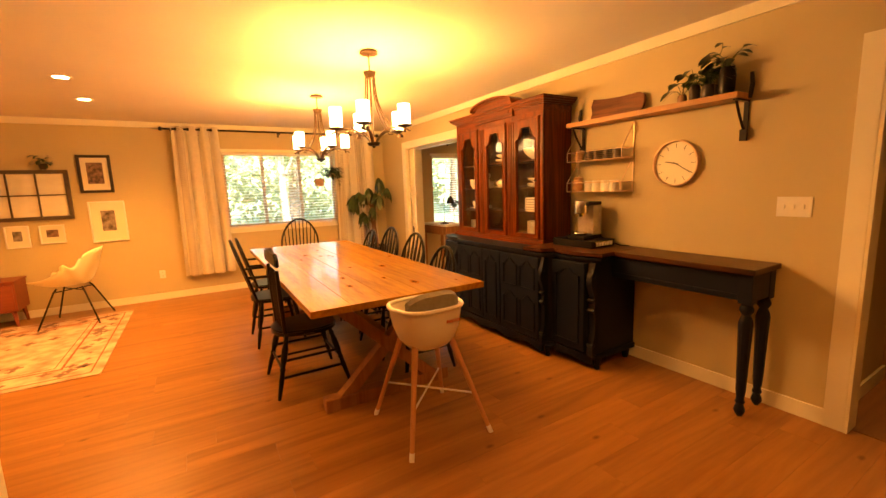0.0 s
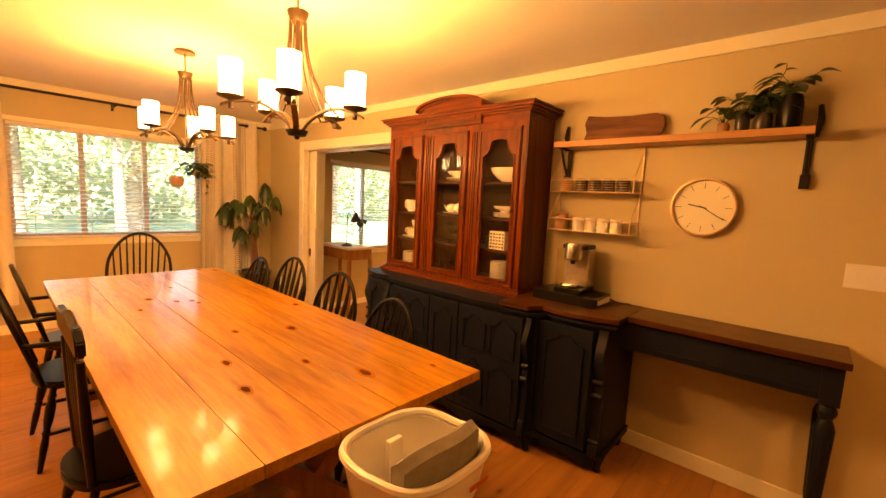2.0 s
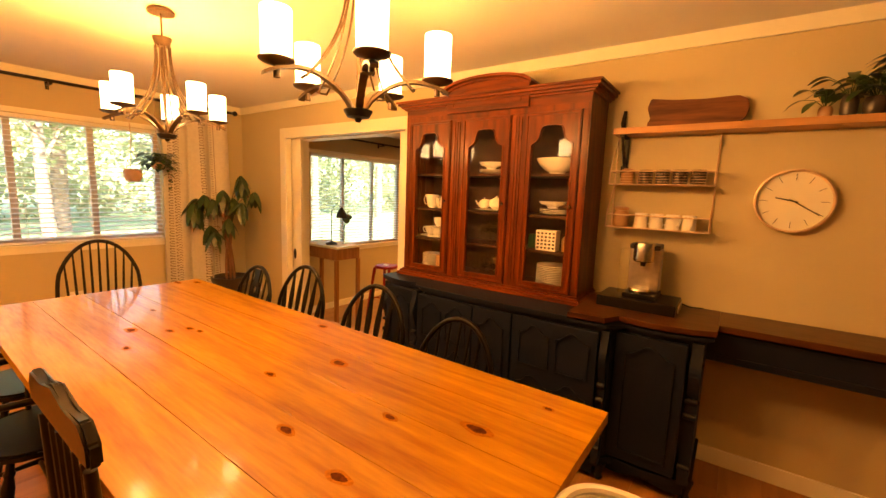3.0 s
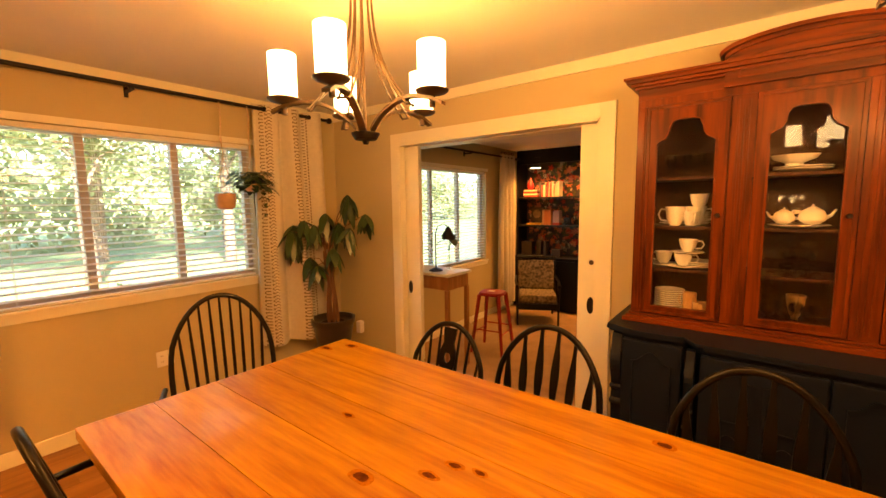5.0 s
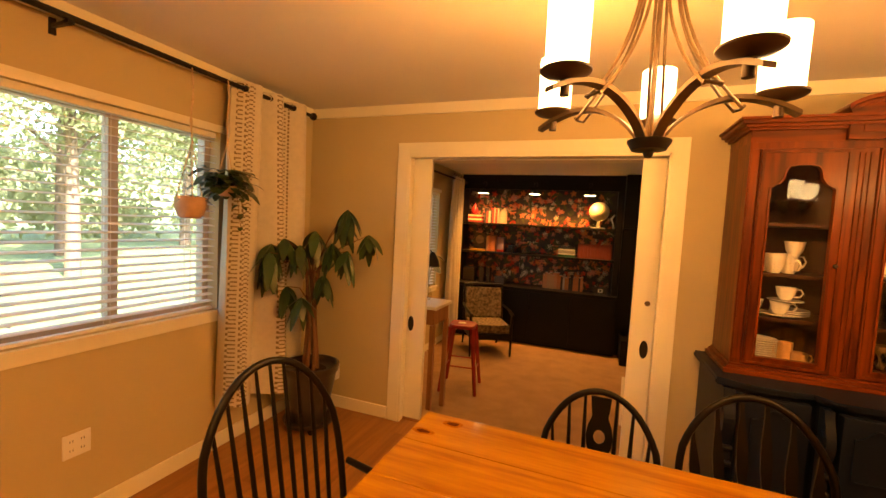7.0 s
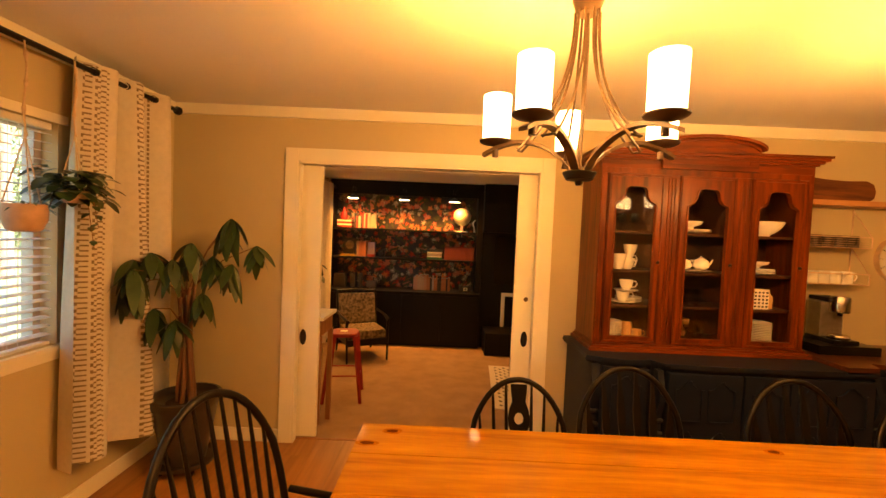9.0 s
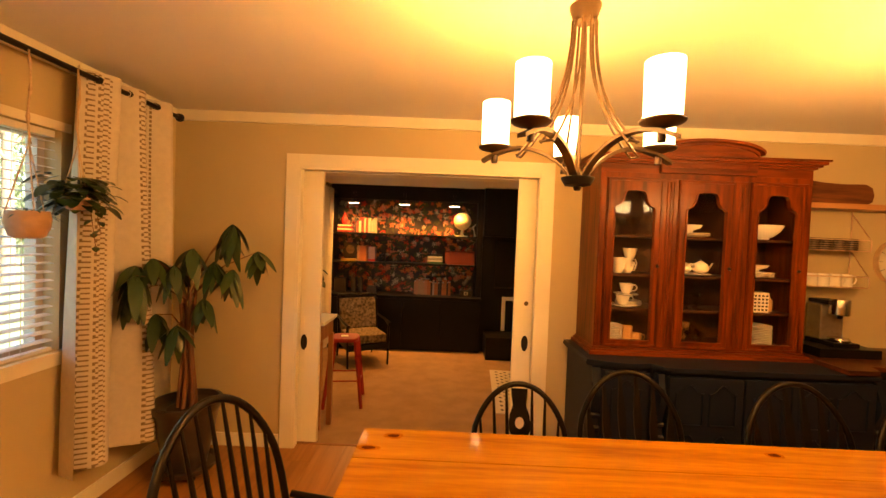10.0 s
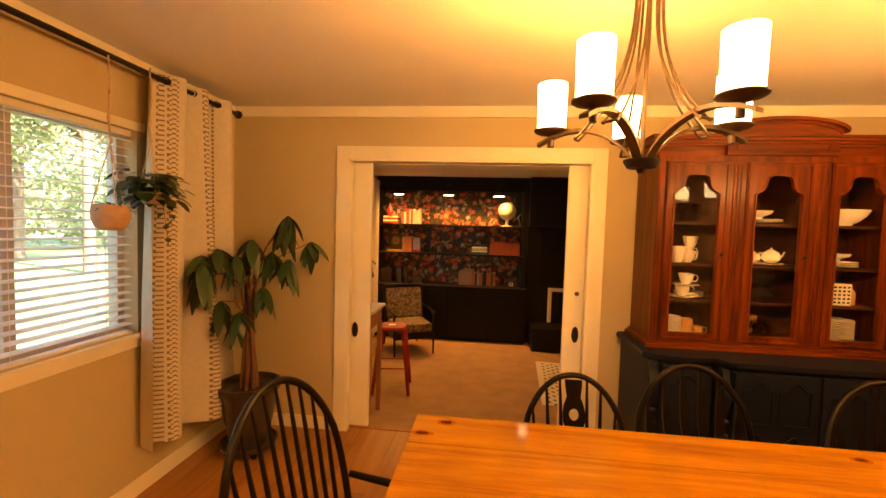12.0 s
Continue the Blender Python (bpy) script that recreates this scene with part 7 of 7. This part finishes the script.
hc = thing("hall_cabinet", (5.9, 0.84, 0), 0, "low black painted cabinet standing beyond the hall opening", "cabinet")
part("carcass", B(-0.19, 0.2, -0.28, 0.28, 0.06, 0.66, bevel=0.004), M["bkblack"], hc)
part("top", B(-0.21, 0.21, -0.30, 0.30, 0.661, 0.69, bevel=0.004), M["bkblack"], hc)
part("plinth", B(-0.16, 0.2, -0.26, 0.26, 0, 0.059), M["bkblack"], hc)
for k in range(2):
    door = part("door", B(-0.206, -0.191, -0.272 + 0.276 * k, -0.004 + 0.276 * k, 0.08, 0.64, bevel=0.003), M["bkblack"], hc)
    part("knob", L([(0.004, 0), (0.011, 0.010), (0.002, 0.018)], 12, m=Matrix.Translation((-0.206, -0.03 + 0.06 * k, 0.4)) @ RX), M["bronze"], door, smooth=True)
sr = thing("striped_rug", (5.25, 3.75, SUNK), -4, "black and cream patterned rug on the beige carpet", "rug")
part("pile", B(-0.75, 0.75, -0.65, 0.65, 0, 0.010, bevel=0.002), M["curtain"], sr)
bm = bmesh.new()
for i in range(24):
    for j in range(20):
        if (i + j) % 2 == 0:
            slab(bm, [(-0.72 + 0.06 * i + a * 0.026, -0.62 + 0.062 * j + b2 * 0.026) for a, b2 in ((1, 0.2), (0.3, 0.9), (-1, 0.3), (-0.4, -0.9))], 0.0015, Matrix.Translation((0, 0, 0.0101)))
tagged(part("zigzag", bm, M["darkframe"], sr), kind="stuff")

ds = thing("study_desk", (4.12, 6.56, SUNK), 0, "tall narrow wooden desk with pale top at the study window", "desk")
part("top", B(-0.38, 0.07, -0.43, 0.42, 1.08, 1.11, bevel=0.004), M["clockface"], ds, "pale worn desk top")
part("apron", box(box(box(B(-0.35, 0.04, -0.40, -0.38, 0.93, 1.079), -0.35, 0.04, 0.37, 0.39, 0.93, 1.079), -0.35, -0.33, -0.38, 0.37, 0.93, 1.079), 0.02, 0.04, -0.38, 0.37, 0.93, 1.079), M["pine_end"], ds)
for sx in (-1, 1):
    for sy in (-1, 1):
        part("leg", B(sx * 0.185 - 0.177, sx * 0.185 - 0.133, sy * 0.385 - 0.022, sy * 0.385 + 0.022, 0, 0.929, bevel=0.003), M["pine_end"], ds)
lp = thing("desk_lamp", (3.90, 6.42, SUNK + 1.111), 0, "dark metal desk lamp with a small bell shade, off", "lamp")
part("base", L([(0.075, 0), (0.078, 0.012), (0.03, 0.03), (0.012, 0.04), (0.002, 0.041)], 24), M["iron"], lp, smooth=True)
part("stem", T([(0, 0, 0.04), (0.0, 0, 0.42), (0.01, -0.02, 0.50), (0.04, -0.08, 0.53), (0.05, -0.13, 0.50)], 0.006, 8), M["iron"], lp, smooth=True)
part("shade", L([(0.075, 0.36), (0.06, 0.42), (0.03, 0.475), (0.012, 0.50), (0.010, 0.50), (0.05, 0.42)], 24, (0.05, -0.14, 0), cap=False), M["iron"], lp, smooth=True)
vz = thing("glass_vase", (4.07, 6.36, SUNK + 1.111), 0, "clear glass vase holding dark monstera leaves", "vase")
part("vase", L([(0.03, 0), (0.04, 0.05), (0.02, 0.13), (0.022, 0.16), (0.019, 0.16), (0.017, 0.13)], 22), M["jarglass"], vz, smooth=True)
for k, (a, z, s) in enumerate(((0.4, 0.40, 0.14), (2.4, 0.34, 0.12), (4.2, 0.36, 0.13), (5.4, 0.46, 0.12), (3.3, 0.42, 0.10))):
    p1 = Vector((0.05 * math.cos(a), 0.05 * math.sin(a), z))
    part("stalk", T([(0, 0, 0.02), (0, 0, 0.2), p1], 0.0025, 6), M["leaf"], vz, smooth=True)
    leaf_part(vz, p1, (math.cos(a), math.sin(a), -0.3), s, s * 0.85, 0.3)

st = thing("metal_stool", (4.71, 6.16, SUNK), 8, "bright red metal bar stool beside the desk", "stool")
part("seat", loft(bmesh.new(), [[(x, y, z) for x, y in ring_pts(0.30 * s, 0.30 * s, 32, 0.55)] for z, s in ((0.72, 1.0), (0.745, 1.02), (0.758, 0.97), (0.760, 0.90))], True, True), M["red"], st, smooth=True)
part("seat_paper", B(-0.04, 0.03, -0.03, 0.05, 0.7605, 0.764, bevel=0.001), M["clockface"], st, "small printed card on the seat")
for sx in (-1, 1):
    for sy in (-1, 1):
        part("leg", T([(sx * 0.205, sy * 0.205, 0), (sx * 0.125, sy * 0.125, 0.73)], [0.018, 0.028], 4), M["red"], st)
for a, b2 in (((-1, -1), (1, -1)), ((1, -1), (1, 1)), ((1, 1), (-1, 1)), ((-1, 1), (-1, -1))):
    for z, q in ((0.25, 0.178),):
        part("foot_rail", T([(a[0] * q, a[1] * q, z + 0.05 * (a[0] == b2[0])), (b2[0] * q, b2[1] * q, z + 0.05 * (a[0] == b2[0]))], 0.008, 8), M["red"], st, smooth=True)

uph = mat("flower_upholstery", (0.05, 0.035, 0.022), 0.9, scale=26, color2=(0.32, 0.24, 0.13), bump=0.3, bscale=200)
ac2 = thing("study_armchair", (6.27, 6.27, SUNK), -62, "dark wood armchair with brown patterned upholstery in the study", "armchair")
part("seat_cushion", B(-0.28, 0.28, -0.30, 0.24, 0.33, 0.46, bevel=0.03), uph, ac2, "patterned brown seat cushion")
part("seat_rail", B(-0.30, 0.30, -0.31, 0.26, 0.24, 0.329, bevel=0.006), M["black"], ac2)
bm = B(-0.29, 0.29, 0.0, 0.09, 0.0, 0.47, bevel=0.025)
bmesh.ops.transform(bm, matrix=Matrix.Translation((0, 0.20, 0.47)) @ Matrix.Rotation(radians(-14), 4, "X"), verts=bm.verts)
part("back_cushion", bm, uph, ac2, "patterned brown back cushion")
part("top_rail", T([(-0.31, 0.335, 0.965), (0, 0.345, 0.975), (0.31, 0.335, 0.965)], 0.017, 10), M["black"], ac2, smooth=True)
for sx in (-1, 1):
    part("front_leg", T([(sx * 0.30, -0.31, 0), (sx * 0.31, -0.28, 0.60)], [0.014, 0.02], 10), M["black"], ac2, smooth=True)
    part("back_leg", T([(sx * 0.28, 0.40, 0), (sx * 0.30, 0.24, 0.35), (sx * 0.31, 0.335, 0.96)], [0.014, 0.02, 0.016], 10), M["black"], ac2, smooth=True)
    part("armrest", T([(sx * 0.31, -0.33, 0.60), (sx * 0.33, -0.05, 0.635), (sx * 0.315, 0.30, 0.66)], [0.026, 0.018, 0.016], 10), M["black"], ac2, smooth=True)

# ---- floor planks, last ----
PL, PW = 1.22, 0.19
g = random.Random(77)
near, far_ = [], []
y = YS
while y < YN - 0.001:
    y2 = min(y + PW, YN - 0.001)
    x = XW - g.uniform(0, PL)
    while x < XE + 0.05:
        a, b2 = max(x, XW), min(x + PL, XE + 0.05)
        if b2 - a > 0.02:
            (near if (b2 > -1.9 and y > -0.2) else far_).append((a, b2, y, y2))
        x += PL
    y += PW
near.sort(key=lambda p: abs((p[0] + p[1]) / 2 - 0.8) + 0.4 * abs((p[2] + p[3]) / 2 - 3.2))
far_ += near[300:]
near = near[:300]
fl_ = bpy.data.objects["floor"]
cache = {}
for a, b2, c, d in near:
    key = (round(b2 - a, 3), round(d - c, 3))
    if key not in cache:
        ob = part("plank", B(0, key[0] - 0.0006, 0, key[1] - 0.0006, -0.011, 0.0, bevel=0.0008), M["plank"], fl_, kind="structure")
        cache[key] = ob.data
    else:
        ob = tagged(new("plank", cache[key]), kind="structure")
        ob.parent = fl_
    ob.location = (a, c, 0)
bm = bmesh.new()
for a, b2, c, d in far_:
    box(bm, a, b2 - 0.0012, c, d - 0.0012, -0.011, 0.0)
part("planks", bm, M["plank"], fl_, kind="stuff")
